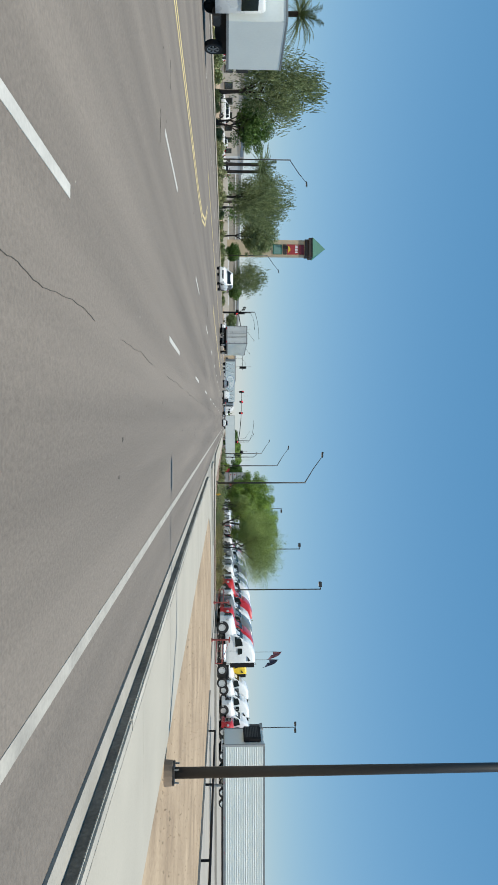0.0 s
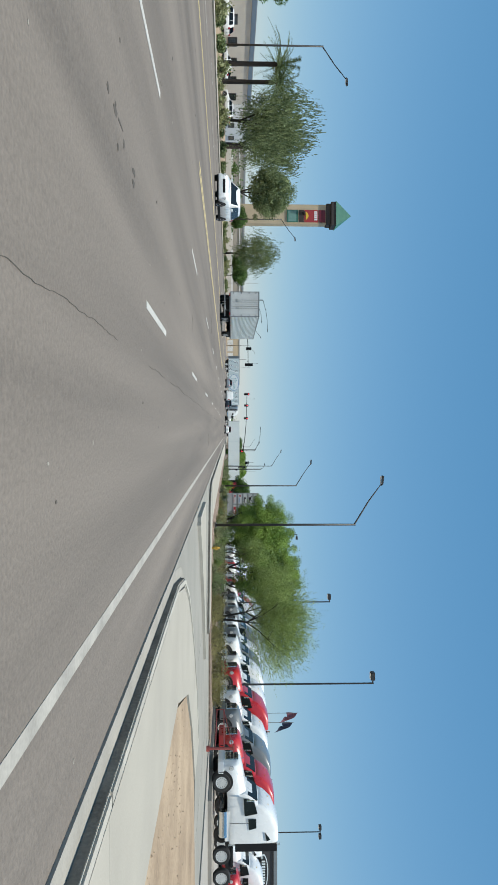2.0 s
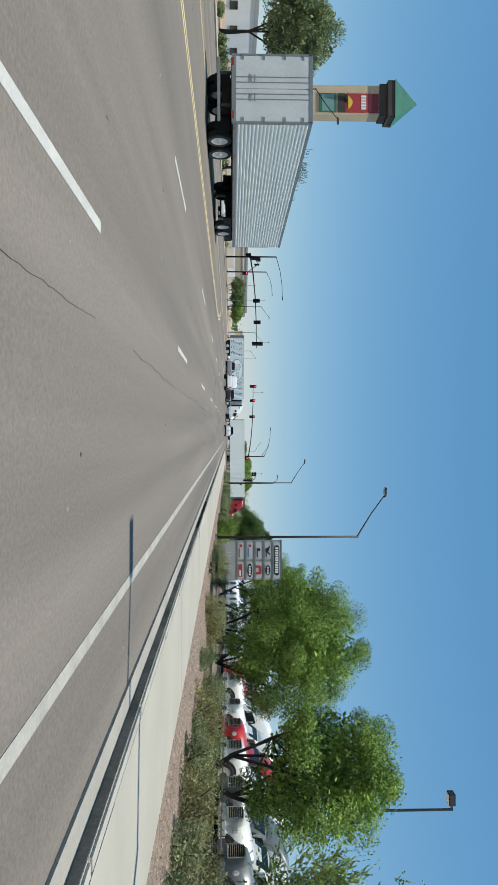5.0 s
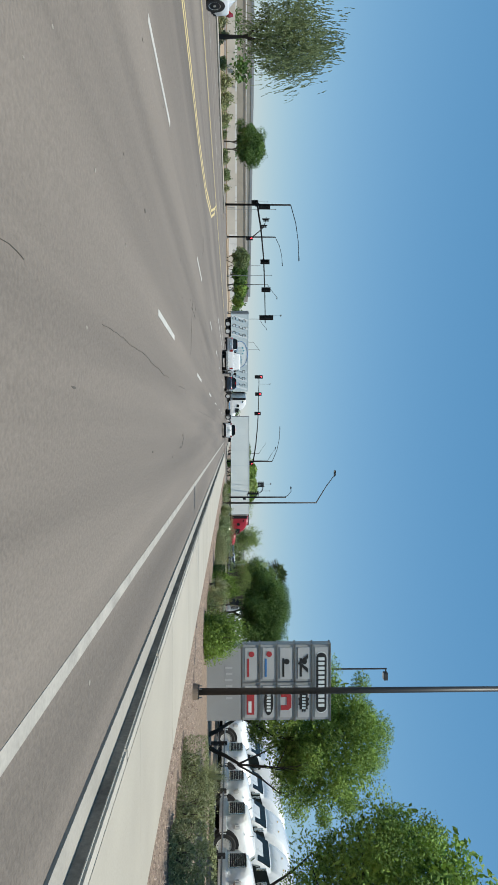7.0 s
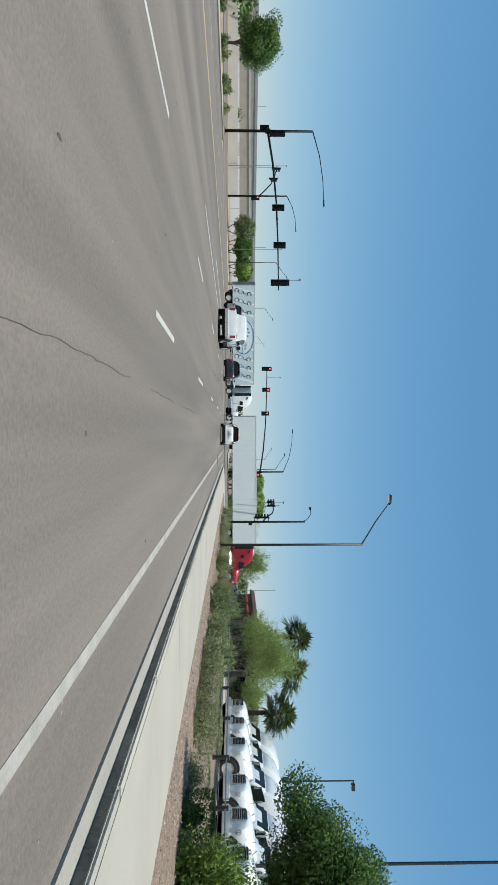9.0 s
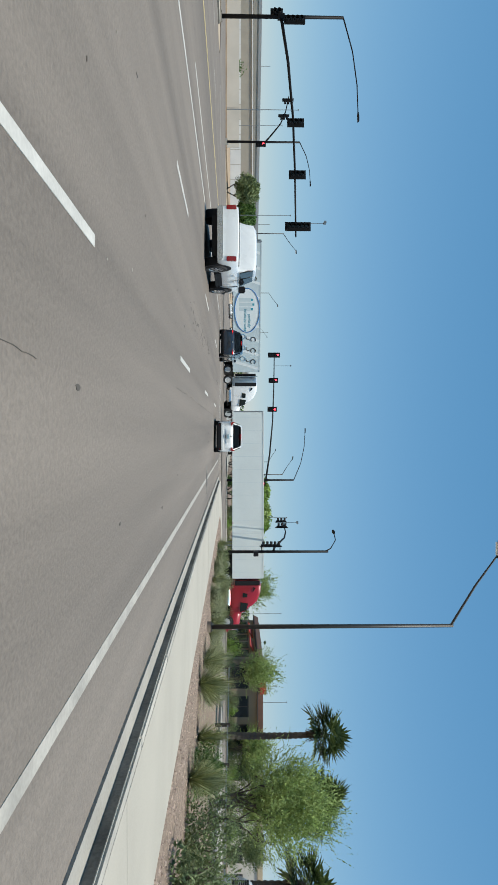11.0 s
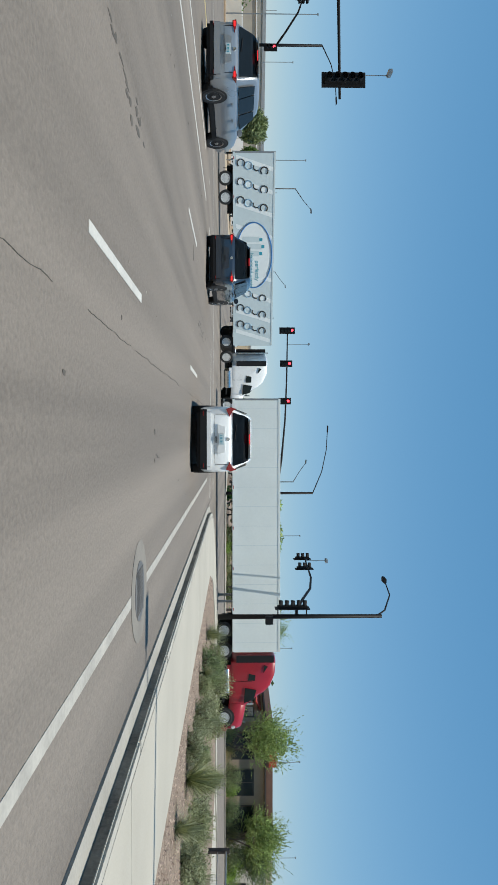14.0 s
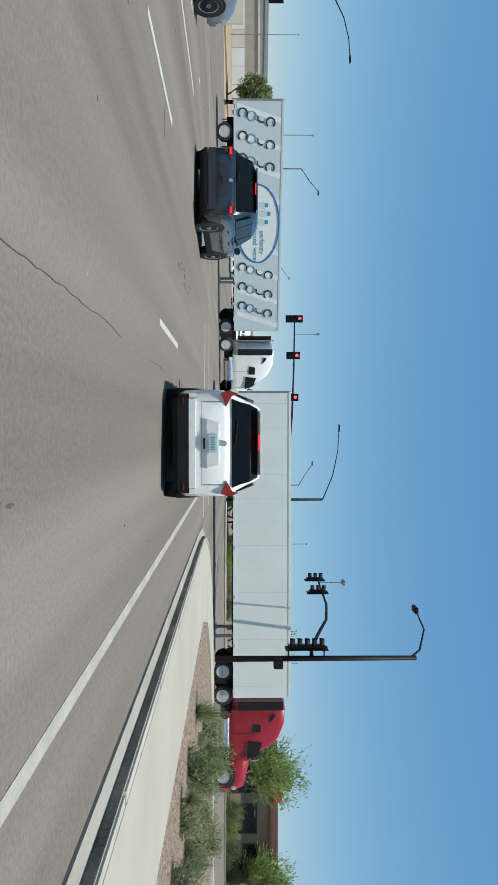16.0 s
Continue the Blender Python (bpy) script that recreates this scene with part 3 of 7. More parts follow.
yard = setting("yard_pavement", B((19.2, 140, -120, 46, -0.07, 0.08), (19.6, 140, 46, 70.1, -0.07, 0.07), (20.4, 140, 70.1, 196, -0.07, 0.30), (21.5, 140, 66.5, 70.1, -0.07, 0.30)), material("yard_concrete", (0.33, 0.30, 0.26), 0.9, vary=0.15, scale=0.3, fine=9), "dusty grey pavement of a truck dealer's yard", "yard")
verge = setting("gravel_verge", polygon([(6.31, 74.4), (8.0, 72.3), (12, 70.1), (20.42, 70.1), (20.42, 195.9), (19.55, 203), (12.5, 204.3), (9.6, 202.4), (7.5, 200.0), (6.31, 196.5)], -0.06, 0.12), GRAVEL, "reddish gravel verge planted with desert shrubs", "ground")
station_ground = setting("station_pavement", B((19.6, 140, 196, 205.5, -0.06, 0.09)), CONCRETE, "pale pavement beyond the verge", "pavement")
left_verge = setting("left_verge", B((-120, -33.4, -120, 196, -0.06, 0.10)), DIRT, "sandy planted verge across the road", "ground")
left_walk = setting("left_pavement", B((-33.4, -31.2, -120, 196, -0.06, 0.13)), CONCRETE, "pale sidewalk across the road", "pavement")
far_verge = setting("far_verge", polygon([(6.0, 247), (12, 240.1), (120, 240.1), (120, 700), (6.0, 700)], -0.06, 0.12), GRAVEL, "gravel verge beyond the crossing", "ground")
far_left = setting("far_left_verge", B((-260, -40, 239, 420, -0.06, 0.12)), DIRT, "sandy lot beyond the crossing", "ground")

# ---- lamps, signals ----
def bolts(parent, r, z):
    for a in range(4):
        part("anchor_bolt", T([(r * math.cos(a * 1.571 + 0.785), r * math.sin(a * 1.571 + 0.785), z), (r * math.cos(a * 1.571 + 0.785), r * math.sin(a * 1.571 + 0.785), z + 0.09)], 0.018, 6), STEEL, parent)


def street_lamp(m, side=-1, height=10.6, reach=3.5, rise=1.95):
    """A tall dark pole on a concrete footing, with a slanting arm and a flat lamp head."""
    t = thing("street_lamp", "tall dark steel street lamp with a slanting arm", "street lamp", m, "street lamps")
    part("footing", T([(0, 0, -0.2), (0, 0, 0.16)], [0.25, 0.23], 14), FOOTING, t)
    part("base_plate", B((-0.17, 0.17, -0.17, 0.17, 0.16, 0.20), bevel=0.01), DARK_STEEL, t)
    bolts(t, 0.18, 0.19)
    part("pole", T([(0, 0, 0.20), (0, 0, height)], [0.105, 0.075], 12), DARK_STEEL, t, smooth=True)
    part("arm", T([(0, 0, height - 0.1), (side * reach * 0.5, 0, height + rise * 0.5), (side * (reach - 0.5), 0, height + rise * 0.97)], [0.06, 0.05, 0.04], 8), DARK_STEEL, t)
    head = part("lamp_head", prism([(side * (reach - 0.6), height + rise - 0.05), (side * (reach - 0.5), height + rise + 0.1), (side * (reach + 0.12), height + rise + 0.16), (side * (reach + 0.18), height + rise + 0.02)], -0.14, 0.14, "y", 0.015), DARK_STEEL, t)
    part("lens", B((min(side * (reach - 0.45), side * (reach + 0.1)), max(side * (reach - 0.45), side * (reach + 0.1)), -0.11, 0.11, height + rise - 0.075, height + rise - 0.03)), LAMP_LENS, head)
    return t


right_lamp = street_lamp(pose(6.75, 12.5, 0.11))
for x, y in ((7.15, 77.6), (7.95, 120.45), (8.2, 173.8)):
    copy_thing(right_lamp, pose(x, y, 0.11))
copy_thing(right_lamp, pose(8.2, 275, 0.1))
copy_thing(right_lamp, pose(8.2, 330, 0.1))
left_lamp = street_lamp(pose(-36.3, 91.9, 0.1), side=1, height=10.1, rise=2.2)
for x, y in ((-36.3, 38), (-35.6, 141.3), (-36.3, 266), (-36.5, 318), (-36.5, 375)):
    copy_thing(left_lamp, pose(x, y, 0.1))


def yard_lamp(m, height=13.0, heads=1):
    t = thing("yard_lamp", "slim yard light pole with box-shaped lamp heads", "yard lamp", m, "yard lamps")
    part("footing", T([(0, 0, -0.1), (0, 0, 0.7)], 0.28, 12), KERB, t)
    part("pole", T([(0, 0, 0.7), (0, 0, height)], [0.09, 0.07], 8), DARK_STEEL, t)
    for s in ((-1, 1) if heads == 2 else (-1,)):
        part("bracket", B((min(0, s * 0.35), max(0, s * 0.35), -0.04, 0.04, height - 0.12, height - 0.02)), DARK_STEEL, t)
        hd = part("lamp_head", B((min(s * 0.3, s * 0.95), max(s * 0.3, s * 0.95), -0.25, 0.25, height - 0.28, height + 0.08), bevel=0.03), DARK_STEEL, t)
        part("lens", B((min(s * 0.36, s * 0.9), max(s * 0.36, s * 0.9), -0.2, 0.2, height - 0.3, height - 0.275)), LAMP_LENS, hd)
    return t


yl = yard_lamp(pose(21.4, 83.5, 0.30), 13.15)
copy_thing(yl, pose(20.85, 107.5, 0.30, 0, 0, 0))
yl2 = yard_lamp(pose(56, 118.9, 0.05), 14.0, 2)
yard_lamp(pose(20.7, 157.0, 0.10, 0, 0, 180), 14.5)
copy_thing(yl, pose(34.8, 191, 0.10, 0, 0, 180))


def signal_head(name, parent, x, y, z, n=3, lit=True, facing=-1, mat=BLACK_METAL):
    """A signal of n lenses in a dark back plate; it faces the traffic at -y or +y."""
    h = 0.355 * n
    hd = part(name, B((x - 0.2, x + 0.2, y - 0.11, y + 0.11, z - h / 2, z + h / 2), bevel=0.02), mat, parent, "black traffic signal with hooded lenses")
    yb = y - facing * 0.06
    part("back_plate", B((x - 0.36, x + 0.36, yb - 0.012, yb + 0.012, z - h / 2 - 0.14, z + h / 2 + 0.14), bevel=0.006), mat, hd)
    for k in range(n):
        zc = z + h / 2 - 0.1775 - 0.355 * k
        on = lit and k == 0
        part("lens", T([(x, y + facing * 0.105, zc), (x, y + facing * 0.135, zc)], 0.142, 14), SIGNAL_GLOW if on else GLASS, hd, "lit red lens" if on else "")
        bm = bmesh.new()
        ring = []
        for q in range(9):
            a = radians(-25 + 230 * q / 8)
            ring.append([bm.verts.new((x + r * math.cos(a), y + facing * d, zc + r * math.sin(a))) for r, d in ((0.155, 0.11), (0.165, 0.38), (0.152, 0.38), (0.143, 0.11))])
        for r, s in zip(ring, ring[1:]):
            for j in range(4):
                bm.faces.new((r[j], s[j], s[(j + 1) % 4], r[(j + 1) % 4]))
        bmesh.ops.recalc_face_normals(bm, faces=bm.faces[:])
        part("hood", bm, mat, hd)
    return hd


def mast_signal(m, pole_h, arm, heads, lamp, side_heads=(), camera_x=None, label="black mast-arm traffic signal over the road", facing=-1):
    """A pole, a rising mast arm with signal heads under way, and a curved lamp arm on top."""
    t = thing("traffic_signal", label, "traffic signal", m, "mast-arm signals")
    s = 1 if arm > 0 else -1
    part("footing", T([(0, 0, -0.2), (0, 0, 0.12)], 0.45, 16), KERB, t)
    part("base_plate", B((-0.3, 0.3, -0.3, 0.3, 0.12, 0.17), bevel=0.01), BLACK_METAL, t)
    part("pole", T([(0, 0, 0.17), (0, 0, pole_h)], [0.17, 0.12], 14), BLACK_METAL, t, smooth=True)
    if arm:
        z0 = heads[0][1] - 1.15 if heads else 5.5
        pts = [(0, 0, z0), (arm * 0.2, 0, z0 + 0.55), (arm * 0.45, 0, z0 + 0.95), (arm * 0.7, 0, z0 + 1.12), (arm, 0, z0 + 1.2)]
        part("mast_arm", T(pts, [0.13, 0.115, 0.095, 0.08, 0.06], 10), BLACK_METAL, t, smooth=True)
        part("arm_flange", B((-0.2, 0.2, -0.2, 0.2, z0 - 0.28, z0 + 0.28), bevel=0.02), BLACK_METAL, t)
    for x, z, n, lit in heads:
        signal_head("signal_head", t, x, facing * 0.2, z, n, lit, facing)
    for x, y, z, n, lit, fc in side_heads:
        signal_head("side_signal_head", t, x, y, z, n, lit, fc)
        part("side_bracket", T([(0, 0, z), (x, y, z)], 0.035, 6), BLACK_METAL, t)
    if lamp:
        lx, lz = lamp
        ls = 1 if lx > 0 else -1
        part("lamp_arm", T([(0, 0, pole_h), (lx * 0.35, 0, pole_h + (lz - pole_h) * 0.62), (lx * 0.7, 0, pole_h + (lz - pole_h) * 0.93), (lx, 0, lz)], [0.06, 0.05, 0.045, 0.04], 8), BLACK_METAL, t)
        part("lamp_head", prism([(lx - 0.1 * ls, lz - 0.06), (lx - 0.1 * ls, lz + 0.06), (lx + 0.55 * ls, lz + 0.1), (lx + 0.65 * ls, lz - 0.03)], -0.13, 0.13, "y", 0.01), BLACK_METAL, t)
    if camera_x is not None:
        z = heads[0][1] + 0.1
        part("camera_mast", T([(camera_x, 0, z), (camera_x, 0, z + 2.2)], 0.025, 6), STEEL, t)
        part("video_detector", B((camera_x - 0.1, camera_x + 0.1, -0.45, 0.05, z + 2.15, z + 2.35), bevel=0.03), STEEL, t)
    return t


near_left = mast_signal(pose(-33.1, 198.4, 0.1), 9.8, 17.4, [(8.4, 6.0, 3, False), (12.5, 6.15, 3, False), (16.6, 6.2, 5, False)], (7.6, 11.0), [(0.35, -0.25, 5.9, 4, False, -1), (-0.35, 0, 4.5, 2, False, -1)], 16.3)
near_right = thing("traffic_signal", "black corner traffic signal pole with a short curved arm", "traffic signal", pose(10.85, 206.0, 0.1), "mast-arm signals")
part("footing", T([(0, 0, -0.2), (0, 0, 0.1)], 0.4, 16), KERB, near_right)
part("pole", T([(0, 0, 0.1), (0, 0, 9.8)], [0.15, 0.11], 14), BLACK_METAL, near_right, smooth=True)
part("lamp_arm", T([(0, 0, 9.5), (-0.2, 0.5, 10.1), (-0.7, 2.2, 10.8), (-1.1, 4.3, 10.95)], [0.06, 0.05, 0.045, 0.04], 8), BLACK_METAL, near_right)
part("lamp_head", B((-1.3, -0.95, 4.1, 4.85, 10.85, 11.05), bevel=0.04), BLACK_METAL, near_right)
part("mast_arm", T([(0, 0, 4.75), (-0.12, 1.0, 4.85), (-0.3, 2.8, 5.4), (-0.5, 4.8, 6.1), (-0.75, 7.0, 6.4), (-1.3, 11.4, 6.4)], [0.1, 0.095, 0.09, 0.08, 0.07, 0.05], 10), BLACK_METAL, near_right, smooth=True)
for x, y, z, n in ((-0.55, 0.0, 4.5, 5), (-0.95, 9.2, 6.15, 3), (-1.2, 11.6, 6.25, 3)):
    hd = signal_head("signal_head", near_right, 0, 0, 0, n, False, -1)
    hd.location, hd.rotation_euler = (x, y, z), (0, 0, radians(-90))
part("head_bracket", T([(0, 0, 3.65), (-0.55, 0, 3.65)], 0.035, 6), BLACK_METAL, near_right)
part("head_bracket", T([(0, 0, 5.35), (-0.55, 0, 5.35)], 0.035, 6), BLACK_METAL, near_right)
part("camera_mast", T([(-1.25, 10.4, 6.4), (-1.25, 10.4, 7.9)], 0.025, 6), STEEL, near_right)
part("video_detector", B((-1.4, -1.1, 10.1, 10.7, 7.85, 8.02), bevel=0.03), STEEL, near_right)
part("walk_signal", B((-0.1, 0.35, -0.5, -0.12, 2.9, 3.35), bevel=0.03), BLACK_METAL, near_right)
far_right = mast_signal(pose(6.7, 239.5, 0.0), 9.7, -18.2, [(-17.8, 6.85, 4, True), (-14.2, 6.75, 3, True), (-10.1, 6.6, 3, True)], (-6.8, 11.3), [(0.45, -0.2, 5.0, 3, True, -1)], -16.3)
far_left_signal = mast_signal(pose(-38.7, 233.7, 0.1), 9.8, 0, [], (5.2, 11.2), [(0.4, -0.3, 4.6, 3, True, -1)], None, "black corner traffic signal across the crossing")
part("mast_arm", T([(0, 0, 5.2), (-0.05, -2.2, 6.0), (-0.1, -5, 6.9), (-0.15, -8, 7.3), (-0.2, -11.6, 7.4)], [0.11, 0.1, 0.085, 0.07, 0.05], 10), BLACK_METAL, far_left_signal, smooth=True)
for y_, z_ in ((-7.0, 7.15), (-10.8, 7.35)):
    hd = signal_head("signal_head", far_left_signal, 0, 0, 0, 3, False, -1)
    hd.location, hd.rotation_euler = (-0.1, y_, z_), (0, 0, radians(90))

# ---- vehicles ----
def wheel(parent, x, y, r, w, rim_mat=ALLOY, spokes=6, name="wheel", side=1):
    """A wheel on an axle along x, its face towards side."""
    wh = new(name)
    wh.parent, wh.location = parent, (x, y, r)
    bm = bmesh.new()
    prof = [(-w / 2, r * 0.66), (-w / 2, r * 0.93), (-w * 0.36, r), (w * 0.36, r), (w / 2, r * 0.93), (w / 2, r * 0.66)]
    seg, rings = 24, []
    for k in range(seg):
        a = k * math.tau / seg
        rings.append([bm.verts.new((u, v * math.cos(a), v * math.sin(a))) for u, v in prof])
    for k in range(seg):
        p, q = rings[k], rings[(k + 1) % seg]
        for j in range(len(prof)):
            bm.faces.new((p[j], p[(j + 1) % len(prof)], q[(j + 1) % len(prof)], q[j]))
    bmesh.ops.recalc_face_normals(bm, faces=bm.faces[:])
    part("tyre", bm, RUBBER, wh, smooth=False)
    rim = bmesh.new()
    tube(rim, [(-w * 0.4, 0, 0), (w * 0.4, 0, 0)], r * 0.64, 20)
    part("brake_drum", rim, UNDERBODY, wh)
    face = bmesh.new()
    u = side * w * 0.44
    for k in range(spokes):
        a = k * math.tau / spokes
        c, s = math.cos(a), math.sin(a)
        pts = [(r * 0.08, 0.05 * r), (r * 0.62, 0.11 * r), (r * 0.62, -0.11 * r), (r * 0.08, -0.05 * r)]
        vs = [face.verts.new((u, p * c - q * s, p * s + q * c)) for p, q in pts]
        wv = [face.verts.new((u - side * 0.04, p * c - q * s, p * s + q * c)) for p, q in pts]
        face.faces.new(vs)
        face.faces.new(wv[::-1])
        for j in range(4):
            face.faces.new((vs[j], wv[j], wv[(j + 1) % 4], vs[(j + 1) % 4]))
    n = 24
    inner = [[face.verts.new((u + o * side, q * r * math.cos(k * math.tau / n), q * r * math.sin(k * math.tau / n))) for q, o in ((0.58, 0), (0.67, 0.012), (0.67, -0.03), (0.58, -0.03))] for k in range(n)]
    for k in range(n):
        p, q = inner[k], inner[(k + 1) % n]
        for j in range(4):
            face.faces.new((p[j], p[(j + 1) % 4], q[(j + 1) % 4], q[j]))
    tube(face, [(u - side * 0.04, 0, 0), (u + side * 0.02, 0, 0)], r * 0.17, 12)
    bmesh.ops.recalc_face_normals(face, faces=face.faces[:])
    part("rim", face, rim_mat, wh)
    return wh


def ring_at(y, half):
    """A closed ring at a station y from a half profile of (x, z), from the sill up to the centre."""
    pts = [(x, y, z) for x, z in half]
    return pts + [(-x, y, z) for x, z in half[::-1]]


def car(name, label, category, m, paint, L=4.6, W=1.85, H=1.68, belt=1.02, nose=0.95, rear_slant=0.35, hood=1.05, cargo="suv", group="", wheel_r=0.36, lit=False, wheel_mat=ALLOY, plate=True):
    """A car whose nose points to +y, its tail at y = 0: lofted body and cabin, glass, lamps, bumpers, mirrors, wheels."""
    t = thing(name, label, category, m, group)
    h = W / 2
    z0 = 0.26
    st = []
    hz = hood - 0.02
    for y, wx, zt, zb in ((0.0, 0.76, belt - 0.09, 0.36), (0.05, 0.90, belt - 0.02, 0.32), (0.16, 0.955, belt, 0.29), (0.35, 0.985, belt, z0), (0.9, 1.0, belt + 0.01, z0), (L * 0.45, 1.0, belt, z0), (L * 0.66, 1.0, belt - 0.01, z0),
                          (L * 0.74, 0.99, hz + 0.04, z0), (L - 0.55, 0.96, nose, z0), (L - 0.15, 0.88, nose - 0.12, 0.3), (L, 0.70, nose - 0.26, 0.36)):
        w = h * wx
        st.append(ring_at(y, [(w * 0.92, zb), (w * 0.985, zb + 0.12), (w, (zb + zt) * 0.5), (w * 0.985, zt - 0.08), (w * 0.93, zt), (w * 0.5, zt + 0.03)]))
    soften(part("body", loft(st), paint, t, smooth=True), 0.02)
    if cargo == "suv":
        r0, r1, r2, r3 = 0.10, rear_slant + 0.12, L * 0.52, L * 0.72
    elif cargo == "sedan":
        r0, r1, r2, r3 = 0.55, 1.25, L * 0.52, L * 0.73
    else:
        r0, r1, r2, r3 = 1.95, 2.1, L * 0.56, L * 0.70
    top = H
    tw = 0.70 if cargo == "suv" else 0.77
    cab = []
    for y, wx, zt in ((r0, 0.86, belt + 0.02), (r0 + (r1 - r0) * 0.55, tw + 0.05, belt + (top - belt) * 0.62), (r1, tw - 0.01, top - 0.06), (r1 + 0.35, tw, top - 0.01), ((r1 + r2) * 0.5, tw, top + 0.015), (r2 - 0.3, tw, top), (r2, tw, top - 0.03), (r3, 0.88, belt + 0.0)):
        w = h * wx
        wb = h * 0.93
        cab.append(ring_at(y, [(wb, belt - 0.04), (wb * 0.99, belt + 0.0), (w + (wb - w) * 0.42, belt + (zt - belt) * 0.55), (w * 1.0, zt - 0.04), (w * 0.9, zt), (w * 0.5, zt + 0.012)]))
    soften(part("cabin", loft(cab), paint, t, smooth=True), 0.02)
    # side glass
    ws, wb = h * (tw + 0.055), h * 0.93
    zl, zh = belt + 0.05, top - 0.14
    for s in (-1, 1):
        cuts = [(r0 + 0.35, r0 + 0.95), (r0 + 1.0, (r1 + r3) * 0.5 + 0.05), ((r1 + r3) * 0.5 + 0.12, r3 - 0.42)] if cargo == "suv" else [(r1 - 0.05, (r1 + r3) * 0.5 - 0.02), ((r1 + r3) * 0.5 + 0.06, r3 - 0.35)]
        for a, b in cuts:
            fa, fb = (0.18 if a < r1 else 0.0), (0.42 if b > r2 - 0.1 else 0.0)
            q = [(s * (wb + 0.004), a, zl), (s * (wb + 0.004), b, zl), (s * (ws + 0.012), b - fb, zh), (s * (ws + 0.012), a + fa, zh)]
            part("side_window", panel(*(q if s < 0 else q[::-1]), thick=-0.012 if s < 0 else -0.012), GLASS, t)
        mr = part("mirror", B((s * h * 0.98 - 0.0 if s > 0 else -h * 0.98 - 0.2, s * h * 0.98 + 0.2 if s > 0 else -h * 0.98, r3 - 0.55, r3 - 0.42, belt + 0.0, belt + 0.17), bevel=0.03), paint, t)
        part("sill_trim", B((min(s * h * 0.9, s * (h + 0.008)), max(s * h * 0.9, s * (h + 0.008)), 0.35, L - 0.5, 0.2, 0.36), bevel=0.02), BLACK_PLASTIC, t)
        for yd in (r0 + 1.1, (r1 + r3) * 0.5 + 0.25):
            if cargo != "none":
                part("door_handle", B((min(s * (h - 0.01), s * (h + 0.025)), max(s * (h - 0.01), s * (h + 0.025)), yd, yd + 0.2, belt - 0.17, belt - 0.13), bevel=0.008), paint, t)
    # front glass, then rear glass
    part("windscreen", panel((-h * 0.78, r3 - 0.03, belt + 0.06), (h * 0.78, r3 - 0.03, belt + 0.06), (h * (tw - 0.08), r2 + 0.1, top - 0.1), (-h * (tw - 0.08), r2 + 0.1, top - 0.1), thick=0.03), GLASS, t)
    rg, rows = bmesh.new(), []
    for f, wx in ((0.1, 0.80), (0.36, tw + 0.045), (0.62, tw + 0.005), (0.86, tw - 0.07)):
        ya = (r0 + (r1 - r0) * 0.55 * f / 0.62) if f <= 0.62 else r0 + (r1 - r0) * (0.55 + 0.45 * (f - 0.62) / 0.33)
        rows.append([rg.verts.new((sx_ * h * wx, ya - 0.035, belt + (top - belt) * f)) for sx_ in (-1, -0.5, 0, 0.5, 1)])
    for ra, rb in zip(rows, rows[1:]):
        for j in range(4):
            rg.faces.new((ra[j], ra[j + 1], rb[j + 1], rb[j]))
    rg = bmesh.ops.solidify(rg, geom=rg.faces[:], thickness=0.02) and rg
    part("rear_window", rg, GLASS, t)
    # bumpers
    soften(part("rear_bumper", B((-h * 0.9, h * 0.9, -0.07, 0.24, 0.30, 0.68), bevel=0.1), paint, t), 0.03)
    soften(part("bumper_cladding", B((-h * 0.89, h * 0.89, -0.08, 0.24, 0.2, 0.55 if not lit else 0.46), bevel=0.08), BLACK_PLASTIC, t), 0.02)
    soften(part("front_bumper", B((-h * 0.88, h * 0.88, L - 0.3, L + 0.05, 0.28, 0.56), bevel=0.06), paint, t), 0.01)
    part("grille", B((-h * 0.5, h * 0.5, L - 0.12, L + 0.012, 0.56, nose - 0.2), bevel=0.02), BLACK_PLASTIC, t)
    part("underbody", B((-h * 0.8, h * 0.8, 0.3, L - 0.35, 0.16, 0.34)), UNDERBODY, t)
    for s in (-1, 1):
        lm = part("tail_lamp", prism([(s * h * 0.5, belt - 0.07), (s * h * 0.9, belt - 0.14), (s * h * 0.94, belt - 0.02), (s * h * 0.8, belt - 0.01)] if lit else [(s * h * 0.66, belt - 0.03), (s * h * 0.9, belt - 0.13), (s * h * 0.945, belt + 0.01), (s * h * 0.89, belt + 0.17), (s * h * 0.84, belt + 0.06)], -0.015, 0.2, "y", 0.01), TAIL_RED, t, "red tail lamp")
        if lit:
            part("lit_bulb", B((min(s * h * 0.70, s * h * 0.88), max(s * h * 0.70, s * h * 0.88), -0.035, -0.012, belt - 0.10, belt - 0.045), bevel=0.01), BRAKE_GLOW, lm)
        part("headlamp", B((min(s * h * 0.55, s * h * 0.9), max(s * h * 0.55, s * h * 0.9), L - 0.35, L - 0.06, nose - 0.32, nose - 0.16), bevel=0.03), LAMP_LENS, t)
    part("brake_light_bar", B((-0.14, 0.14, r1 - 0.205, r1 - 0.15, top - 0.072, top - 0.05)), BRAKE_GLOW, t, "lit brake light bar")
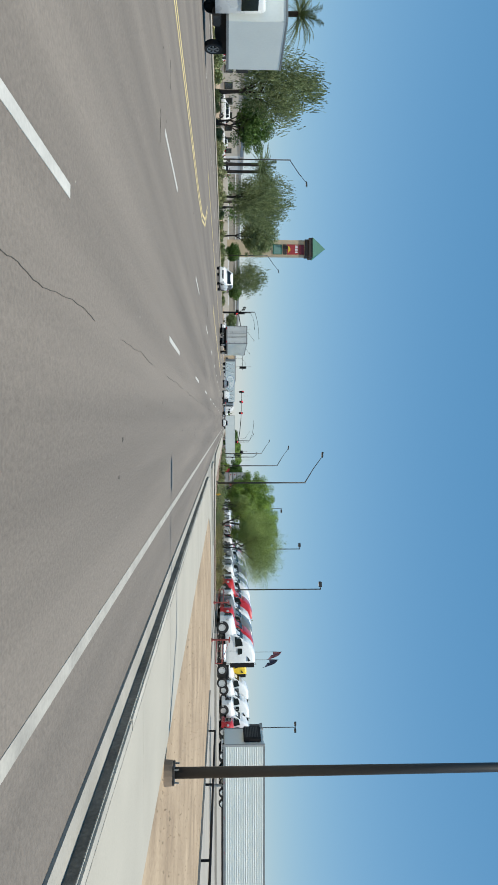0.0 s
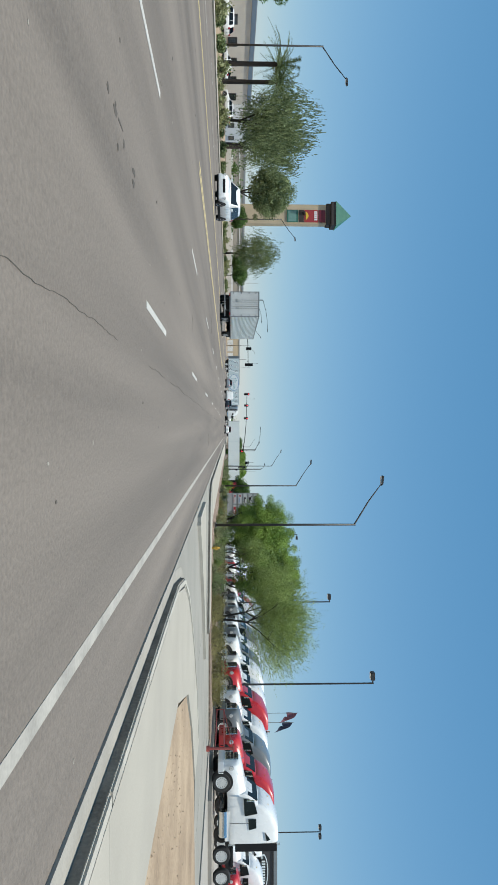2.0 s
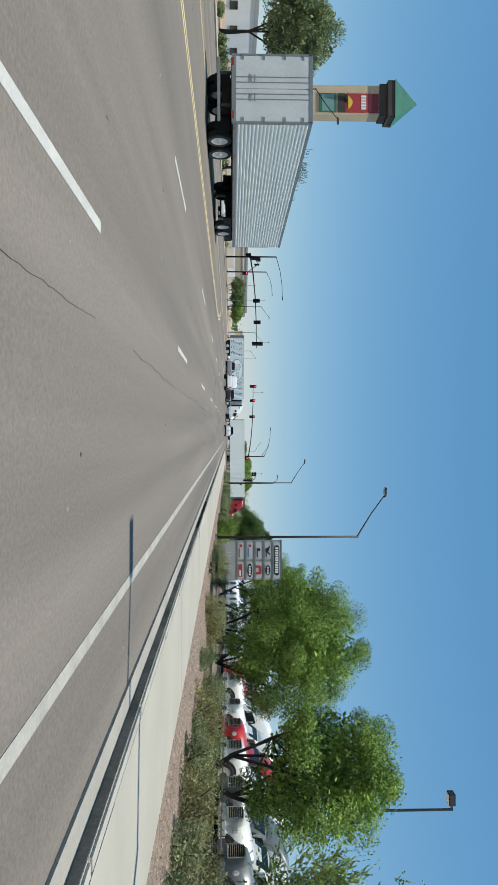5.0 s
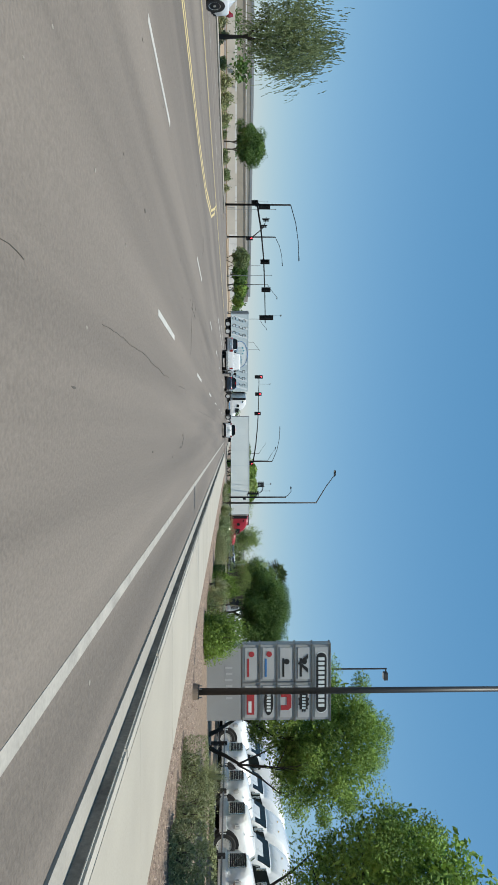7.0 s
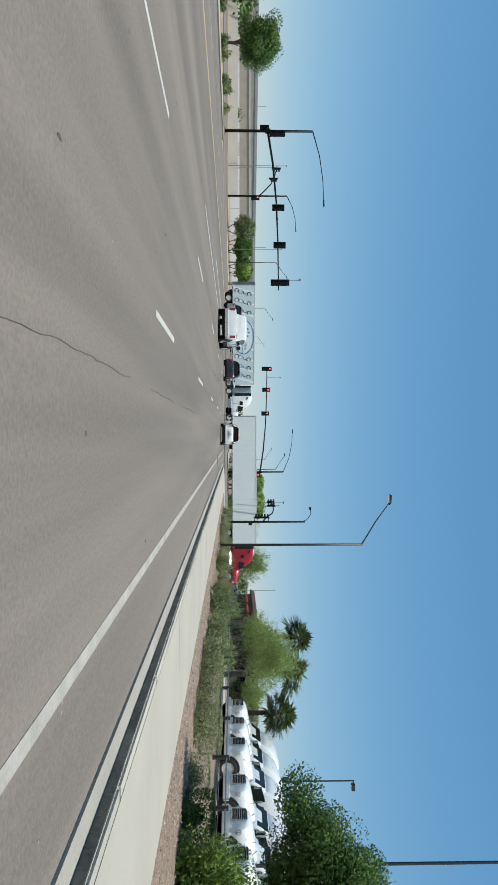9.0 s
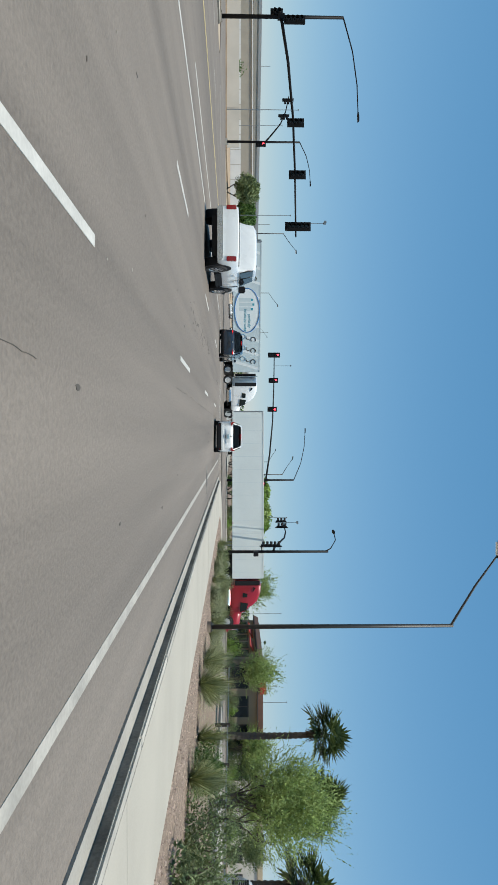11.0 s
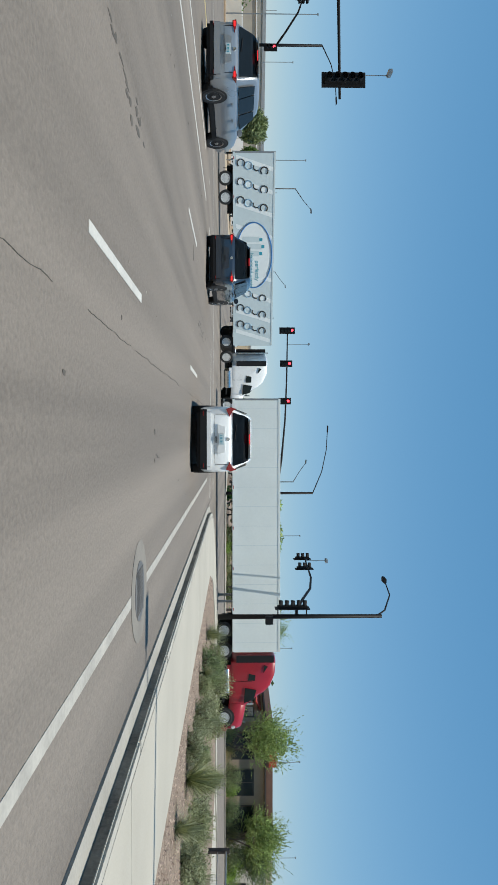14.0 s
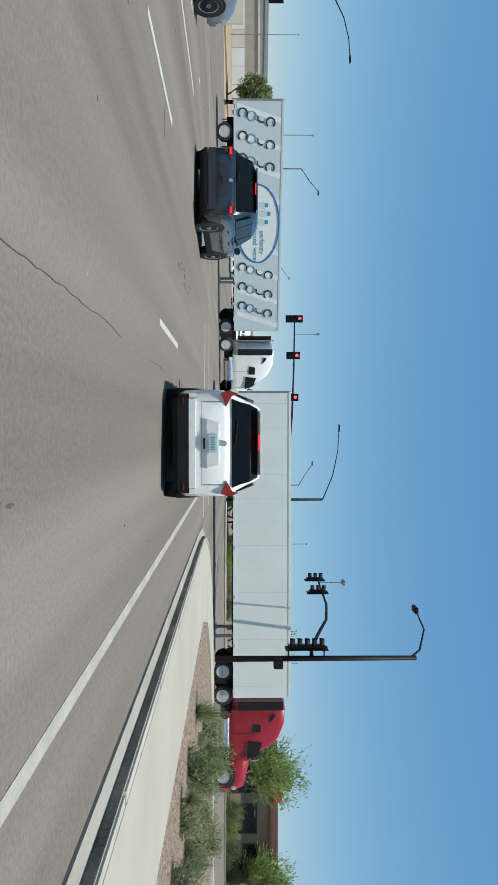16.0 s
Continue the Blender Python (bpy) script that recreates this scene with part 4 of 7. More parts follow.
    if cargo == "suv":
        part("roof_spoiler", B((-h * (tw - 0.1), h * (tw - 0.1), r1 - 0.2, r1 + 0.1, top - 0.05, top - 0.015), bevel=0.015), paint, t)
        part("rear_wiper", T([(0.0, r0 - 0.0, belt + 0.12), (-0.4, r0 + 0.03, belt + 0.16)], 0.012, 6), BLACK_PLASTIC, t)
        part("tailgate_handle", B((-0.1, 0.1, -0.06, -0.02, 0.71, 0.74), bevel=0.01), BLACK_PLASTIC, t)
        part("tailgate_recess", prism([(-0.42, belt - 0.36), (0.42, belt - 0.36), (0.36, belt - 0.16), (-0.36, belt - 0.16)], -0.03, 0.05, "y"), paint, t)
        part("tailgate_seam", B((-h * 0.72, h * 0.72, -0.078, -0.06, 0.685, 0.692)), BLACK_PLASTIC, t)
        for s in (-1, 1):
            part("tailgate_seam", B((s * h * 0.74 - 0.004, s * h * 0.74 + 0.004, -0.012, 0.02, 0.7, belt - 0.08)), BLACK_PLASTIC, t)
            part("bumper_reflector", B((s * h * 0.76 - 0.06, s * h * 0.76 + 0.06, -0.095, -0.08, 0.37, 0.385), bevel=0.005), TAIL_RED, t)
        part("emblem", T([(0, -0.022, belt - 0.07), (0, -0.005, belt - 0.07)], 0.05, 14), CHROME, t)
    if plate:
        pl = part("number_plate", B((-0.16, 0.16, -0.05, -0.028, belt - 0.33, belt - 0.18), bevel=0.005), SIGN_GREY, t, "teal-grey number plate with unreadable bars")
        part("plate_bars", B(*[(-0.11 + k * 0.04, -0.09 + k * 0.04, -0.056, -0.05, belt - 0.285, belt - 0.225) for k in range(6)]), SIGN_TEAL, pl)
    for s in (-1, 1):
        for y in (0.82, L - 0.92):
            arch = bmesh.new()
            tube(arch, [(s * (h - 0.22), y, wheel_r), (s * (h + 0.006), y, wheel_r)], wheel_r * 1.13, 22)
            part("wheel_arch", arch, UNDERBODY, t)
            wheel(t, s * (h - 0.1), y, wheel_r, 0.235, wheel_mat, 10 if lit else 5, side=s)
    return t


def pickup(m):
    """A white crew-cab pickup with black sills and arches."""
    t = thing("pickup_truck", "white pickup truck with black arches and sills on the road", "pickup truck", m)
    L, h, belt, top = 5.7, 1.0, 1.22, 1.92
    st = []
    for y, wx, zt, zb in ((0, 0.94, 1.2, 0.5), (0.1, 0.99, 1.22, 0.48), (1.6, 1.0, 1.22, 0.45), (2.0, 1.0, 1.22, 0.42), (4.1, 1.0, 1.22, 0.42), (4.3, 0.99, 1.22, 0.42), (5.2, 0.97, 1.14, 0.45), (5.6, 0.9, 1.06, 0.48), (5.75, 0.78, 0.95, 0.5)):
        w = h * wx
        st.append(ring_at(y, [(w * 0.95, zb), (w, zb + 0.15), (w * 1.0, (zb + zt) / 2), (w * 0.98, zt - 0.08), (w * 0.93, zt), (w * 0.5, zt + 0.02)]))
    soften(part("body", loft(st), WHITE_PAINT, t, smooth=True), 0.02)
    cab = []
    for y, wx, zt in ((1.75, 0.86, belt + 0.02), (1.85, 0.83, top - 0.08), (2.2, 0.81, top), (3.4, 0.81, top), (3.7, 0.81, top - 0.05), (4.5, 0.9, belt)):
        w = h * wx
        cab.append(ring_at(y, [(h * 0.94, belt - 0.05), (h * 0.935, belt), (w * 1.03, belt + (zt - belt) * 0.55), (w, zt - 0.05), (w * 0.88, zt), (w * 0.5, zt + 0.015)]))
    soften(part("cabin", loft(cab), WHITE_PAINT, t, smooth=True), 0.02)
    for s in (-1, 1):
        for a, b, f in ((1.95, 2.85, 0.0), (2.95, 4.2, 0.5)):
            q = [(s * 0.948, a, belt + 0.05), (s * 0.948, b, belt + 0.05), (s * 0.842, b - f, top - 0.13), (s * 0.842, a + 0.05, top - 0.13)]
            part("side_window", panel(*(q if s < 0 else q[::-1]), thick=-0.015), GLASS, t)
        part("mirror", B((min(s * 0.98, s * 1.25), max(s * 0.98, s * 1.25), 4.02, 4.2, belt + 0.02, belt + 0.3), bevel=0.04), BLACK_PLASTIC, t)
        part("running_board", B((min(s * 0.85, s * 1.04), max(s * 0.85, s * 1.04), 1.75, 4.0, 0.3, 0.42), bevel=0.03), BLACK_PLASTIC, t)
        part("lower_cladding", B((min(s * 0.9, s * 1.012), max(s * 0.9, s * 1.012), 1.75, 3.95, 0.42, 0.6), bevel=0.02), BLACK_PLASTIC, t)
        part("headlamp", B((min(s * 0.6, s * 0.95), max(s * 0.6, s * 0.95), 5.45, 5.66, 0.78, 0.96), bevel=0.03), LAMP_LENS, t)
        for yd in (2.05, 3.05):
            part("door_handle", B((min(s * 0.99, s * 1.03), max(s * 0.99, s * 1.03), yd, yd + 0.24, 1.03, 1.08), bevel=0.01), WHITE_PAINT, t)
            part("door_seam", B((min(s * 0.985, s * 1.004), max(s * 0.985, s * 1.004), yd + 0.95, yd + 0.965, 0.62, 1.2)), BLACK_PLASTIC, t)
        for y in (1.0, 4.72):
            arch = bmesh.new()
            tube(arch, [(s * 0.72, y, 0.43), (s * 1.012, y, 0.43)], 0.53, 24)
            part("wheel_arch", arch, BLACK_PLASTIC, t)
            wheel(t, s * 0.92, y, 0.41, 0.28, ALLOY, 6, side=s)
    part("windscreen", panel((-0.82, 4.46, belt + 0.05), (0.82, 4.46, belt + 0.05), (0.7, 3.78, top - 0.1), (-0.7, 3.78, top - 0.1), thick=0.03), GLASS, t)
    part("rear_window", panel((0.75, 1.78, belt + 0.1), (-0.75, 1.78, belt + 0.1), (-0.7, 1.84, top - 0.15), (0.7, 1.84, top - 0.15), thick=0.03), GLASS, t)
    part("front_bumper", B((-0.95, 0.95, 5.55, 5.88, 0.45, 0.7), bevel=0.06), BLACK_PLASTIC, t)
    part("grille", B((-0.58, 0.58, 5.6, 5.77, 0.7, 0.98), bevel=0.03), BLACK_PLASTIC, t)
    part("rear_bumper", B((-0.95, 0.95, -0.12, 0.1, 0.48, 0.68), bevel=0.04), CHROME, t)
    part("bed_well", B((-0.78, 0.78, 0.1, 1.65, 1.205, 1.26)), UNDERBODY, t)
    part("underbody", B((-0.7, 0.7, 0.3, 5.4, 0.28, 0.5)), UNDERBODY, t)
    for s in (-1, 1):
        part("tail_lamp", B((min(s * 0.82, s * 0.98), max(s * 0.82, s * 0.98), -0.03, 0.12, 0.8, 1.15), bevel=0.02), TAIL_RED, t)
    return t


white_suv = car("suv", "white suv with red tail lamps waiting in its lane", "suv", pose(0.13, 185.75, road_z(0.2)), WHITE_PAINT, L=4.6, W=1.9, H=1.72, belt=1.13, rear_slant=0.3, wheel_r=0.35)
dark_suv = car("suv", "dark blue-grey suv with lit brake lamps waiting in its lane", "suv", pose(-6.35, 191.2, 0.17), NAVY_PAINT, L=4.55, W=1.86, H=1.66, belt=1.03, rear_slant=0.62, lit=True, wheel_r=0.37, plate=False)
silver_suv = car("suv", "silver grey suv waiting in the turning lane", "suv", pose(-11.05, 186.4, 0.26, 0, 0, -2), SILVER_PAINT, L=4.7, W=1.85, H=1.72, belt=1.06, lit=True)
white_pickup = pickup(pose(-7.15, 169.0, 0.2))
oncoming_suv = car("suv", "white suv driving towards the camera across the road", "suv", pose(-16.6, 79.2, 0.27, 0, 0, 180), WHITE_PAINT, L=4.9, W=1.95, H=1.8, belt=1.1)
sedan = car("sedan", "white sedan far down the opposite lanes", "sedan", pose(-17.5, 128, 0.24, 0, 0, 180), WHITE_PAINT, cargo="sedan", H=1.45, belt=0.92, hood=0.9, nose=0.82)
copy_thing(sedan, pose(-21.0, 262, 0.1, 0, 0, 180))
copy_thing(oncoming_suv, pose(-20.5, 285, 0.15, 0, 0, 180))
copy_thing(white_suv, pose(-4.0, 262, 0.1))
copy_thing(dark_suv, pose(-8, 300, 0.2))


def trailer(m, L=16.1, W=2.6, label="white box trailer on the road", ribs=0, skin=TRAILER_WHITE, doors=TRAILER_WHITE, fairing=True, group=""):
    """A box van trailer along +y, tail at y = 0: walls, rails, rear doors with bars, landing gear, bogie, underride guard."""
    t = thing("box_trailer", label, "trailer", m, group)
    h = W / 2
    part("box", B((-h, h, 0.05, L, 1.12, 4.06), bevel=0.02), skin, t)
    for s in (-1, 1):
        part("bottom_rail", B((min(s * (h - 0.05), s * (h + 0.02)), max(s * (h - 0.05), s * (h + 0.02)), 0, L + 0.02, 1.05, 1.2), bevel=0.008), STEEL if ribs else skin, t)
        part("top_rail", B((min(s * (h - 0.05), s * (h + 0.018)), max(s * (h - 0.05), s * (h + 0.018)), 0, L + 0.02, 3.96, 4.09), bevel=0.008), STEEL if ribs else skin, t)
        if ribs:
            bm = bmesh.new()
            for k in range(ribs):
                z = 1.27 + (3.9 - 1.27) * k / (ribs - 1)
                x = s * (h + 0.002)
                v = [bm.verts.new(p) for p in ((x, 0.08, z - 0.05), (x + s * 0.028, 0.08, z - 0.025), (x + s * 0.028, 0.08, z + 0.025), (x, 0.08, z + 0.05))]
                w = [bm.verts.new((p.co.x, L - 0.05, p.co.z)) for p in v]
                for j in range(3):
                    bm.faces.new((v[j], v[j + 1], w[j + 1], w[j]))
                bm.faces.new(v[::-1])
                bm.faces.new(w)
            bmesh.ops.recalc_face_normals(bm, faces=bm.faces[:])
            part("side_ribs", bm, skin, t)
        else:
            for k in range(13):
                y = 0.62 + k * (L - 1.2) / 12
                part("panel_seam", B((min(s * h, s * (h + 0.004)), max(s * h, s * (h + 0.004)), y, y + 0.018, 1.2, 3.96)), SIGN_GREY, t)
        part("marker_strip", B(*[(min(s * (h + 0.02), s * (h + 0.025)), max(s * (h + 0.02), s * (h + 0.025)), 0.3 + k * 2.6, 0.5 + k * 2.6, 1.09, 1.13) for k in range(int((L - 0.5) / 2.6))]), SIGN_RED, t)
    part("front_wall", B((-h + 0.03, h - 0.03, L, L + 0.06, 1.15, 4.0), bevel=0.01), skin, t)
    for s in (-1, 1):
        d = part("rear_door", B((min(s * 0.012, s * (h - 0.07)), max(s * 0.012, s * (h - 0.07)), -0.02, 0.05, 1.17, 3.95), bevel=0.008), doors, t)
        for x in (0.22, 0.42):
            part("lock_bar", T([(s * x, -0.05, 1.15), (s * x, -0.05, 3.95)], 0.018, 6), STEEL, d)
        part("door_handle", B((min(s * 0.2, s * 0.5), max(s * 0.2, s * 0.5), -0.075, -0.055, 1.85, 1.9)), STEEL, d)
        for z in (1.4, 2.2, 3.0, 3.7):
            part("hinge", B((min(s * (h - 0.22), s * (h - 0.02)), max(s * (h - 0.22), s * (h - 0.02)), -0.04, -0.02, z, z + 0.07)), STEEL, d)
        part("corner_post", B((min(s * (h - 0.07), s * (h + 0.015)), max(s * (h - 0.07), s * (h + 0.015)), -0.03, 0.09, 1.08, 4.08), bevel=0.01), STEEL, t)
        part("tail_lamp", B((min(s * 0.85, s * 1.15), max(s * 0.85, s * 1.15), -0.06, -0.02, 0.98, 1.08), bevel=0.01), TAIL_RED, t)
        part("guard_upright", B((min(s * 0.55, s * 0.65), max(s * 0.55, s * 0.65), 0.0, 0.1, 0.55, 1.1)), UNDERBODY, t)
        part("mud_flap", B((min(s * 0.55, s * 1.15), max(s * 0.55, s * 1.15), 1.05, 1.07, 0.35, 0.95)), BLACK_PLASTIC, t)
        part("landing_leg", B((min(s * 0.8, s * 0.92), max(s * 0.8, s * 0.92), L - 3.2, L - 3.05, 0.12, 1.05), bevel=0.01), STEEL, t)
        part("landing_foot", B((min(s * 0.72, s * 1.0), max(s * 0.72, s * 1.0), L - 3.27, L - 2.98, 0.06, 0.12)), STEEL, t)
        for y in (1.75, 3.05):
            wheel(t, s * (h - 0.2), y, 0.51, 0.3, HUB, 14, side=s)
            wheel(t, s * (h - 0.55), y, 0.51, 0.28, HUB, 14, side=-s)
    part("header_bar", B((-h, h, -0.03, 0.09, 3.95, 4.1), bevel=0.01), STEEL, t)
    part("sill_bar", B((-h, h, -0.05, 0.12, 1.0, 1.17), bevel=0.01), STEEL, t)
    part("guard_bar", B((-h + 0.1, h - 0.1, -0.02, 0.1, 0.45, 0.57), bevel=0.02), STEEL, t)
    part("bogie_frame", B((-0.5, 0.5, 0.9, 4.2, 0.62, 1.06)), UNDERBODY, t)
    part("axle", T([(-0.9, 1.75, 0.51), (0.9, 1.75, 0.51)], 0.07, 8), UNDERBODY, t)
    part("axle", T([(-0.9, 3.05, 0.51), (0.9, 3.05, 0.51)], 0.07, 8), UNDERBODY, t)
    part("cross_members", B(*[(-h + 0.08, h - 0.08, 0.6 + k * 0.6, 0.68 + k * 0.6, 0.98, 1.12) for k in range(int((L - 1) / 0.6))]), UNDERBODY, t)
    return t


def tractor(m, paint, label, group="", stripe=None, bunk=False):
    """A sleeper tractor facing +y, its rear at y = 0: chassis, hood, cab, sleeper with roof fairing, glass, grille, wheels, tanks."""
    t = thing("semi_tractor", label, "truck", m, group)
    part("chassis", B((-0.42, -0.3, 0, 7.2, 0.72, 1.0), (0.3, 0.42, 0, 7.2, 0.72, 1.0), (-0.42, 0.42, 0.0, 0.12, 0.72, 1.0), (-0.42, 0.42, 3.4, 7.0, 0.62, 0.95)), UNDERBODY, t)
    part("fifth_wheel", B((-0.45, 0.45, 0.9, 2.0, 1.0, 1.18), bevel=0.04), UNDERBODY, t)
    sl = []
    for y, w, zt in ((2.75, 1.18, 3.75), (2.85, 1.22, 3.84), (3.6, 1.22, 3.80), (4.35, 1.2, 3.5), (4.8, 1.16, 3.05), (5.0, 1.13, 2.72)):
        sl.append(ring_at(y, [(w, 0.95), (w, 1.3), (w, 2.2), (w * 0.985, zt - 0.35), (w * 0.86, zt - 0.06), (w * 0.45, zt)]))
    soften(part("sleeper", loft(sl), paint, t, smooth=True), 0.04)
    cb = []
    for y, w, zt in ((4.6, 1.14, 2.9), (4.95, 1.13, 2.72), (5.35, 1.08, 2.3), (5.6, 1.06, 1.95)):
        cb.append(ring_at(y, [(w * 0.98, 0.85), (w, 1.2), (w, 1.7), (w * 0.97, zt - 0.2), (w * 0.88, zt - 0.04), (w * 0.45, zt)]))
    soften(part("cab", loft(cb), paint, t, smooth=True), 0.03)
    hd = []
    for y, w, zt, zb in ((5.45, 1.1, 1.98, 0.85), (6.0, 1.12, 1.88, 0.75), (6.7, 1.08, 1.75, 0.62), (7.15, 0.9, 1.62, 0.6), (7.3, 0.62, 1.5, 0.62)):
        hd.append(ring_at(y, [(w * 0.96, zb), (w, zb + 0.3), (w * 0.99, (zb + zt) * 0.55), (w * 0.9, zt - 0.28), (w * 0.66, zt - 0.04), (w * 0.35, zt)]))
    soften(part("hood", loft(hd), paint, t, smooth=True), 0.03)
    part("grille", prism([(-0.46, 0.72), (0.46, 0.72), (0.40, 1.48), (-0.40, 1.48)], 7.2, 7.36, "y", 0.03), CHROME, t, "bright grille")
    part("grille_slats", B(*[(-0.39, 0.39, 7.35, 7.385, 0.79 + k * 0.085, 0.858 + k * 0.085) for k in range(8)]), BLACK_PLASTIC, t)
    part("bumper", prism([(-1.15, 6.95), (-0.75, 7.42), (0.75, 7.42), (1.15, 6.95), (1.1, 6.7), (-1.1, 6.7)], 0.3, 0.66, "z", 0.04), paint, t)
    part("windscreen", panel((-0.95, 5.53, 2.04), (0.95, 5.53, 2.04), (0.88, 5.14, 2.60), (-0.88, 5.14, 2.60), thick=0.05), TRUCK_GLASS, t)
    for s in (-1, 1):
        q = [(s * 1.215, 4.42, 1.84), (s * 1.135, 5.42, 1.78), (s * 1.135, 5.2, 2.40), (s * 1.205, 4.55, 2.58)]
        part("side_window", panel(*(q if s < 0 else q[::-1]), thick=-0.03), TRUCK_GLASS, t)
        part("roof_side_window", panel(*([(s * 1.222, 2.95, 3.1), (s * 1.222, 3.45, 3.02), (s * 1.218, 3.05, 3.32)][::(1 if s < 0 else -1)]), thick=-0.03), TRUCK_GLASS, t)
        w0, w1 = (3.5, 3.95) if bunk else (3.62, 4.25)
        part("sleeper_window", panel(*([(s * 1.228, w0, 2.1), (s * 1.222, w1, 2.05), (s * 1.216, w1, 2.5), (s * 1.224, w0 + 0.1, 2.52)][::(1 if s < 0 else -1)]), thick=-0.02), TRUCK_GLASS, t)
        part("door_seam", B((min(s * 1.1, s * 1.142), max(s * 1.1, s * 1.142), 4.66, 4.675, 1.0, 2.5), (min(s * 1.1, s * 1.228), max(s * 1.1, s * 1.228), 4.0, 4.014, 1.0, 2.3)), BLACK_PLASTIC, t)
        mi = part("mirror", B((min(s * 1.28, s * 1.42), max(s * 1.28, s * 1.42), 5.34, 5.42, 1.95, 2.4), bevel=0.03), CHROME, t)
        part("mirror_arm", T([(s * 1.05, 5.3, 2.1), (s * 1.3, 5.4, 2.1)], 0.025, 6), BLACK_PLASTIC, mi)
        part("hood_mirror", T([(s * 0.95, 6.6, 1.62), (s * 1.08, 6.7, 1.84)], [0.012, 0.03], 6), CHROME, t)
        part("headlamp", B((min(s * 0.62, s * 1.03), max(s * 0.62, s * 1.03), 6.95, 7.16, 0.95, 1.22), bevel=0.05), LAMP_LENS, t)
        part("fuel_tank", T([(s * 0.98, 3.2, 0.62), (s * 0.98, 4.7, 0.62)], 0.31, 18), CHROME, t, smooth=False)
        part("step", B((min(s * 0.85, s * 1.22), max(s * 0.85, s * 1.22), 4.75, 5.35, 0.42, 0.52), bevel=0.02), DARK_STEEL, t)
        part("side_fairing", B((min(s * 1.1, s * 1.2), max(s * 1.1, s * 1.2), 2.95, 4.7, 0.7, 1.0), bevel=0.02), paint, t)
        part("side_extender", B((min(s * 1.17, s * 1.22), max(s * 1.17, s * 1.22), 2.35, 2.8, 1.3, 3.7), bevel=0.01), BLACK_PLASTIC, t)
        fa = bmesh.new()
        tube(fa, [(s * 0.75, 6.35, 0.56), (s * 1.13, 6.35, 0.56)], 0.62, 22)
        part("wheel_arch", fa, UNDERBODY, t)
        wheel(t, s * 1.02, 6.35, 0.52, 0.3, HUB, 14, side=s)
        for y in (0.75, 2.05):
            wheel(t, s * 1.0, y, 0.51, 0.3, HUB, 14, side=s)
        part("roof_marker", B((min(s * 0.36, s * 0.46), max(s * 0.36, s * 0.46), 4.6, 4.66, 3.22, 3.25), bevel=0.01), YELLOW_PAINT, t)
    if stripe:
        for s in (-1, 1):
            part("roof_stripe", panel(*([(s * 1.225, 2.9, 2.75), (s * 1.225, 3.5, 2.75), (s * 1.2, 4.2, 3.15), (s * 1.2, 3.4, 3.4)][::(1 if s < 0 else -1)]), thick=-0.012), stripe, t)
    part("exhaust_pipe", T([(-0.95, 2.6, 0.9), (-0.95, 2.6, 3.9)], 0.07, 10), CHROME, t)
    return t


# the semi that waits in the middle lanes
waiting_trailer = trailer(pose(-12.9, 97.4, 0.31), L=16.9, label="white ribbed box trailer with shade-grey rear doors", ribs=19, doors=TRAILER_DOOR)
part("dolly_frame", B((-0.5, 0.5, 12.3, 15.9, 0.65, 1.05)), UNDERBODY, waiting_trailer)
for ws_ in (-1.15, 1.15):
    part("dolly_skirt", B((ws_ - 0.05, ws_ + 0.05, 11.6, 16.0, 0.55, 1.0), bevel=0.02), BLACK_PLASTIC, waiting_trailer)
for wy in (13.1, 14.4):
    for ws_ in (-1, 1):
        wheel(waiting_trailer, ws_ * 1.08, wy, 0.51, 0.3, HUB, 14, side=ws_)
# the red truck and its plain white trailer on the crossing
crossing_trailer = trailer(pose(-2.15, 210.35, 0.0, 0, 0, -90), label="plain white box trailer crossing the junction")
red_tractor = tractor(pose(11.9, 210.35, 0.0, 0, 0, -90), MAROON_PAINT, "deep red sleeper tractor crossing the junction", bunk=True)


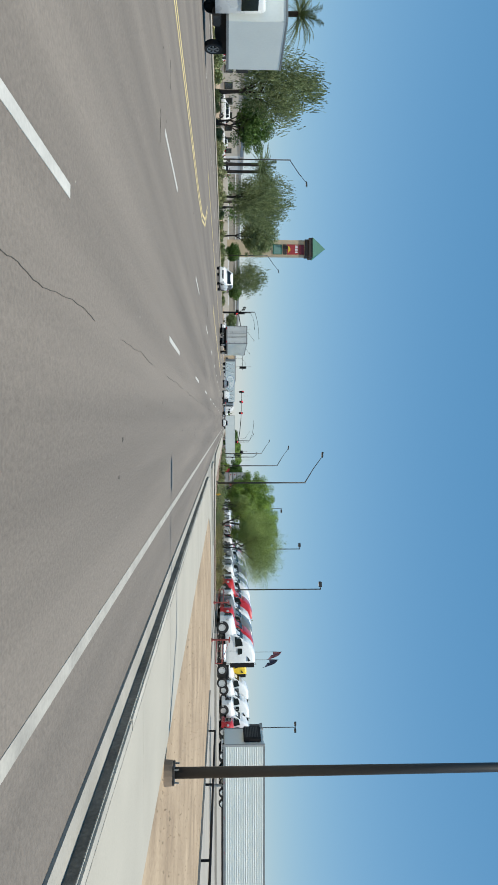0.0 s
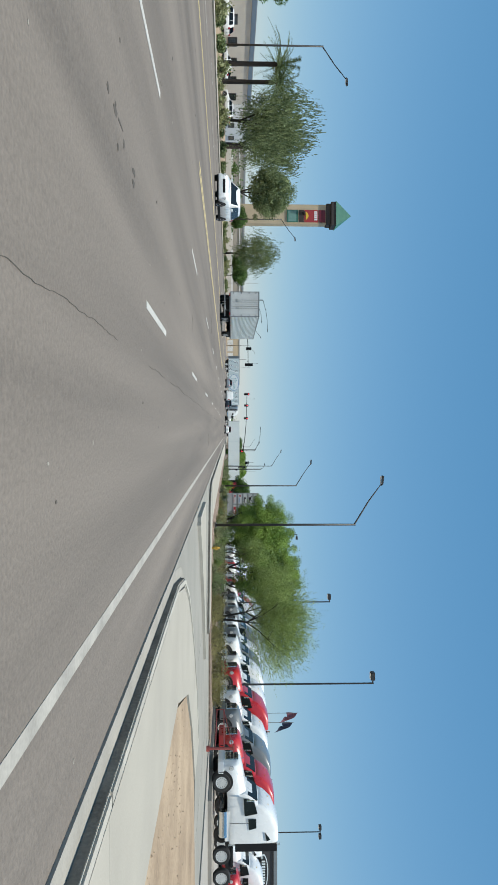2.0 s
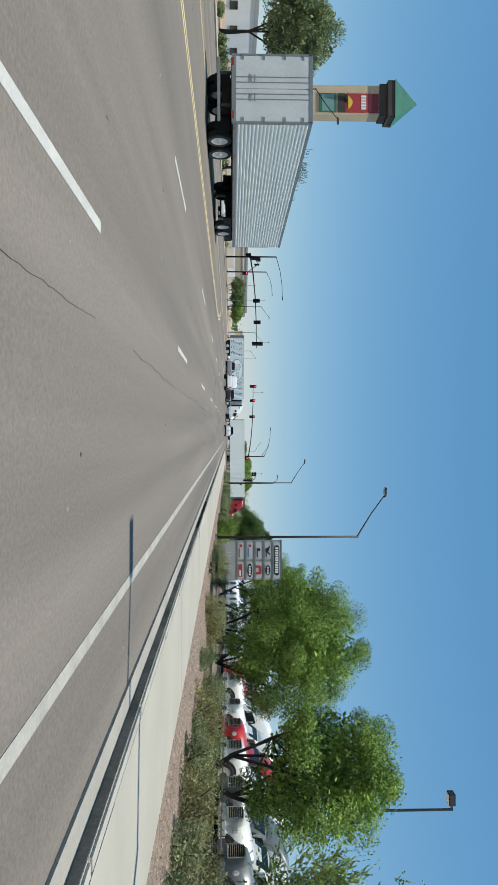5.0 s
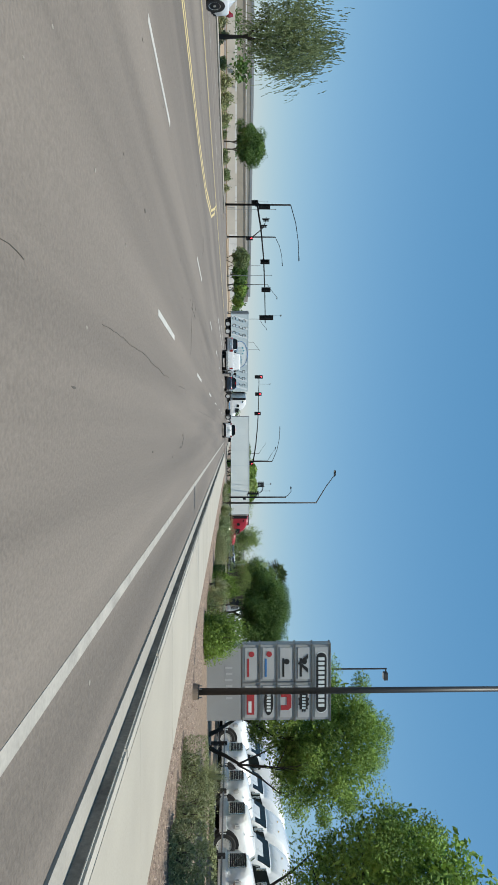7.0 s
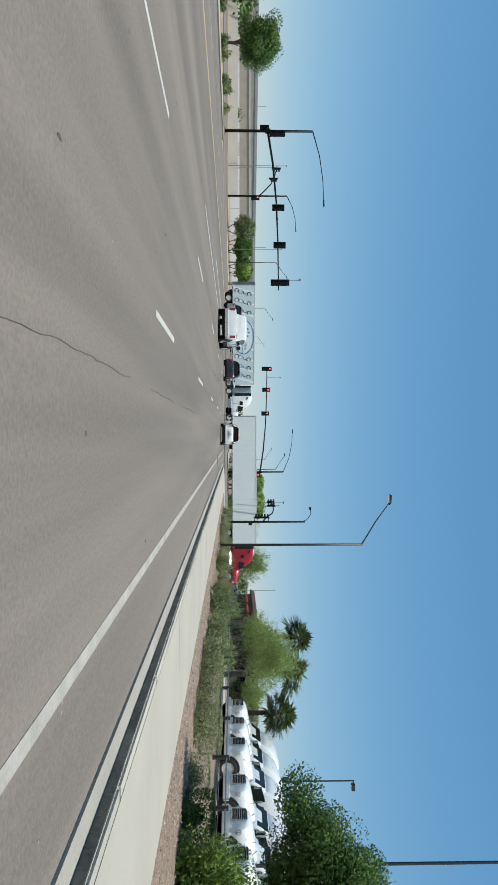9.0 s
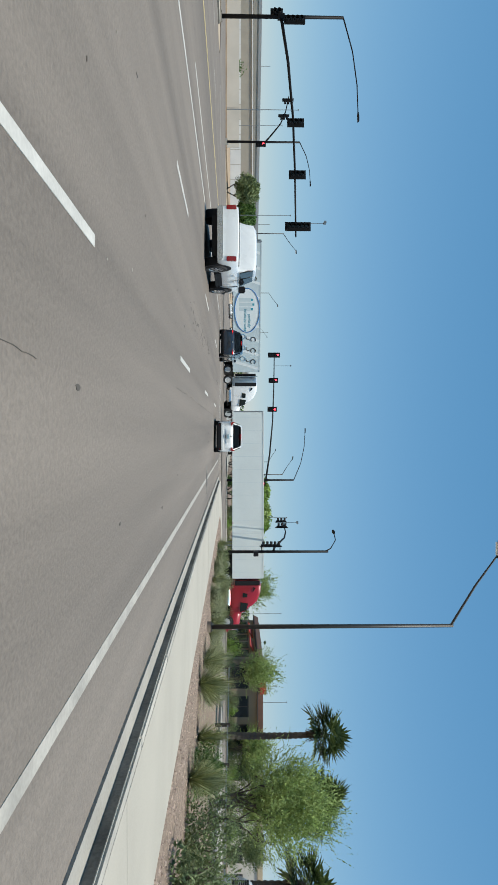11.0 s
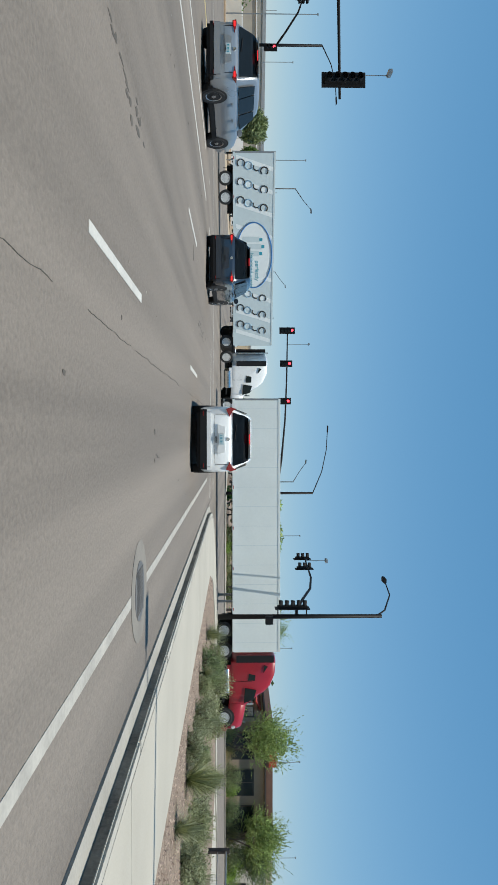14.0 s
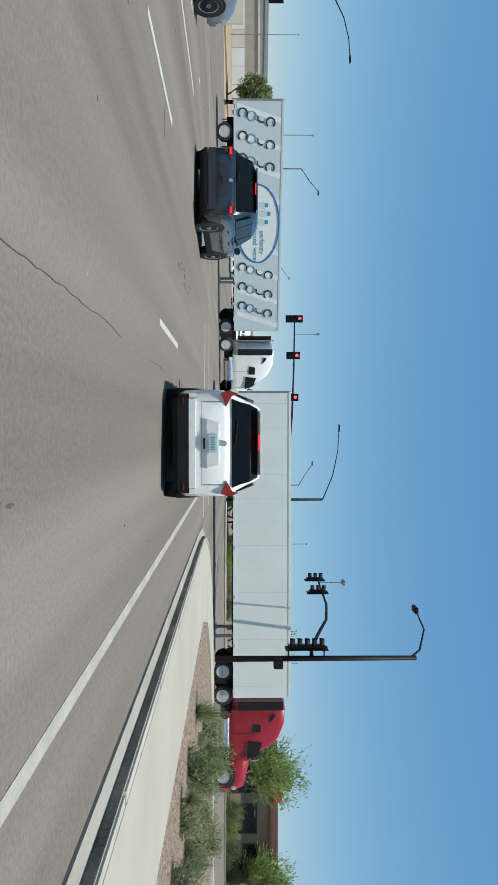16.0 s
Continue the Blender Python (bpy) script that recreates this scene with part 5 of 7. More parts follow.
def printed_trailer():
    """The turning trailer with its printed sides: dark rings and bars in slanting rows, a blue ring with bottles, a slogan."""
    t = trailer(pose(-20.3, 215.3, 0.0, 0, 0, -69), L=13.9, label="grey-white trailer with a printed water advertisement on the crossing", skin=SIGN_GREY, doors=TRAILER_GREY)
    x = 1.306
    for yc in (0.75, 2.0, 3.25, 9.75, 11.0, 12.25):
        for j in range(4):
            z, y = 1.62 + j * 0.56, yc + j * 0.17
            pts = [(x + 0.006, y + 0.26 * math.cos(a), z + 0.26 * math.sin(a)) for a in [radians(40 + 28 * q) for q in range(11 if j != 1 else 14)]]
            if j == 2:
                pts = [(x + 0.006, y - 0.2, z - 0.22), (x + 0.006, y + 0.02, z - 0.2), (x + 0.006, y + 0.16, z - 0.02), (x + 0.006, y + 0.14, z + 0.12)]
            part("printed_bubble" if j == 1 else "printed_letter", T(pts, 0.04 if j == 1 else 0.045, 6), SIGN_BUBBLE if j == 1 else SIGN_BLACK, t)
    stripes = bmesh.new()
    for k in range(9):
        y = 0.2 + k * 1.55
        v = [stripes.verts.new(p) for p in ((x, y, 1.25), (x, y + 0.3, 1.25), (x, y + 1.1, 3.92), (x, y + 0.8, 3.92))]
        w = [stripes.verts.new((p.co.x + 0.003, p.co.y, p.co.z)) for p in v]
        stripes.faces.new(w)
        for j in range(4):
            stripes.faces.new((v[j], v[(j + 1) % 4], w[(j + 1) % 4], w[j]))
    bmesh.ops.recalc_face_normals(stripes, faces=stripes.faces[:])
    part("printed_stripes", stripes, SIGN_WHITE, t)
    disc = bmesh.new()
    ov = [(7.1 + 2.35 * math.cos(a), 2.6 + 1.34 * math.sin(a)) for a in [k * math.tau / 40 for k in range(40)]]
    v = [disc.verts.new((x + 0.010, a, b)) for a, b in ov]
    disc.faces.new(v)
    part("printed_disc", disc, SIGN_WHITE, t)
    part("printed_ring", T([(x + 0.008, a, b) for a, b in ov + ov[:1]], 0.05, 6), SIGN_BLUE, t)
    for k in range(3):
        b = part("printed_bottle", B((x + 0.012, x + 0.018, 5.75 + k * 0.5, 6.15 + k * 0.5, 1.75, 3.0 + 0.15 * (k == 1))), SIGN_GREY, t)
        part("cap", B((x + 0.013, x + 0.02, 5.83 + k * 0.5, 6.07 + k * 0.5, 3.0 + 0.15 * (k == 1), 3.22 + 0.15 * (k == 1))), SIGN_TEAL, b)
    for k, word in enumerate(("perfectly", "balanced water")):
        lettering("slogan", word, 0.42, SIGN_TEAL, t, Matrix(((0, 0, 1, x + 0.022), (1, 0, 0, 8.2), (0, 1, 0, 2.85 - 0.42 * k), (0, 0, 0, 1))), 0.004)
    return t


water_trailer = printed_trailer()
white_tractor = tractor(pose(-8.35, 219.9, 0.0, 0, 0, -60), WHITE_PAINT, "white sleeper tractor pulling the printed trailer")

# ---- plants ----
def leaf_mesh(name, centres, dirs, sizes, narrow, mat, parent, seed=0, label="", facing=None):
    """One mesh of many small folded leaves: a centre, a direction and a length for each, and the way that each faces."""
    rs = np.random.RandomState(seed)
    n = len(centres)
    d = dirs / (np.linalg.norm(dirs, axis=1, keepdims=True) + 1e-9)
    side = np.cross(d, rs.normal(size=(n, 3)) if facing is None else facing + rs.normal(size=(n, 3)) * 0.3)
    side /= np.linalg.norm(side, axis=1, keepdims=True) + 1e-9
    s = sizes[:, None]
    a, b = centres - d * s * 0.5, centres + d * s * 0.5
    mid = centres + np.cross(d, side) * s * 0.08
    c, e = mid + side * s * narrow * 0.5, mid - side * s * narrow * 0.5
    verts = np.stack([a, c, b, e], 1).reshape(-1, 3)
    faces = np.arange(4 * n).reshape(n, 4)
    me = bpy.data.meshes.new(name)
    me.from_pydata(verts.tolist(), [], faces.tolist())
    me.materials.append(mat)
    ob = new(name, me)
    ob.parent = parent
    if label:
        ob["label"] = label
    return ob


def tree(label, m, height, radius, trunk_h, mat, seed, clumps=70, per=70, leaf=0.26, narrow=0.45, weep=0.0, flat=1.0, trunk_r=0.16, bark=BARK, stems=1, group="", spread=0.22, kind_name="tree", feather=0.0):
    """A tree with leaning stems, limbs that fork towards the clumps, and a crown of separate leaf clumps with gaps."""
    t = thing(kind_name, label, "tree", m, group)
    rs = np.random.RandomState(seed)
    crown_h = height - trunk_h
    cz, rz = trunk_h + crown_h * 0.5, crown_h * 0.5 * flat
    pts = []
    while len(pts) < clumps:
        p = rs.uniform(-1, 1, 3)
        q = np.linalg.norm(p)
        if 0.2 < q < 0.86 and rs.rand() < 0.25 + 0.75 * q:
            lump = 0.92 + 0.45 * noise.noise(Vector((p[0] * 1.9 + seed, p[1] * 1.9, p[2] * 1.9)))
            pts.append(p * lump)
    pts = np.array(pts)
    cc = np.stack([pts[:, 0] * radius, pts[:, 1] * radius, cz + pts[:, 2] * rz], 1)
    cen, dr, sz, fc = [], [], [], []
    for c in cc:
        k = int(2.0 * per * rs.uniform(0.6, 1.4))
        out = c - np.array([0, 0, cz - rz * 0.6])
        out = out / (np.linalg.norm(out) + 1e-6)
        if weep or feather:
            ns = max(5, k // 11)
            which = rs.randint(0, ns, k)
            u = rs.rand(k)
            start = rs.normal(size=(ns, 3)) * radius * spread * np.array([0.8, 0.8, 0.6])
            if weep:
                sway = rs.normal(size=(ns, 3)) * 0.14 + out * 0.35
                ln = weep * rs.uniform(0.35, 1.0, ns)
                g = start[which] + sway[which] * (u * ln[which])[:, None]
                g[:, 2] -= (u ** 1.3) * ln[which]
                dd = np.stack([rs.normal(size=k) * 0.3, rs.normal(size=k) * 0.3, -np.ones(k)], 1)
            else:
                way = rs.normal(size=(ns, 3)) * 0.45 + out + np.array([0, 0, 0.25])
                ln = feather * rs.uniform(0.45, 0.9, ns)
                g = start[which] + way[which] * (u * ln[which])[:, None]
                g[:, 2] -= 0.25 * feather * u * u
                dd = way[which] + rs.normal(size=(k, 3)) * 0.55
        else:
            g = rs.normal(size=(k, 3))
            rc = radius * spread * rs.uniform(0.7, 1.35)
            g *= (rs.rand(k) ** 0.4 / (np.linalg.norm(g, axis=1) + 1e-9))[:, None] * rc
            g[:, 2] *= 0.75
            dd = rs.normal(size=(k, 3)) * 0.9 + out * 0.7 - np.array([0, 0, 0.3])
        cen.append(c + g)
        dr.append(dd)
        sz.append(leaf * rs.uniform(0.6, 1.3, k) * ((1.1 - 0.5 * u) if feather else 1.0))
        gn = g / (np.linalg.norm(g, axis=1, keepdims=True) + 1e-9)
        fc.append(gn * 0.8 + out * 0.5 + np.array([0, 0, 0.35]) + rs.normal(size=(k, 3)) * 0.35)
    # older leaves and twigs that fill the heart of the crown
    k = int(clumps * (55 if not (weep or feather) else 36))
    p = rs.normal(size=(k, 3))
    p *= (rs.rand(k) ** 0.42 / np.linalg.norm(p, axis=1))[:, None] * np.array([radius, radius, rz]) * (0.74 if not feather else 0.6)
    p[:, 2] += cz - (0.5 * weep)
    cen.append(p)
    dr.append(rs.normal(size=(k, 3)))
    fc.append(rs.normal(size=(k, 3)) + np.array([0, 0, 0.6]))
    sz.append(leaf * rs.uniform(1.6, 3.0, k) if not (weep or feather) else leaf * rs.uniform(1.2, 2.2, k))
    cen = np.concatenate(cen)
    cen[:, 2] = np.maximum(cen[:, 2], 0.35)
    leaf_mesh("crown", cen, np.concatenate(dr), np.concatenate(sz), narrow, mat, t, seed, "", np.concatenate(fc))
    bm = bmesh.new()
    for k in range(stems):
        a = k * math.tau / max(stems, 1) + seed
        lean = 0.22 * radius * (stems > 1)
        base = Vector((0.25 * math.cos(a) * (stems > 1), 0.25 * math.sin(a) * (stems > 1), -0.1))
        mid = Vector((base.x + lean * 0.5 * math.cos(a), base.y + lean * 0.5 * math.sin(a), trunk_h * 0.55))
        top = Vector((lean * math.cos(a) * 1.3 + rs.uniform(-0.1, 0.1), lean * math.sin(a) * 1.3, trunk_h * 1.05))
        tube(bm, [base, base.lerp(mid, 0.5) + Vector((0.04, -0.03, 0)), mid, top], [trunk_r * 1.25, trunk_r, trunk_r * 0.85, trunk_r * 0.65], 8)
        mine = cc[k::stems]
        for j in range(4):
            b2 = (j + rs.uniform(0.2, 0.8)) * math.tau / 4
            fork = top + Vector((math.cos(b2) * radius * 0.3, math.sin(b2) * radius * 0.3, crown_h * rs.uniform(0.18, 0.38)))
            tube(bm, [top - Vector((0, 0, 0.12)), top.lerp(fork, 0.5) + Vector((0, 0, 0.1)), fork], [trunk_r * 0.5, trunk_r * 0.4, trunk_r * 0.28], 6)
            near = sorted(mine.tolist(), key=lambda c: (Vector(c) - fork).length)[2:6]
            for c in near:
                e = Vector(c)
                w = fork.lerp(e, 0.5) + Vector((rs.uniform(-0.15, 0.15), rs.uniform(-0.15, 0.15), 0.1))
                tube(bm, [fork, w, e], [trunk_r * 0.26, trunk_r * 0.15, 0.01], 5)
    part("trunk", bm, bark, t)
    return t


def shrub(name, label, m, r, h, mat, seed, n=1500, leaf=0.12, narrow=0.55, group="desert shrubs", boxy=False):
    """A rounded or box-clipped bush of leaves over a dark woody heart."""
    t = thing(name, label, "shrub", m, group)
    rs = np.random.RandomState(seed)
    nl = 16
    lumps = rs.normal(size=(nl, 3))
    lumps /= np.linalg.norm(lumps, axis=1, keepdims=True)
    lumps[:, 2] = np.abs(lumps[:, 2]) * 1.1
    lumps *= rs.uniform(0.45, 0.8, (nl, 1)) * np.array([r, r, h])
    which = rs.randint(0, nl, n)
    g = rs.normal(size=(n, 3))
    g *= (rs.rand(n) ** 0.4 / np.linalg.norm(g, axis=1))[:, None] * np.array([r, r, h]) * 0.36
    if boxy:
        c = rs.uniform(-1, 1, (n, 3))
        ax = rs.randint(0, 3, n)
        c[np.arange(n), ax] = np.where(rs.rand(n) < 0.5, -1, 1) * (1 - 0.25 * rs.rand(n) ** 2)
        c *= 1 - 0.09 * (np.sort(np.abs(c), axis=1)[:, 1:2] ** 4)
        lumps, which, g = c * np.array([r, r, h * 0.5]), np.arange(n), c ** 5
        c = lumps + np.array([0, 0, h * 0.5])
    else:
        c = lumps[which] + g
    c[:, 2] = np.abs(c[:, 2]) + 0.03
    k = n // 7
    heart = rs.normal(size=(k, 3))
    heart *= (rs.rand(k) ** 0.4 / np.linalg.norm(heart, axis=1))[:, None] * np.array([r, r, h]) * 0.7
    heart[:, 2] = np.abs(heart[:, 2]) + 0.03
    cs = np.concatenate([c, heart])
    ds = np.concatenate([lumps[which] + rs.normal(size=(n, 3)) * r * 0.6, rs.normal(size=(k, 3))])
    ss = np.concatenate([leaf * rs.uniform(0.6, 1.4, n), leaf * rs.uniform(1.6, 2.6, k)])
    gn = g / (np.linalg.norm(g, axis=1, keepdims=True) + 1e-9)
    face = np.concatenate([gn * 0.8 + lumps[which] / r * 0.6 + np.array([0, 0, 0.4]) + rs.normal(size=(n, 3)) * 0.35, rs.normal(size=(k, 3))])
    leaf_mesh("foliage", cs, ds, ss, narrow, mat, t, seed, "", face)
    bm = bmesh.new()
    for k in range(7):
        a = k * math.tau / 7
        tube(bm, [(0.05 * math.cos(a), 0.05 * math.sin(a), -0.05), (0.5 * r * math.cos(a), 0.5 * r * math.sin(a), h * 0.6)], [0.025, 0.008], 5)
    part("woody_base", bm, BARK, t)
    return t


def blades(name, label, m, n, length, seed, mat=LEAF_GRASS, width=0.02, droop=0.5, group="desert grasses", low=0.35, lift=0.0):
    """A clump of long arching blades."""
    t = thing(name, label, "grass clump", m, group)
    rs = np.random.RandomState(seed)
    bm = bmesh.new()
    for k in range(n):
        a, el = rs.uniform(0, math.tau), rs.uniform(low, 1.5)
        l = length * rs.uniform(0.7, 1.1)
        d = Vector((math.cos(a) * math.cos(el), math.sin(a) * math.cos(el), math.sin(el)))
        sd = Vector((-math.sin(a), math.cos(a), 0)) * width
        p, last = Vector((d.x * 0.08, d.y * 0.08, lift)), None
        for j in range(4):
            f = j / 3
            q = p + d * l * f - Vector((0, 0, droop * l * 0.45 * f * f * math.cos(el)))
            q.z = max(q.z, 0.02)
            w = sd * (1 - f * 0.95)
            row = (bm.verts.new(q - w), bm.verts.new(q + w))
            if last:
                bm.faces.new((last[0], last[1], row[1], row[0]))
            last = row
    part("tuft", bm, mat, t)
    bm = T([(0, 0, -0.05), (0, 0, 0.12 + lift)], [0.1, 0.07], 8)
    part("crown_base", bm, BARK, t)
    return t


def fan_palm(m, trunk_h, seed, label="tall fan palm with a rough trunk", r=1.95, group="palms"):
    t = thing("palm_tree", label, "palm", m, group)
    rs = np.random.RandomState(seed)
    bm = bmesh.new()
    zs = np.linspace(0, trunk_h, int(trunk_h / 0.16))
    tube(bm, [(0.06 * math.sin(z * 0.5), 0.04 * math.cos(z * 0.4), z - 0.05) for z in zs], [0.21 + (0.035 if k % 2 else 0) - 0.05 * k / len(zs) + 0.08 * max(0, 1 - k / 4) for k in range(len(zs))], 9)
    part("trunk", bm, BARK, t)
    fr = bmesh.new()
    for k in range(40):
        a, el = rs.uniform(0, math.tau), math.asin(rs.uniform(-0.45, 0.97))
        d = Vector((math.cos(a) * math.cos(el), math.sin(a) * math.cos(el), math.sin(el)))
        stem = r * rs.uniform(0.42, 0.62)
        base, hub = Vector((0, 0, trunk_h - 0.1)), Vector((0, 0, trunk_h - 0.1)) + d * stem - Vector((0, 0, 0.1 * stem))
        tube(fr, [base, base.lerp(hub, 0.5) + Vector((0, 0, 0.04)), hub], [0.03, 0.02, 0.014], 4)
        sd = d.cross(Vector((0, 0, 1))).normalized()
        up = sd.cross(d)
        for j in range(15):
            g = radians(-105 + 210 * j / 14)
            q = (d * math.cos(g) + sd * math.sin(g)).normalized()
            l = r * rs.uniform(0.45, 0.62)
            tip = hub + q * l - Vector((0, 0, 0.35 * l * rs.rand()))
            w = q.cross(up).normalized() * 0.085
            mid = hub.lerp(tip, 0.55) + up * 0.02
            v = [fr.verts.new(p) for p in (hub, mid - w, tip, mid + w)]
            fr.faces.new(v)
    part("fronds", fr, LEAF_PALM, t)
    sk = bmesh.new()
    for k in range(60):
        a = rs.uniform(0, math.tau)
        z = trunk_h - rs.uniform(0.1, 0.9)
        p = Vector((0.2 * math.cos(a), 0.2 * math.sin(a), z))
        q = p + Vector((0.25 * math.cos(a), 0.25 * math.sin(a), -rs.uniform(0.3, 0.6)))
        w = Vector((-math.sin(a), math.cos(a), 0)) * 0.05
        sk.faces.new([sk.verts.new(x) for x in (p - w, p + w, q + w * 0.3, q - w * 0.3)])
    part("dead_skirt", sk, BARK, t)
    return t


def date_palm(m, trunk_h, seed, r=4.1):
    t = thing("palm_tree", "feathery date palm with a dark straight trunk", "palm", m, "palms")
    rs = np.random.RandomState(seed)
    part("trunk", T([(0, 0, -0.1), (0.05, 0, trunk_h * 0.5), (0, 0.05, trunk_h)], [0.3, 0.24, 0.24], 10), BARK_DARK, t)
    fr = bmesh.new()
    for k in range(64):
        a, el = rs.uniform(0, math.tau), math.asin(rs.uniform(-0.1, 0.99))
        l = r * rs.uniform(0.8, 1.1)
        d = Vector((math.cos(a) * math.cos(el), math.sin(a) * math.cos(el), math.sin(el)))
        sd = Vector((-math.sin(a), math.cos(a), 0))
        pts = [Vector((0, 0, trunk_h)) + d * l * f - Vector((0, 0, 0.42 * l * f * f)) for f in (0, 0.25, 0.5, 0.75, 1.0)]
        tube(fr, pts, [0.04, 0.03, 0.022, 0.014, 0.006], 4)
        for j in range(2, 22):
            f = j / 22 * 4
            i = min(3, int(f))
            p = pts[i].lerp(pts[i + 1], f - i)
            ax = (pts[i + 1] - pts[i]).normalized()
            for s in (-1, 1):
                q = p + (sd * s * 0.8 + ax * 0.6 - Vector((0, 0, 0.25))).normalized() * 0.5 * (1.1 - 0.4 * j / 22)
                w = ax * 0.03
                fr.faces.new([fr.verts.new(x) for x in (p - w, p + w, q)])
    part("fronds", fr, LEAF_PALM, t)
    return t


# right-hand verge
tree("feathery yellow-green palo verde with dark forking stems", pose(15.8, 83.7, 0.1), 8.0, 4.7, 2.6, LEAF_PALO, 11, 190, 360, 0.11, 0.36, stems=2, bark=BARK_DARK, trunk_r=0.11, spread=0.19, group="verge trees", feather=0.72)
tree("small feathery yellow-green tree in the verge", pose(10.9, 86.5, 0.1), 4.9, 1.5, 1.3, LEAF_PALO, 12, 44, 150, 0.11, 0.45, stems=3, trunk_r=0.06, group="verge trees", feather=0.5)
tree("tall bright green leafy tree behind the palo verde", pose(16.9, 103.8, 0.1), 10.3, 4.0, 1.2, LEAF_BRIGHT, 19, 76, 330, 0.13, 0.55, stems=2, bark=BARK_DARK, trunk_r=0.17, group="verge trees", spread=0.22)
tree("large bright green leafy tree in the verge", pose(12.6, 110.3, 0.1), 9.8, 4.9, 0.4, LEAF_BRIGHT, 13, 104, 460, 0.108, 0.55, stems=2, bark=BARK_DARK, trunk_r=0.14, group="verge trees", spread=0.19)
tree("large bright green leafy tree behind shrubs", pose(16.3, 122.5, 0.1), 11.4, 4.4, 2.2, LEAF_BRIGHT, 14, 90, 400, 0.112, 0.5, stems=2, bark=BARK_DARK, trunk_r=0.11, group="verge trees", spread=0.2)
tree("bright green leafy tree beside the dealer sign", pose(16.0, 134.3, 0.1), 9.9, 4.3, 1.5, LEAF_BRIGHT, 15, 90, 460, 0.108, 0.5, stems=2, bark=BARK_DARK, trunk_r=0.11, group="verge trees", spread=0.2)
tree("compact dark green tree with a thin trunk", pose(11.2, 140.6, 0.1), 4.95, 2.85, 1.3, LEAF_DARK, 16, 80, 520, 0.08, 0.5, trunk_r=0.09, bark=BARK_DARK, group="verge trees", spread=0.24)
tree("feathery pale palo verde in the verge", pose(17.2, 176.0, 0.1), 6.0, 2.5, 1.2, LEAF_PALO, 18, 90, 240, 0.12, 0.42, stems=3, trunk_r=0.09, group="verge trees", spread=0.24, feather=0.7)
for k, (x, y, h) in enumerate(((19.1, 187.2, 7.0), (21.0, 182.8, 6.3), (22.4, 178.0, 4.8))):
    fan_palm(pose(x, y, 0.05, 0, 0, 70 * k), h, 30 + k)
# shrubs and grasses, built in a few forms and planted along the verge
srnd = random.Random(21)
forms = [shrub("shrub", "grey-green rounded desert shrub", pose(8.9, 76.5, 0.1), 0.85, 0.95, LEAF_SHRUB, 41, 2000, 0.075, 0.34),
         shrub("shrub", "olive rounded desert shrub", pose(9.6, 79.0, 0.1), 1.0, 1.2, LEAF_WILLOW, 42, 2200, 0.075, 0.34),
         shrub("shrub", "pale grey-green low desert shrub", pose(8.3, 81.2, 0.1), 0.7, 0.65, LEAF_SHRUB, 43, 1700, 0.065, 0.34),
         shrub("shrub", "dry olive-brown spreading desert shrub", pose(12.4, 72.9, 0.1), 1.1, 1.0, LEAF_DRY, 39, 2200, 0.075, 0.3),
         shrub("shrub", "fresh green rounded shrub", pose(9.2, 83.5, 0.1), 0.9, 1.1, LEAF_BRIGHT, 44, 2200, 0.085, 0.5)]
y = 73.0
while y < 197:
    y += srnd.uniform(1.2, 2.1)
    f = srnd.choice(forms[:4] if srnd.random() < 0.96 or y > 126 else forms[4:])
    x = 8.6 + srnd.uniform(-0.4, 2.8) + (0.9 if 158 < y < 200 else 0)
    if 119.6 < y < 133.5 or abs(y - 77.6) < 1 or 137.5 < y < 152 or 162 < y < 192 or 104.5 < y < 117.5:
        continue
    s = srnd.uniform(0.6, 1.35) * (0.8 if y > 172 else 1.0)
    c = copy_thing(f, pose(x, y, 0.1, 0, 0, srnd.uniform(0, 360)))
    c.scale = (s, s, s * srnd.uniform(0.85, 1.1))
for k, (x, y, r) in enumerate(((14.2, 72.6, 1.2), (16.5, 73.5, 1.3), (12.2, 74.4, 1.1), (18.3, 74.5, 1.2), (13.4, 78, 1.0), (10.8, 74.0, 1.0), (11.5, 81, 1.1), (15.2, 76.3, 1.1), (12.6, 90, 1.2), (11.2, 93, 1.0), (11.8, 101, 1.0))):
    c = copy_thing(forms[3 if x > 11 else k % 2], pose(x, y, 0.1, 0, 0, 50 * k))
    c.scale = (r, r, r * 1.05)
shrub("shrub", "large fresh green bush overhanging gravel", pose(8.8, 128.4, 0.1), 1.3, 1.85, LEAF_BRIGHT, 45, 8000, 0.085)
shrub("shrub", "dark olive clipped shrub beside the large bush", pose(8.3, 131.3, 0.1), 0.6, 0.85, LEAF_WILLOW, 46, 3600, 0.05, 0.4, boxy=True)
shrub("shrub", "olive rounded shrub beside the large bush", pose(8.4, 132.9, 0.1), 0.65, 0.8, LEAF_DRY, 38, 3000, 0.055, 0.4)
shrub("shrub", "clipped dark green cube-like shrub", pose(8.8, 140.9, 0.1), 0.42, 0.72, LEAF_DARK, 47, 3600, 0.05, boxy=True)
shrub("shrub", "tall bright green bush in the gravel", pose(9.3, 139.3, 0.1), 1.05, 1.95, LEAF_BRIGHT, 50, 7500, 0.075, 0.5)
clipped = shrub("shrub", "low clipped grey-olive shrub in a row", pose(8.6, 145.0, 0.1), 0.5, 0.68, LEAF_SHRUB, 48, 3200, 0.05, 0.4, boxy=True)
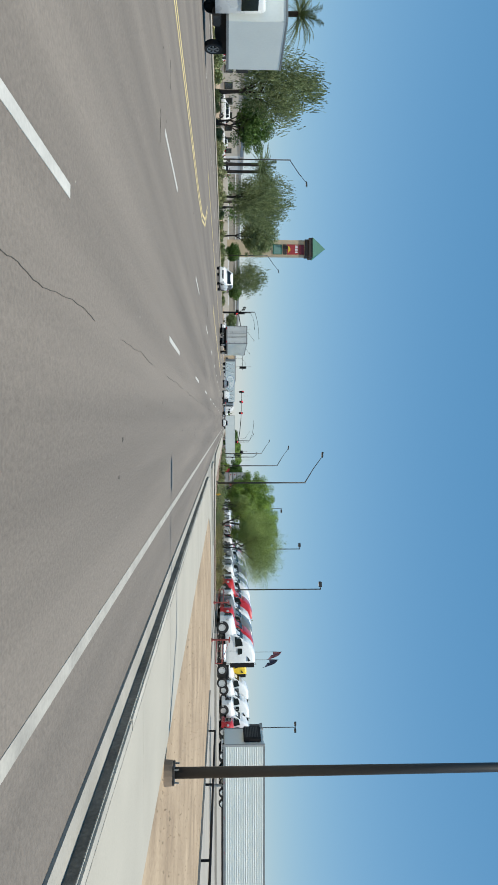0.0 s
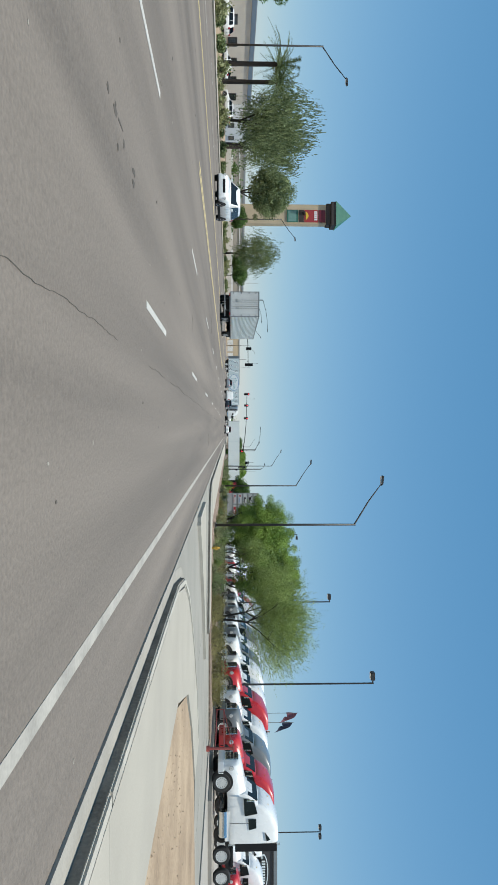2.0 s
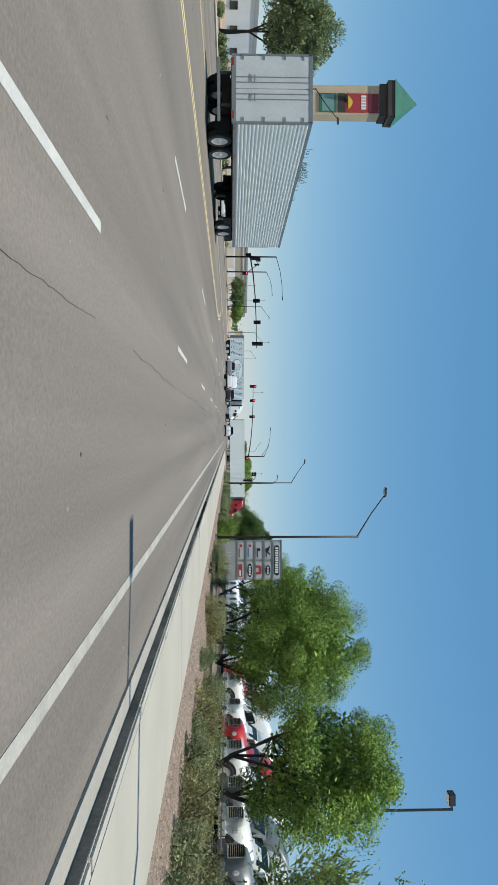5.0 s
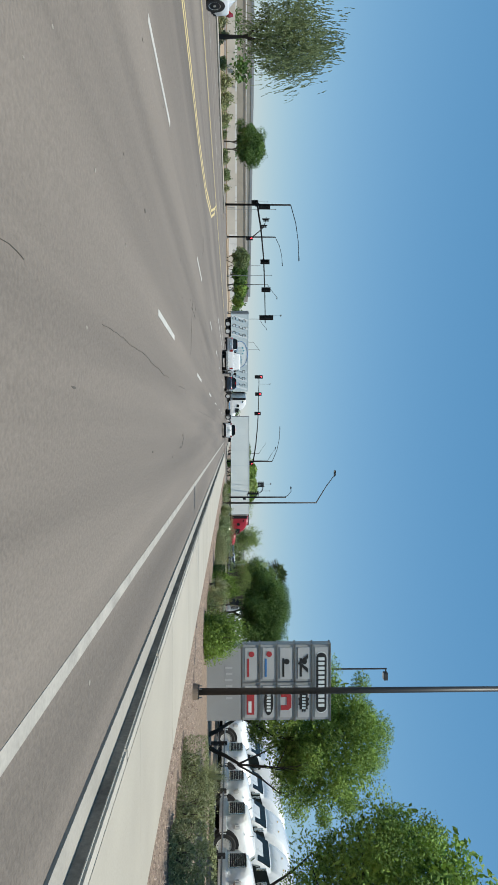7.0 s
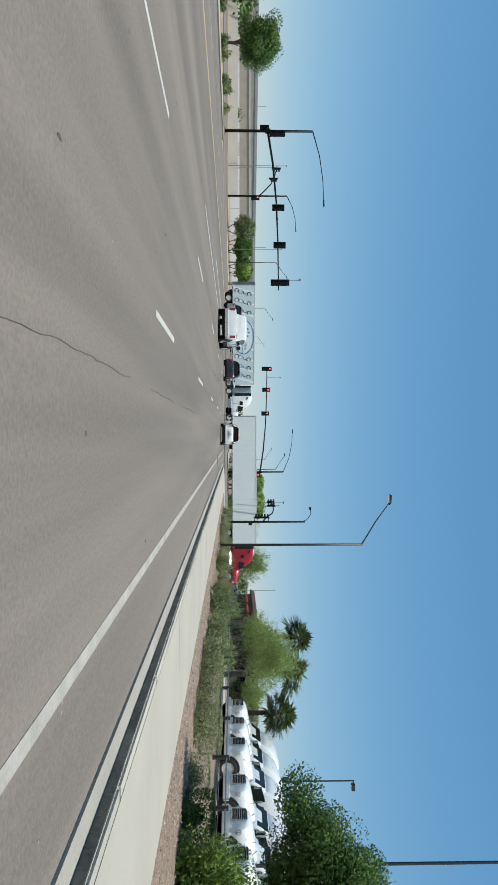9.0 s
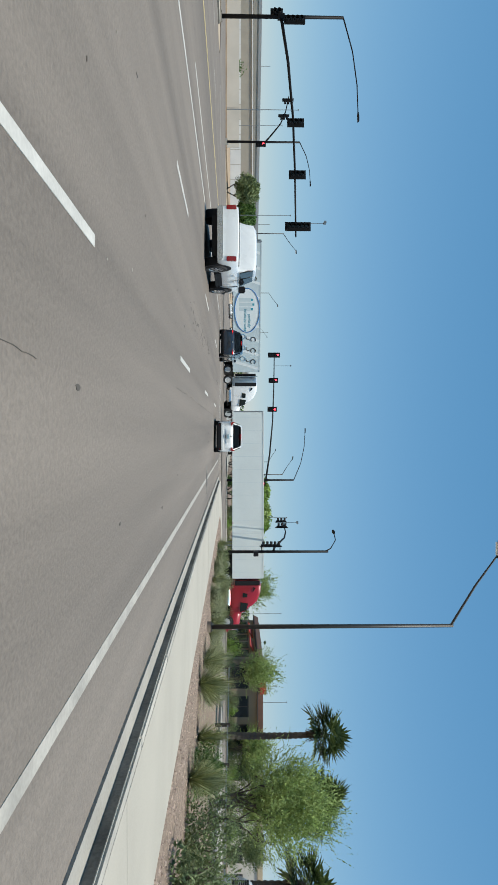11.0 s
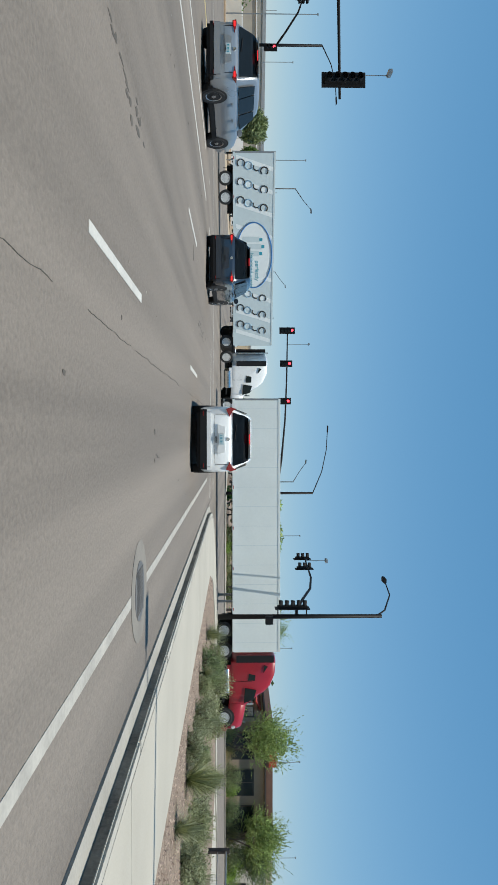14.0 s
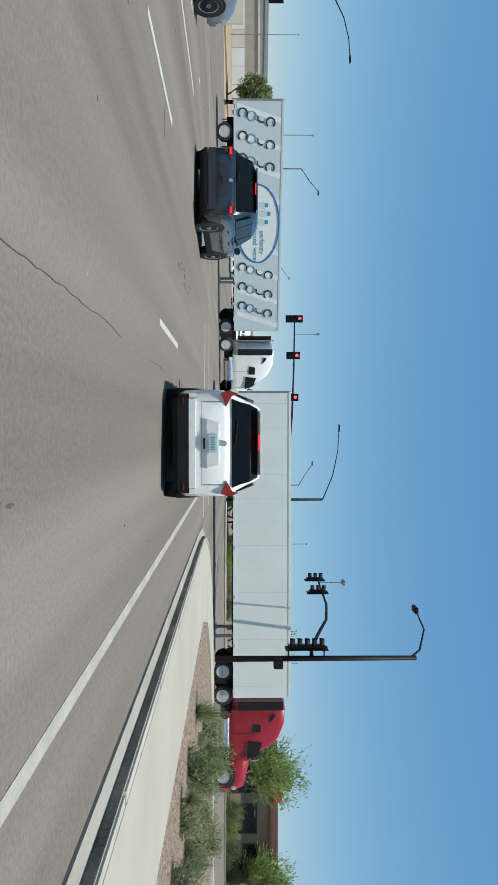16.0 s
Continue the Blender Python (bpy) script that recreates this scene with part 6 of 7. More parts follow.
for k, (x, y, q) in enumerate(((8.95, 142.9, 0.9), (8.6, 146.3, 1.0), (8.55, 147.6, 1.0), (8.45, 149.0, 1.1), (8.3, 150.3, 1.05), (9.6, 147.0, 1.2), (8.1, 113.2, 1.0), (8.3, 114.8, 1.1), (8.0, 116.3, 1.0), (9.4, 114.2, 1.3), (9.9, 106.0, 1.3), (9.0, 104.9, 1.2))):
    c = copy_thing(clipped, pose(x, y, 0.1, 0, 0, 57 * k))
    c.scale = (q, q, q * (0.9 + 0.05 * (k % 4)))
shrub("shrub", "olive green bush near palms", pose(9.8, 161.5, 0.1), 1.35, 1.5, LEAF_WILLOW, 49, 3800, 0.07, 0.4)
shrub("shrub", "dark green rounded bush among grass clumps", pose(9.9, 165.0, 0.1), 0.9, 1.1, LEAF_DARK, 54, 3200, 0.07)
pale = shrub("shrub", "pale silver-grey low shrub in gravel", pose(7.9, 177.4, 0.1), 0.75, 0.7, LEAF_GRASS, 55, 2400, 0.06, 0.35)
for k, (x, y, q) in enumerate(((8.8, 178.3, 1.1), (9.7, 177.3, 1.0), (7.5, 183.0, 0.75), (8.2, 186.2, 0.9), (9.4, 181.6, 1.1), (10.2, 185.0, 1.0), (9.3, 189.4, 0.9), (11.4, 180.0, 1.1))):
    c = copy_thing(pale, pose(x, y, 0.1, 0, 0, 47 * k))
    c.scale = (q, q, q * (0.9 + 0.06 * (k % 4)))
spoon = blades("grass_clump", "pale spiky desert spoon clump", pose(8.5, 110.9, 0.12), 760, 0.82, 51, LEAF_GRASS, 0.011, 0.05, low=-0.55, lift=0.38)
for k, (x, y, s) in enumerate(((7.55, 107.0, 1.0), (7.6, 109.0, 1.0), (9.4, 112.3, 1.0), (9.0, 117.6, 0.9), (8.0, 134.4, 0.75), (7.6, 188.2, 0.45), (8.6, 184.6, 0.5), (11.2, 188.5, 0.6))):
    c = copy_thing(spoon, pose(x, y, 0.12, 0, 0, 80 * k))
    c.scale = (s, s, s)
tall_grass = blades("grass_clump", "tall arching green-grey grass clump", pose(8.2, 167.5, 0.12), 420, 1.45, 52, LEAF_SHRUB, 0.013, 0.9)
dry_grass = blades("grass_clump", "arching straw-tinged grass clump", pose(8.7, 171.6, 0.12), 420, 1.35, 53, LEAF_GRASS, 0.012, 1.0)
for k, (x, y, s) in enumerate(((8.8, 168.5, 0.95), (9.5, 166.4, 0.9), (8.5, 170.4, 0.85), (9.9, 170.6, 0.9), (9.4, 163.6, 0.9), (8.7, 162.4, 0.8), (9.9, 160.2, 0.85), (8.9, 155.6, 0.75), (9.6, 153.2, 0.7), (10.6, 173.2, 0.8), (11.3, 167.0, 0.9), (10.8, 176.0, 0.7), (11.0, 183.5, 0.6), (12.2, 190.5, 0.8), (11.6, 162.0, 0.9))):
    c = copy_thing(tall_grass if k % 3 else dry_grass, pose(x, y, 0.12, 0, 0, 80 * k))
    c.scale = (s, s, s)

for k in range(26):
    q = srnd.uniform(0.5, 0.85)
    y = 172.5 + 0.85 * k + srnd.uniform(-0.3, 0.3)
    x = 7.9 + (k % 3) * 1.35 + srnd.uniform(-0.35, 0.35)
    if abs(y - 173.8) < 1.3:
        continue
    c = copy_thing((pale, forms[1], tall_grass, forms[0], dry_grass)[k % 5], pose(x, y, 0.1, 0, 0, 73 * k))
    c.scale = (q, q, q * 0.95)

# across the road
tree("tall drooping grey-green eucalyptus across the road", pose(-35.5, 71.8, 0.1), 13.2, 3.9, 2.6, LEAF_WILLOW, 61, 64, 170, 0.28, 0.26, weep=2.6, trunk_r=0.26, bark=BARK_DARK, group="trees across the road")
tree("rounded yellow-green tree across the road", pose(-34.8, 77.5, 0.1), 6.8, 3.4, 1.6, LEAF_DARK, 62, 34, 190, 0.2, 0.45, trunk_r=0.15, bark=BARK_DARK, group="trees across the road", stems=2)
tree("drooping willow-like tree across the road", pose(-36.5, 107.5, 0.1), 12.6, 4.2, 2.2, LEAF_WILLOW, 63, 66, 170, 0.28, 0.26, weep=3.2, trunk_r=0.24, bark=BARK_DARK, group="trees across the road")
tree("drooping olive tree across the road", pose(-38.0, 117.5, 0.1), 13.6, 4.0, 2.4, LEAF_WILLOW, 64, 64, 160, 0.28, 0.26, weep=2.6, trunk_r=0.24, bark=BARK_DARK, group="trees across the road")
tree("olive-green rounded tree across the road", pose(-38.3, 136.2, 0.1), 12.8, 5.0, 2.8, LEAF_WILLOW, 65, 80, 150, 0.22, 0.4, trunk_r=0.22, bark=BARK_DARK, group="trees across the road", spread=0.17)
tree("olive-green tree with feathery edge across the road", pose(-34.8, 160, 0.1), 11.2, 4.3, 2.2, LEAF_WILLOW, 66, 80, 170, 0.22, 0.32, weep=1.5, spread=0.24, trunk_r=0.2, bark=BARK_DARK, group="trees across the road")
tree("small green tree near the crossing", pose(-41.5, 196.5, 0.1), 6.0, 2.7, 1.2, LEAF_DARK, 67, 24, 190, 0.2, 0.45, spread=0.33, trunk_r=0.12, group="trees across the road")
tree("small green tree beside a white wall", pose(-37.2, 189, 0.1), 6.2, 2.5, 1.2, LEAF_DARK, 68, 24, 190, 0.2, 0.45, spread=0.33, trunk_r=0.12, group="trees across the road")
tree("small dark tree beside the tall sign tower", pose(-37.5, 146.5, 0.1), 4.6, 2.4, 1.0, LEAF_DARK, 69, 24, 190, 0.2, 0.45, spread=0.33, trunk_r=0.1, group="trees across the road")
date_palm(pose(-38.2, 98.5, 0.1), 6.2, 71)
date_palm(pose(-39.2, 104.0, 0.1), 6.6, 72)
date_palm(pose(-44, 132.5, 0.1), 7.2, 73)
date_palm(pose(-38.5, 63, 0.1), 8.0, 74)
hedge = [shrub("shrub", "dark clipped shrub along the far walk", pose(-34.6, 80, 0.1), 1.0, 1.0, LEAF_WILLOW, 75, 500, 0.2, group="far shrubs"),
         shrub("shrub", "dry olive shrub along the far walk", pose(-34.8, 84, 0.1), 1.2, 1.3, LEAF_SHRUB, 76, 500, 0.2, group="far shrubs")]
y = 50
while y < 196:
    y += srnd.uniform(1.8, 4.2)
    c = copy_thing(srnd.choice(hedge), pose(-34.6 - srnd.uniform(0, 1.2), y, 0.1, 0, 0, srnd.uniform(0, 360)))
    s = srnd.uniform(0.6, 1.15)
    c.scale = (s, s, s)

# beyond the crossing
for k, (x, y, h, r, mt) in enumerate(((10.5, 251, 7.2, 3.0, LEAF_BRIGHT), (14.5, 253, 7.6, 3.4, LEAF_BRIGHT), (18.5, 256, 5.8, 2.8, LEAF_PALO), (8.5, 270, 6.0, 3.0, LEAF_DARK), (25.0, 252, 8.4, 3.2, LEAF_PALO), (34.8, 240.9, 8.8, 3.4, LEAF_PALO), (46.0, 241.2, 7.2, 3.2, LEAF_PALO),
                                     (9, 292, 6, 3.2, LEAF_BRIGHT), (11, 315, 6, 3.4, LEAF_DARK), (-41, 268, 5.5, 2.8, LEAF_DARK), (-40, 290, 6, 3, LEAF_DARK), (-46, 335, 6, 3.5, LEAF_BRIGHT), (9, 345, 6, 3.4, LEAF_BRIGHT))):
    tree("feathery green roadside tree beyond the crossing", pose(x, y, 0.1), h, r, 1.0, mt, 80 + k, 50, 130 if mt is LEAF_PALO else 60, 0.2 if mt is LEAF_PALO else 0.3, 0.5, stems=2, trunk_r=0.1, group="trees beyond the crossing", feather=0.9 if mt is LEAF_PALO else 0.0)
for k in range(16):
    c = copy_thing(forms[k % 5], pose(7.5 + srnd.uniform(0, 12), 242 + srnd.uniform(0, 7), 0.1, 0, 0, 40 * k))
    s = srnd.uniform(0.7, 1.3)
    c.scale = (s, s, s)

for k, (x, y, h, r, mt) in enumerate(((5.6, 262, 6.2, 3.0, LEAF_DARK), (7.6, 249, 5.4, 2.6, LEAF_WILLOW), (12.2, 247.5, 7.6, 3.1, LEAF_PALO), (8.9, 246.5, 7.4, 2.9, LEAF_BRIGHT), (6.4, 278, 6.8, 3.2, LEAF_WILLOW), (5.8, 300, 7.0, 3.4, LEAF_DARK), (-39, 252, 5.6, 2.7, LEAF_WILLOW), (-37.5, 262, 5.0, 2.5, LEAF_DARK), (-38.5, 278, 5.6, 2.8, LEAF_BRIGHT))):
    tree("leafy roadside tree beyond the crossing", pose(x, y, 0.1), h, r, 0.9, mt, 120 + k, 50, 60, 0.3, 0.5, stems=2, trunk_r=0.1, group="trees beyond the crossing", spread=0.26)

# loose gravel
rs = np.random.RandomState(5)
oct_v = np.array([(1, 0, 0), (0, 1, 0), (-1, 0, 0), (0, -1, 0), (0, 0, 1), (0, 0, -0.4)])
oct_f = np.array([(0, 1, 4), (1, 2, 4), (2, 3, 4), (3, 0, 4), (1, 0, 5), (2, 1, 5), (3, 2, 5), (0, 3, 5)])


def scatter(name, n, x0, x1, y0, y1, lo, hi, mat, label, z, power=1.0):
    p = np.stack([x0 + (x1 - x0) * rs.rand(n) ** power, rs.uniform(y0, y1, n), np.full(n, z)], 1)
    sz = lo + (hi - lo) * rs.rand(n) ** 3
    a = rs.uniform(0, math.tau, n)
    loc = oct_v[None] * (sz[:, None] * rs.uniform(0.6, 1.2, (n, 3)))[:, None, :]
    rot = np.stack([loc[..., 0] * np.cos(a)[:, None] - loc[..., 1] * np.sin(a)[:, None], loc[..., 0] * np.sin(a)[:, None] + loc[..., 1] * np.cos(a)[:, None], loc[..., 2]], -1)
    v = (rot + p[:, None]).reshape(-1, 3)
    f = (oct_f[None] + 6 * np.arange(n)[:, None, None]).reshape(-1, 3)
    me = bpy.data.meshes.new(name)
    me.from_pydata(v.tolist(), [], f.tolist())
    me.materials.append(mat)
    return tagged(new(name, me), label, "gravel", "", "stuff")


scatter("loose_gravel", 24000, 6.35, 9.4, 74.5, 200, 0.012, 0.042, STONE, "loose reddish gravel stones on the verge", 0.12, 1.3)
scatter("loose_pebbles", 5000, 6.35, 18.5, -5, 46, 0.01, 0.038, material("pebble", (0.33, 0.25, 0.17), 0.9, vary=0.3, scale=9, per_island=1.0), "small pebbles scattered on bare dirt", 0.11)

# ---- the truck dealer's yard ----
def parked(x, y, turn=90.0, size=1.06):
    m = pose(x, y, 0.30, 0, 0, turn)
    return m @ Matrix.Diagonal((size, size, size, 1.0))


yard_white = tractor(parked(28.3, 69.8), WHITE_PAINT, "white sleeper tractor parked nose to the road", "parked tractors")
yard_red = tractor(parked(28.4, 73.4), RED_PAINT, "bright red sleeper tractor parked in a row", "parked tractors")
yard_grey = tractor(parked(28.2, 77.0), GREY_PAINT, "grey sleeper tractor parked in a row", "parked tractors")
yard_striped = tractor(parked(28.3, 80.6), WHITE_PAINT, "white sleeper tractor with a red roof stripe parked in a row", "parked tractors", RED_PAINT)
y = 84.2
for k, model in enumerate([yard_red, yard_white, yard_white, yard_grey, yard_white, yard_grey, yard_white, yard_grey, yard_white, yard_red, yard_striped, yard_white, yard_red, yard_white, yard_white, yard_white, yard_white, yard_white, yard_white, yard_white, yard_white, yard_white, yard_white, yard_white, yard_white, yard_white]):
    copy_thing(model, parked(28.2 + 0.25 * math.sin(k * 2.1), y, 90 + 1.5 * math.sin(k)))
    y += 3.62
for x, yy, model in ((50.2, 85.0, yard_white), (48.6, 88.2, yard_red), (47.0, 91.2, yard_white), (45.4, 94.2, yard_white), (44.0, 97.2, yard_white)):
    copy_thing(model, parked(x, yy))
yard_yellow = tractor(parked(41.0, 99.5), YELLOW_PAINT, "yellow tractor parked in the back row", "parked tractors")
ribbed = trailer(pose(39.6, 48.4, 0.02, 0, 0, 90), 16.1, label="white ribbed refrigerated trailer parked across the yard", ribs=21, doors=TRAILER_GREY)
unit = part("cooling_unit", B((-0.95, 0.95, 16.15, 16.5, 2.55, 3.82), bevel=0.05), BLACK_PLASTIC, ribbed, "black cooling unit on the nose")
part("unit_grille", B(*[(-0.8, 0.8, 16.5, 16.52, 2.7 + 0.12 * k, 2.76 + 0.12 * k) for k in range(8)]), DARK_STEEL, unit)
for s in (-1, 1):
    part("nose_post", B((min(s * 1.2, s * 1.33), max(s * 1.2, s * 1.33), 16.02, 16.2, 1.05, 4.09), bevel=0.02), GREY_PANEL, ribbed)


def pipe_gate(m, width, label):
    """A red pipe gate: a stout post with a cap, a long rail, a brace, and uprights."""
    t = thing("pipe_gate", label, "gate", m, "pipe gates")
    part("post", T([(0, 0, -0.1), (0, 0, 1.5)], 0.075, 12), RED_STEEL, t)
    part("post_cap", B((-0.22, 0.22, -0.09, 0.09, 1.44, 1.54), bevel=0.02), RED_STEEL, t)
    part("footing", T([(0, 0, -0.1), (0, 0, 0.12)], 0.16, 12), RED_STEEL, t)
    part("top_rail", T([(0, 0, 0.95), (0, width, 0.9)], 0.035, 8), RED_STEEL, t)
    part("low_rail", T([(0, 0, 0.45), (0, width, 0.45)], 0.03, 8), RED_STEEL, t)
    part("brace", T([(0, 0, 1.45), (0, width * 0.95, 0.92)], 0.022, 8), RED_STEEL, t)
    part("end_upright", T([(0, width, 0.4), (0, width, 0.95)], 0.035, 8), RED_STEEL, t)
    part("mid_upright", T([(0, width * 0.5, 0.42), (0, width * 0.5, 0.93)], 0.025, 8), RED_STEEL, t)
    return t


gate = pipe_gate(pose(18.2, 66.0, 0.07), 5.2, "red steel pipe gate swung open beside the driveway")
copy_thing(gate, pose(17.5, 52.5, 0.07, 0, 0, 180))


def pipe_fence(x, y0, y1, step=4.8):
    t = thing("rail_fence", "low dark pipe rail fence along the yard", "fence", pose(x, y0, 0.07))
    n = int((y1 - y0) / step)
    for k in range(n + 1):
        part("post", B((-0.09, 0.09, k * step - 0.09, k * step + 0.09, -0.1, 0.95), bevel=0.02), BROWN_TRIM, t)
        if k < n:
            part("rail", T([(0, k * step, 0.8), (0, (k + 1) * step, 0.8)], 0.04, 8), STEEL, t)
            part("cable", T([(0, k * step, 0.45), (0, (k + 1) * step, 0.45)], 0.014, 6), STEEL, t)
    return t


pipe_fence(17.4, 74.5, 196)
kerbstop = setting("yard_kerb", B((18.9, 19.2, -120, 46, -0.05, 0.2)), KERB, "low concrete kerb along the yard edge", "kerb")
barrier_arm = thing("barrier_arm", "low black pipe barrier along bare dirt", "barrier", pose(19.0, 26, 0.1))
part("rail", T([(0, -22, 0.5), (0, 14, 0.5)], 0.06, 8), BLACK_METAL, barrier_arm)
for k in range(7):
    part("post", T([(0, -22 + k * 6, -0.1), (0, -22 + k * 6, 0.5)], 0.06, 8), BLACK_METAL, barrier_arm)

HYDRANT = material("weathered_yellow_paint", (0.55, 0.33, 0.04), 0.55, vary=0.25, scale=6, fine=40)
hydrant = thing("fire_hydrant", "yellow fire hydrant among shrubs", "fire hydrant", pose(7.95, 72.6, 0.1) @ Matrix.Diagonal((0.68, 0.68, 0.72, 1.0)))
part("barrel", T([(0, 0, -0.05), (0, 0, 0.05), (0, 0, 0.06), (0, 0, 0.55), (0, 0, 0.56), (0, 0, 0.6)], [0.16, 0.16, 0.12, 0.12, 0.16, 0.16], 14), HYDRANT, hydrant)
part("bonnet", T([(0, 0, 0.6), (0, 0, 0.68), (0, 0, 0.75), (0, 0, 0.82)], [0.14, 0.12, 0.07, 0.03], 14), HYDRANT, hydrant)
part("side_outlet", T([(-0.22, 0, 0.42), (0.22, 0, 0.42)], 0.06, 10), HYDRANT, hydrant)
part("front_outlet", T([(0, -0.24, 0.38), (0, 0, 0.38)], 0.08, 10), HYDRANT, hydrant)

# the dealer's monument sign
dealer = thing("dealer_sign", "grey panelled truck dealer sign with framed boards", "sign", pose(11.75, 131.2, 0.1))
part("plinth", B((-1.75, 1.75, -0.28, 0.28, -0.1, 1.62), bevel=0.03), GREY_PANEL, dealer, "plain grey plinth with faint raised letters")
for k in range(6):
    part("relief_bar", B((-0.75 + 0.28 * k, -0.66 + 0.28 * k, -0.29, -0.28, 0.85 + 0.06 * (k % 2), 1.2)), GREY_PANEL_LIGHT, dealer)
part("cabinet", B((-1.75, 1.75, -0.24, 0.24, 1.62, 5.72), bevel=0.02), GREY_PANEL, dealer)
for k in range(6):
    z = 1.66 + 0.81 * k
    part("divider", B((-1.79, 1.79, -0.29, 0.29, z - 0.035, z + 0.035), bevel=0.01), STEEL, dealer)
part("mid_divider", B((-0.03, 0.03, -0.28, -0.2, 1.66, 4.9)), STEEL, dealer)
for k in range(5):
    z = 1.66 + 0.81 * k
    if k < 4:
        for s in (-1, 1):
            x0, x1 = (-1.62, -0.15) if s < 0 else (0.15, 1.62)
            bd = part("board", B((x0, x1, -0.27, -0.235, z + 0.12, z + 0.66), bevel=0.006), GREY_PANEL_LIGHT, dealer)
            c = (x0 + x1) / 2
            if s < 0:
                col = (SIGN_RED, SIGN_BLUE, SIGN_BLACK, SIGN_BLACK)[k]
                part("logo", T([(x0 + 0.3 + 0.35 * (k > 1), -0.285, z + 0.42), (x0 + 0.3 + 0.35 * (k > 1), -0.268, z + 0.42)], 0.13, 16), (SIGN_RED, SIGN_RED, SIGN_BLACK, SIGN_BLACK)[k], bd, "printed badge")
                part("name_bar", B((x0 + 0.5, x1 - 0.12, -0.28, -0.268, z + 0.22, z + 0.31)), col, bd)
                if k == 3:
                    part("logo_wings", prism([(x0 + 0.3, z + 0.6), (x0 + 0.5, z + 0.6), (c, z + 0.3), (x1 - 0.5, z + 0.6), (x1 - 0.3, z + 0.6), (c, z + 0.12)], -0.288, -0.268, "y"), SIGN_BLACK, bd)
            else:
                if k == 0:
                    part("logo", B((x0 + 0.2, x1 - 0.15, -0.285, -0.268, z + 0.2, z + 0.55)), SIGN_RED, bd)
                    part("logo_patch", B((x0 + 0.7, x1 - 0.25, -0.29, -0.284, z + 0.28, z + 0.42)), SIGN_WHITE, bd)
                elif k == 1:
                    part("logo", prism([(c + 0.62 * math.cos(a), z + 0.4 + 0.22 * math.sin(a)) for a in [q * math.tau / 20 for q in range(20)]], -0.285, -0.268, "y"), SIGN_BLACK, bd)
                    for q in range(6):
                        part("logo_bar", B((c - 0.4 + 0.15 * q, c - 0.3 + 0.15 * q, -0.292, -0.284, z + 0.31, z + 0.49)), SIGN_WHITE, bd)
                elif k == 2:
                    part("logo", prism([(x0 + 0.3, z + 0.15), (x0 + 0.3, z + 0.5), (x0 + 0.45, z + 0.64), (x0 + 1.0, z + 0.64), (x0 + 1.12, z + 0.5), (x0 + 1.12, z + 0.15), (x0 + 0.9, z + 0.15), (x0 + 0.9, z + 0.42), (x0 + 0.52, z + 0.42), (x0 + 0.52, z + 0.15)], -0.285, -0.268, "y"), SIGN_RED, bd)
                else:
                    part("logo", prism([(c + (0.52 if q % 2 else 0.42) * math.cos(q * math.tau / 24), z + 0.4 + (0.26 if q % 2 else 0.2) * math.sin(q * math.tau / 24)) for q in range(24)], -0.285, -0.268, "y"), SIGN_BLACK, bd)
                    for q in range(5):
                        part("logo_bar", B((c - 0.3 + 0.14 * q, c - 0.21 + 0.14 * q, -0.292, -0.284, z + 0.32, z + 0.48)), SIGN_GREY, bd)
    else:
        bd = part("board", B((-1.62, 1.62, -0.27, -0.235, z + 0.1, z + 0.7), bevel=0.006), GREY_PANEL_LIGHT, dealer)
        for nm, q, yy, mt in (("logo_outline", 1.0, 0.0, SIGN_WHITE), ("logo", 0.93, 0.006, SIGN_BLACK)):
            r = 0.26 * q
            w = 1.42 - (0.26 - r)
            pts = [(w - 0.26 + r * math.cos(a), z + 0.4 + r * math.sin(a)) for a in [radians(-90 + 20 * j) for j in range(10)]] + [(-w + 0.26 + r * math.cos(a), z + 0.4 + r * math.sin(a)) for a in [radians(90 + 20 * j) for j in range(10)]]
            part(nm, prism(pts, -0.28 - yy, -0.268 - yy, "y"), mt, bd)
        for j in range(11):
            part("logo_bar", B((-1.16 + 0.215 * j, -1.02 + 0.215 * j, -0.298, -0.285, z + 0.26, z + 0.54)), SIGN_WHITE, bd)

# the service area's tower across the road
tower = thing("sign_tower", "tan stucco sign tower with a green pyramid roof", "tower", pose(-40.4, 154.0, 0.05))
part("shaft", B((-1.8, 1.8, -0.9, 0.9, -0.1, 19.5), bevel=0.05), STUCCO, tower)
part("plinth", B((-1.95, 1.95, -1.05, 1.05, -0.1, 1.4), bevel=0.05), STUCCO_PALE, tower)
part("collar", B((-1.95, 1.95, -1.1, 1.1, 19.4, 20.3), bevel=0.06), BROWN_TRIM, tower)
part("eave", B((-2.2, 2.2, -1.5, 1.5, 20.3, 21.2), bevel=0.06), BROWN_TRIM, tower)
rf = bmesh.new()
apex = rf.verts.new((0, 0, 24.3))
cs = [rf.verts.new(p) for p in ((-2.3, -1.6, 21.2), (2.3, -1.6, 21.2), (2.3, 1.6, 21.2), (-2.3, 1.6, 21.2))]
for k in range(4):
    rf.faces.new((cs[k], cs[(k + 1) % 4], apex))
rf.faces.new(cs[::-1])
roof = part("roof", rf, GREEN_ROOF, tower)
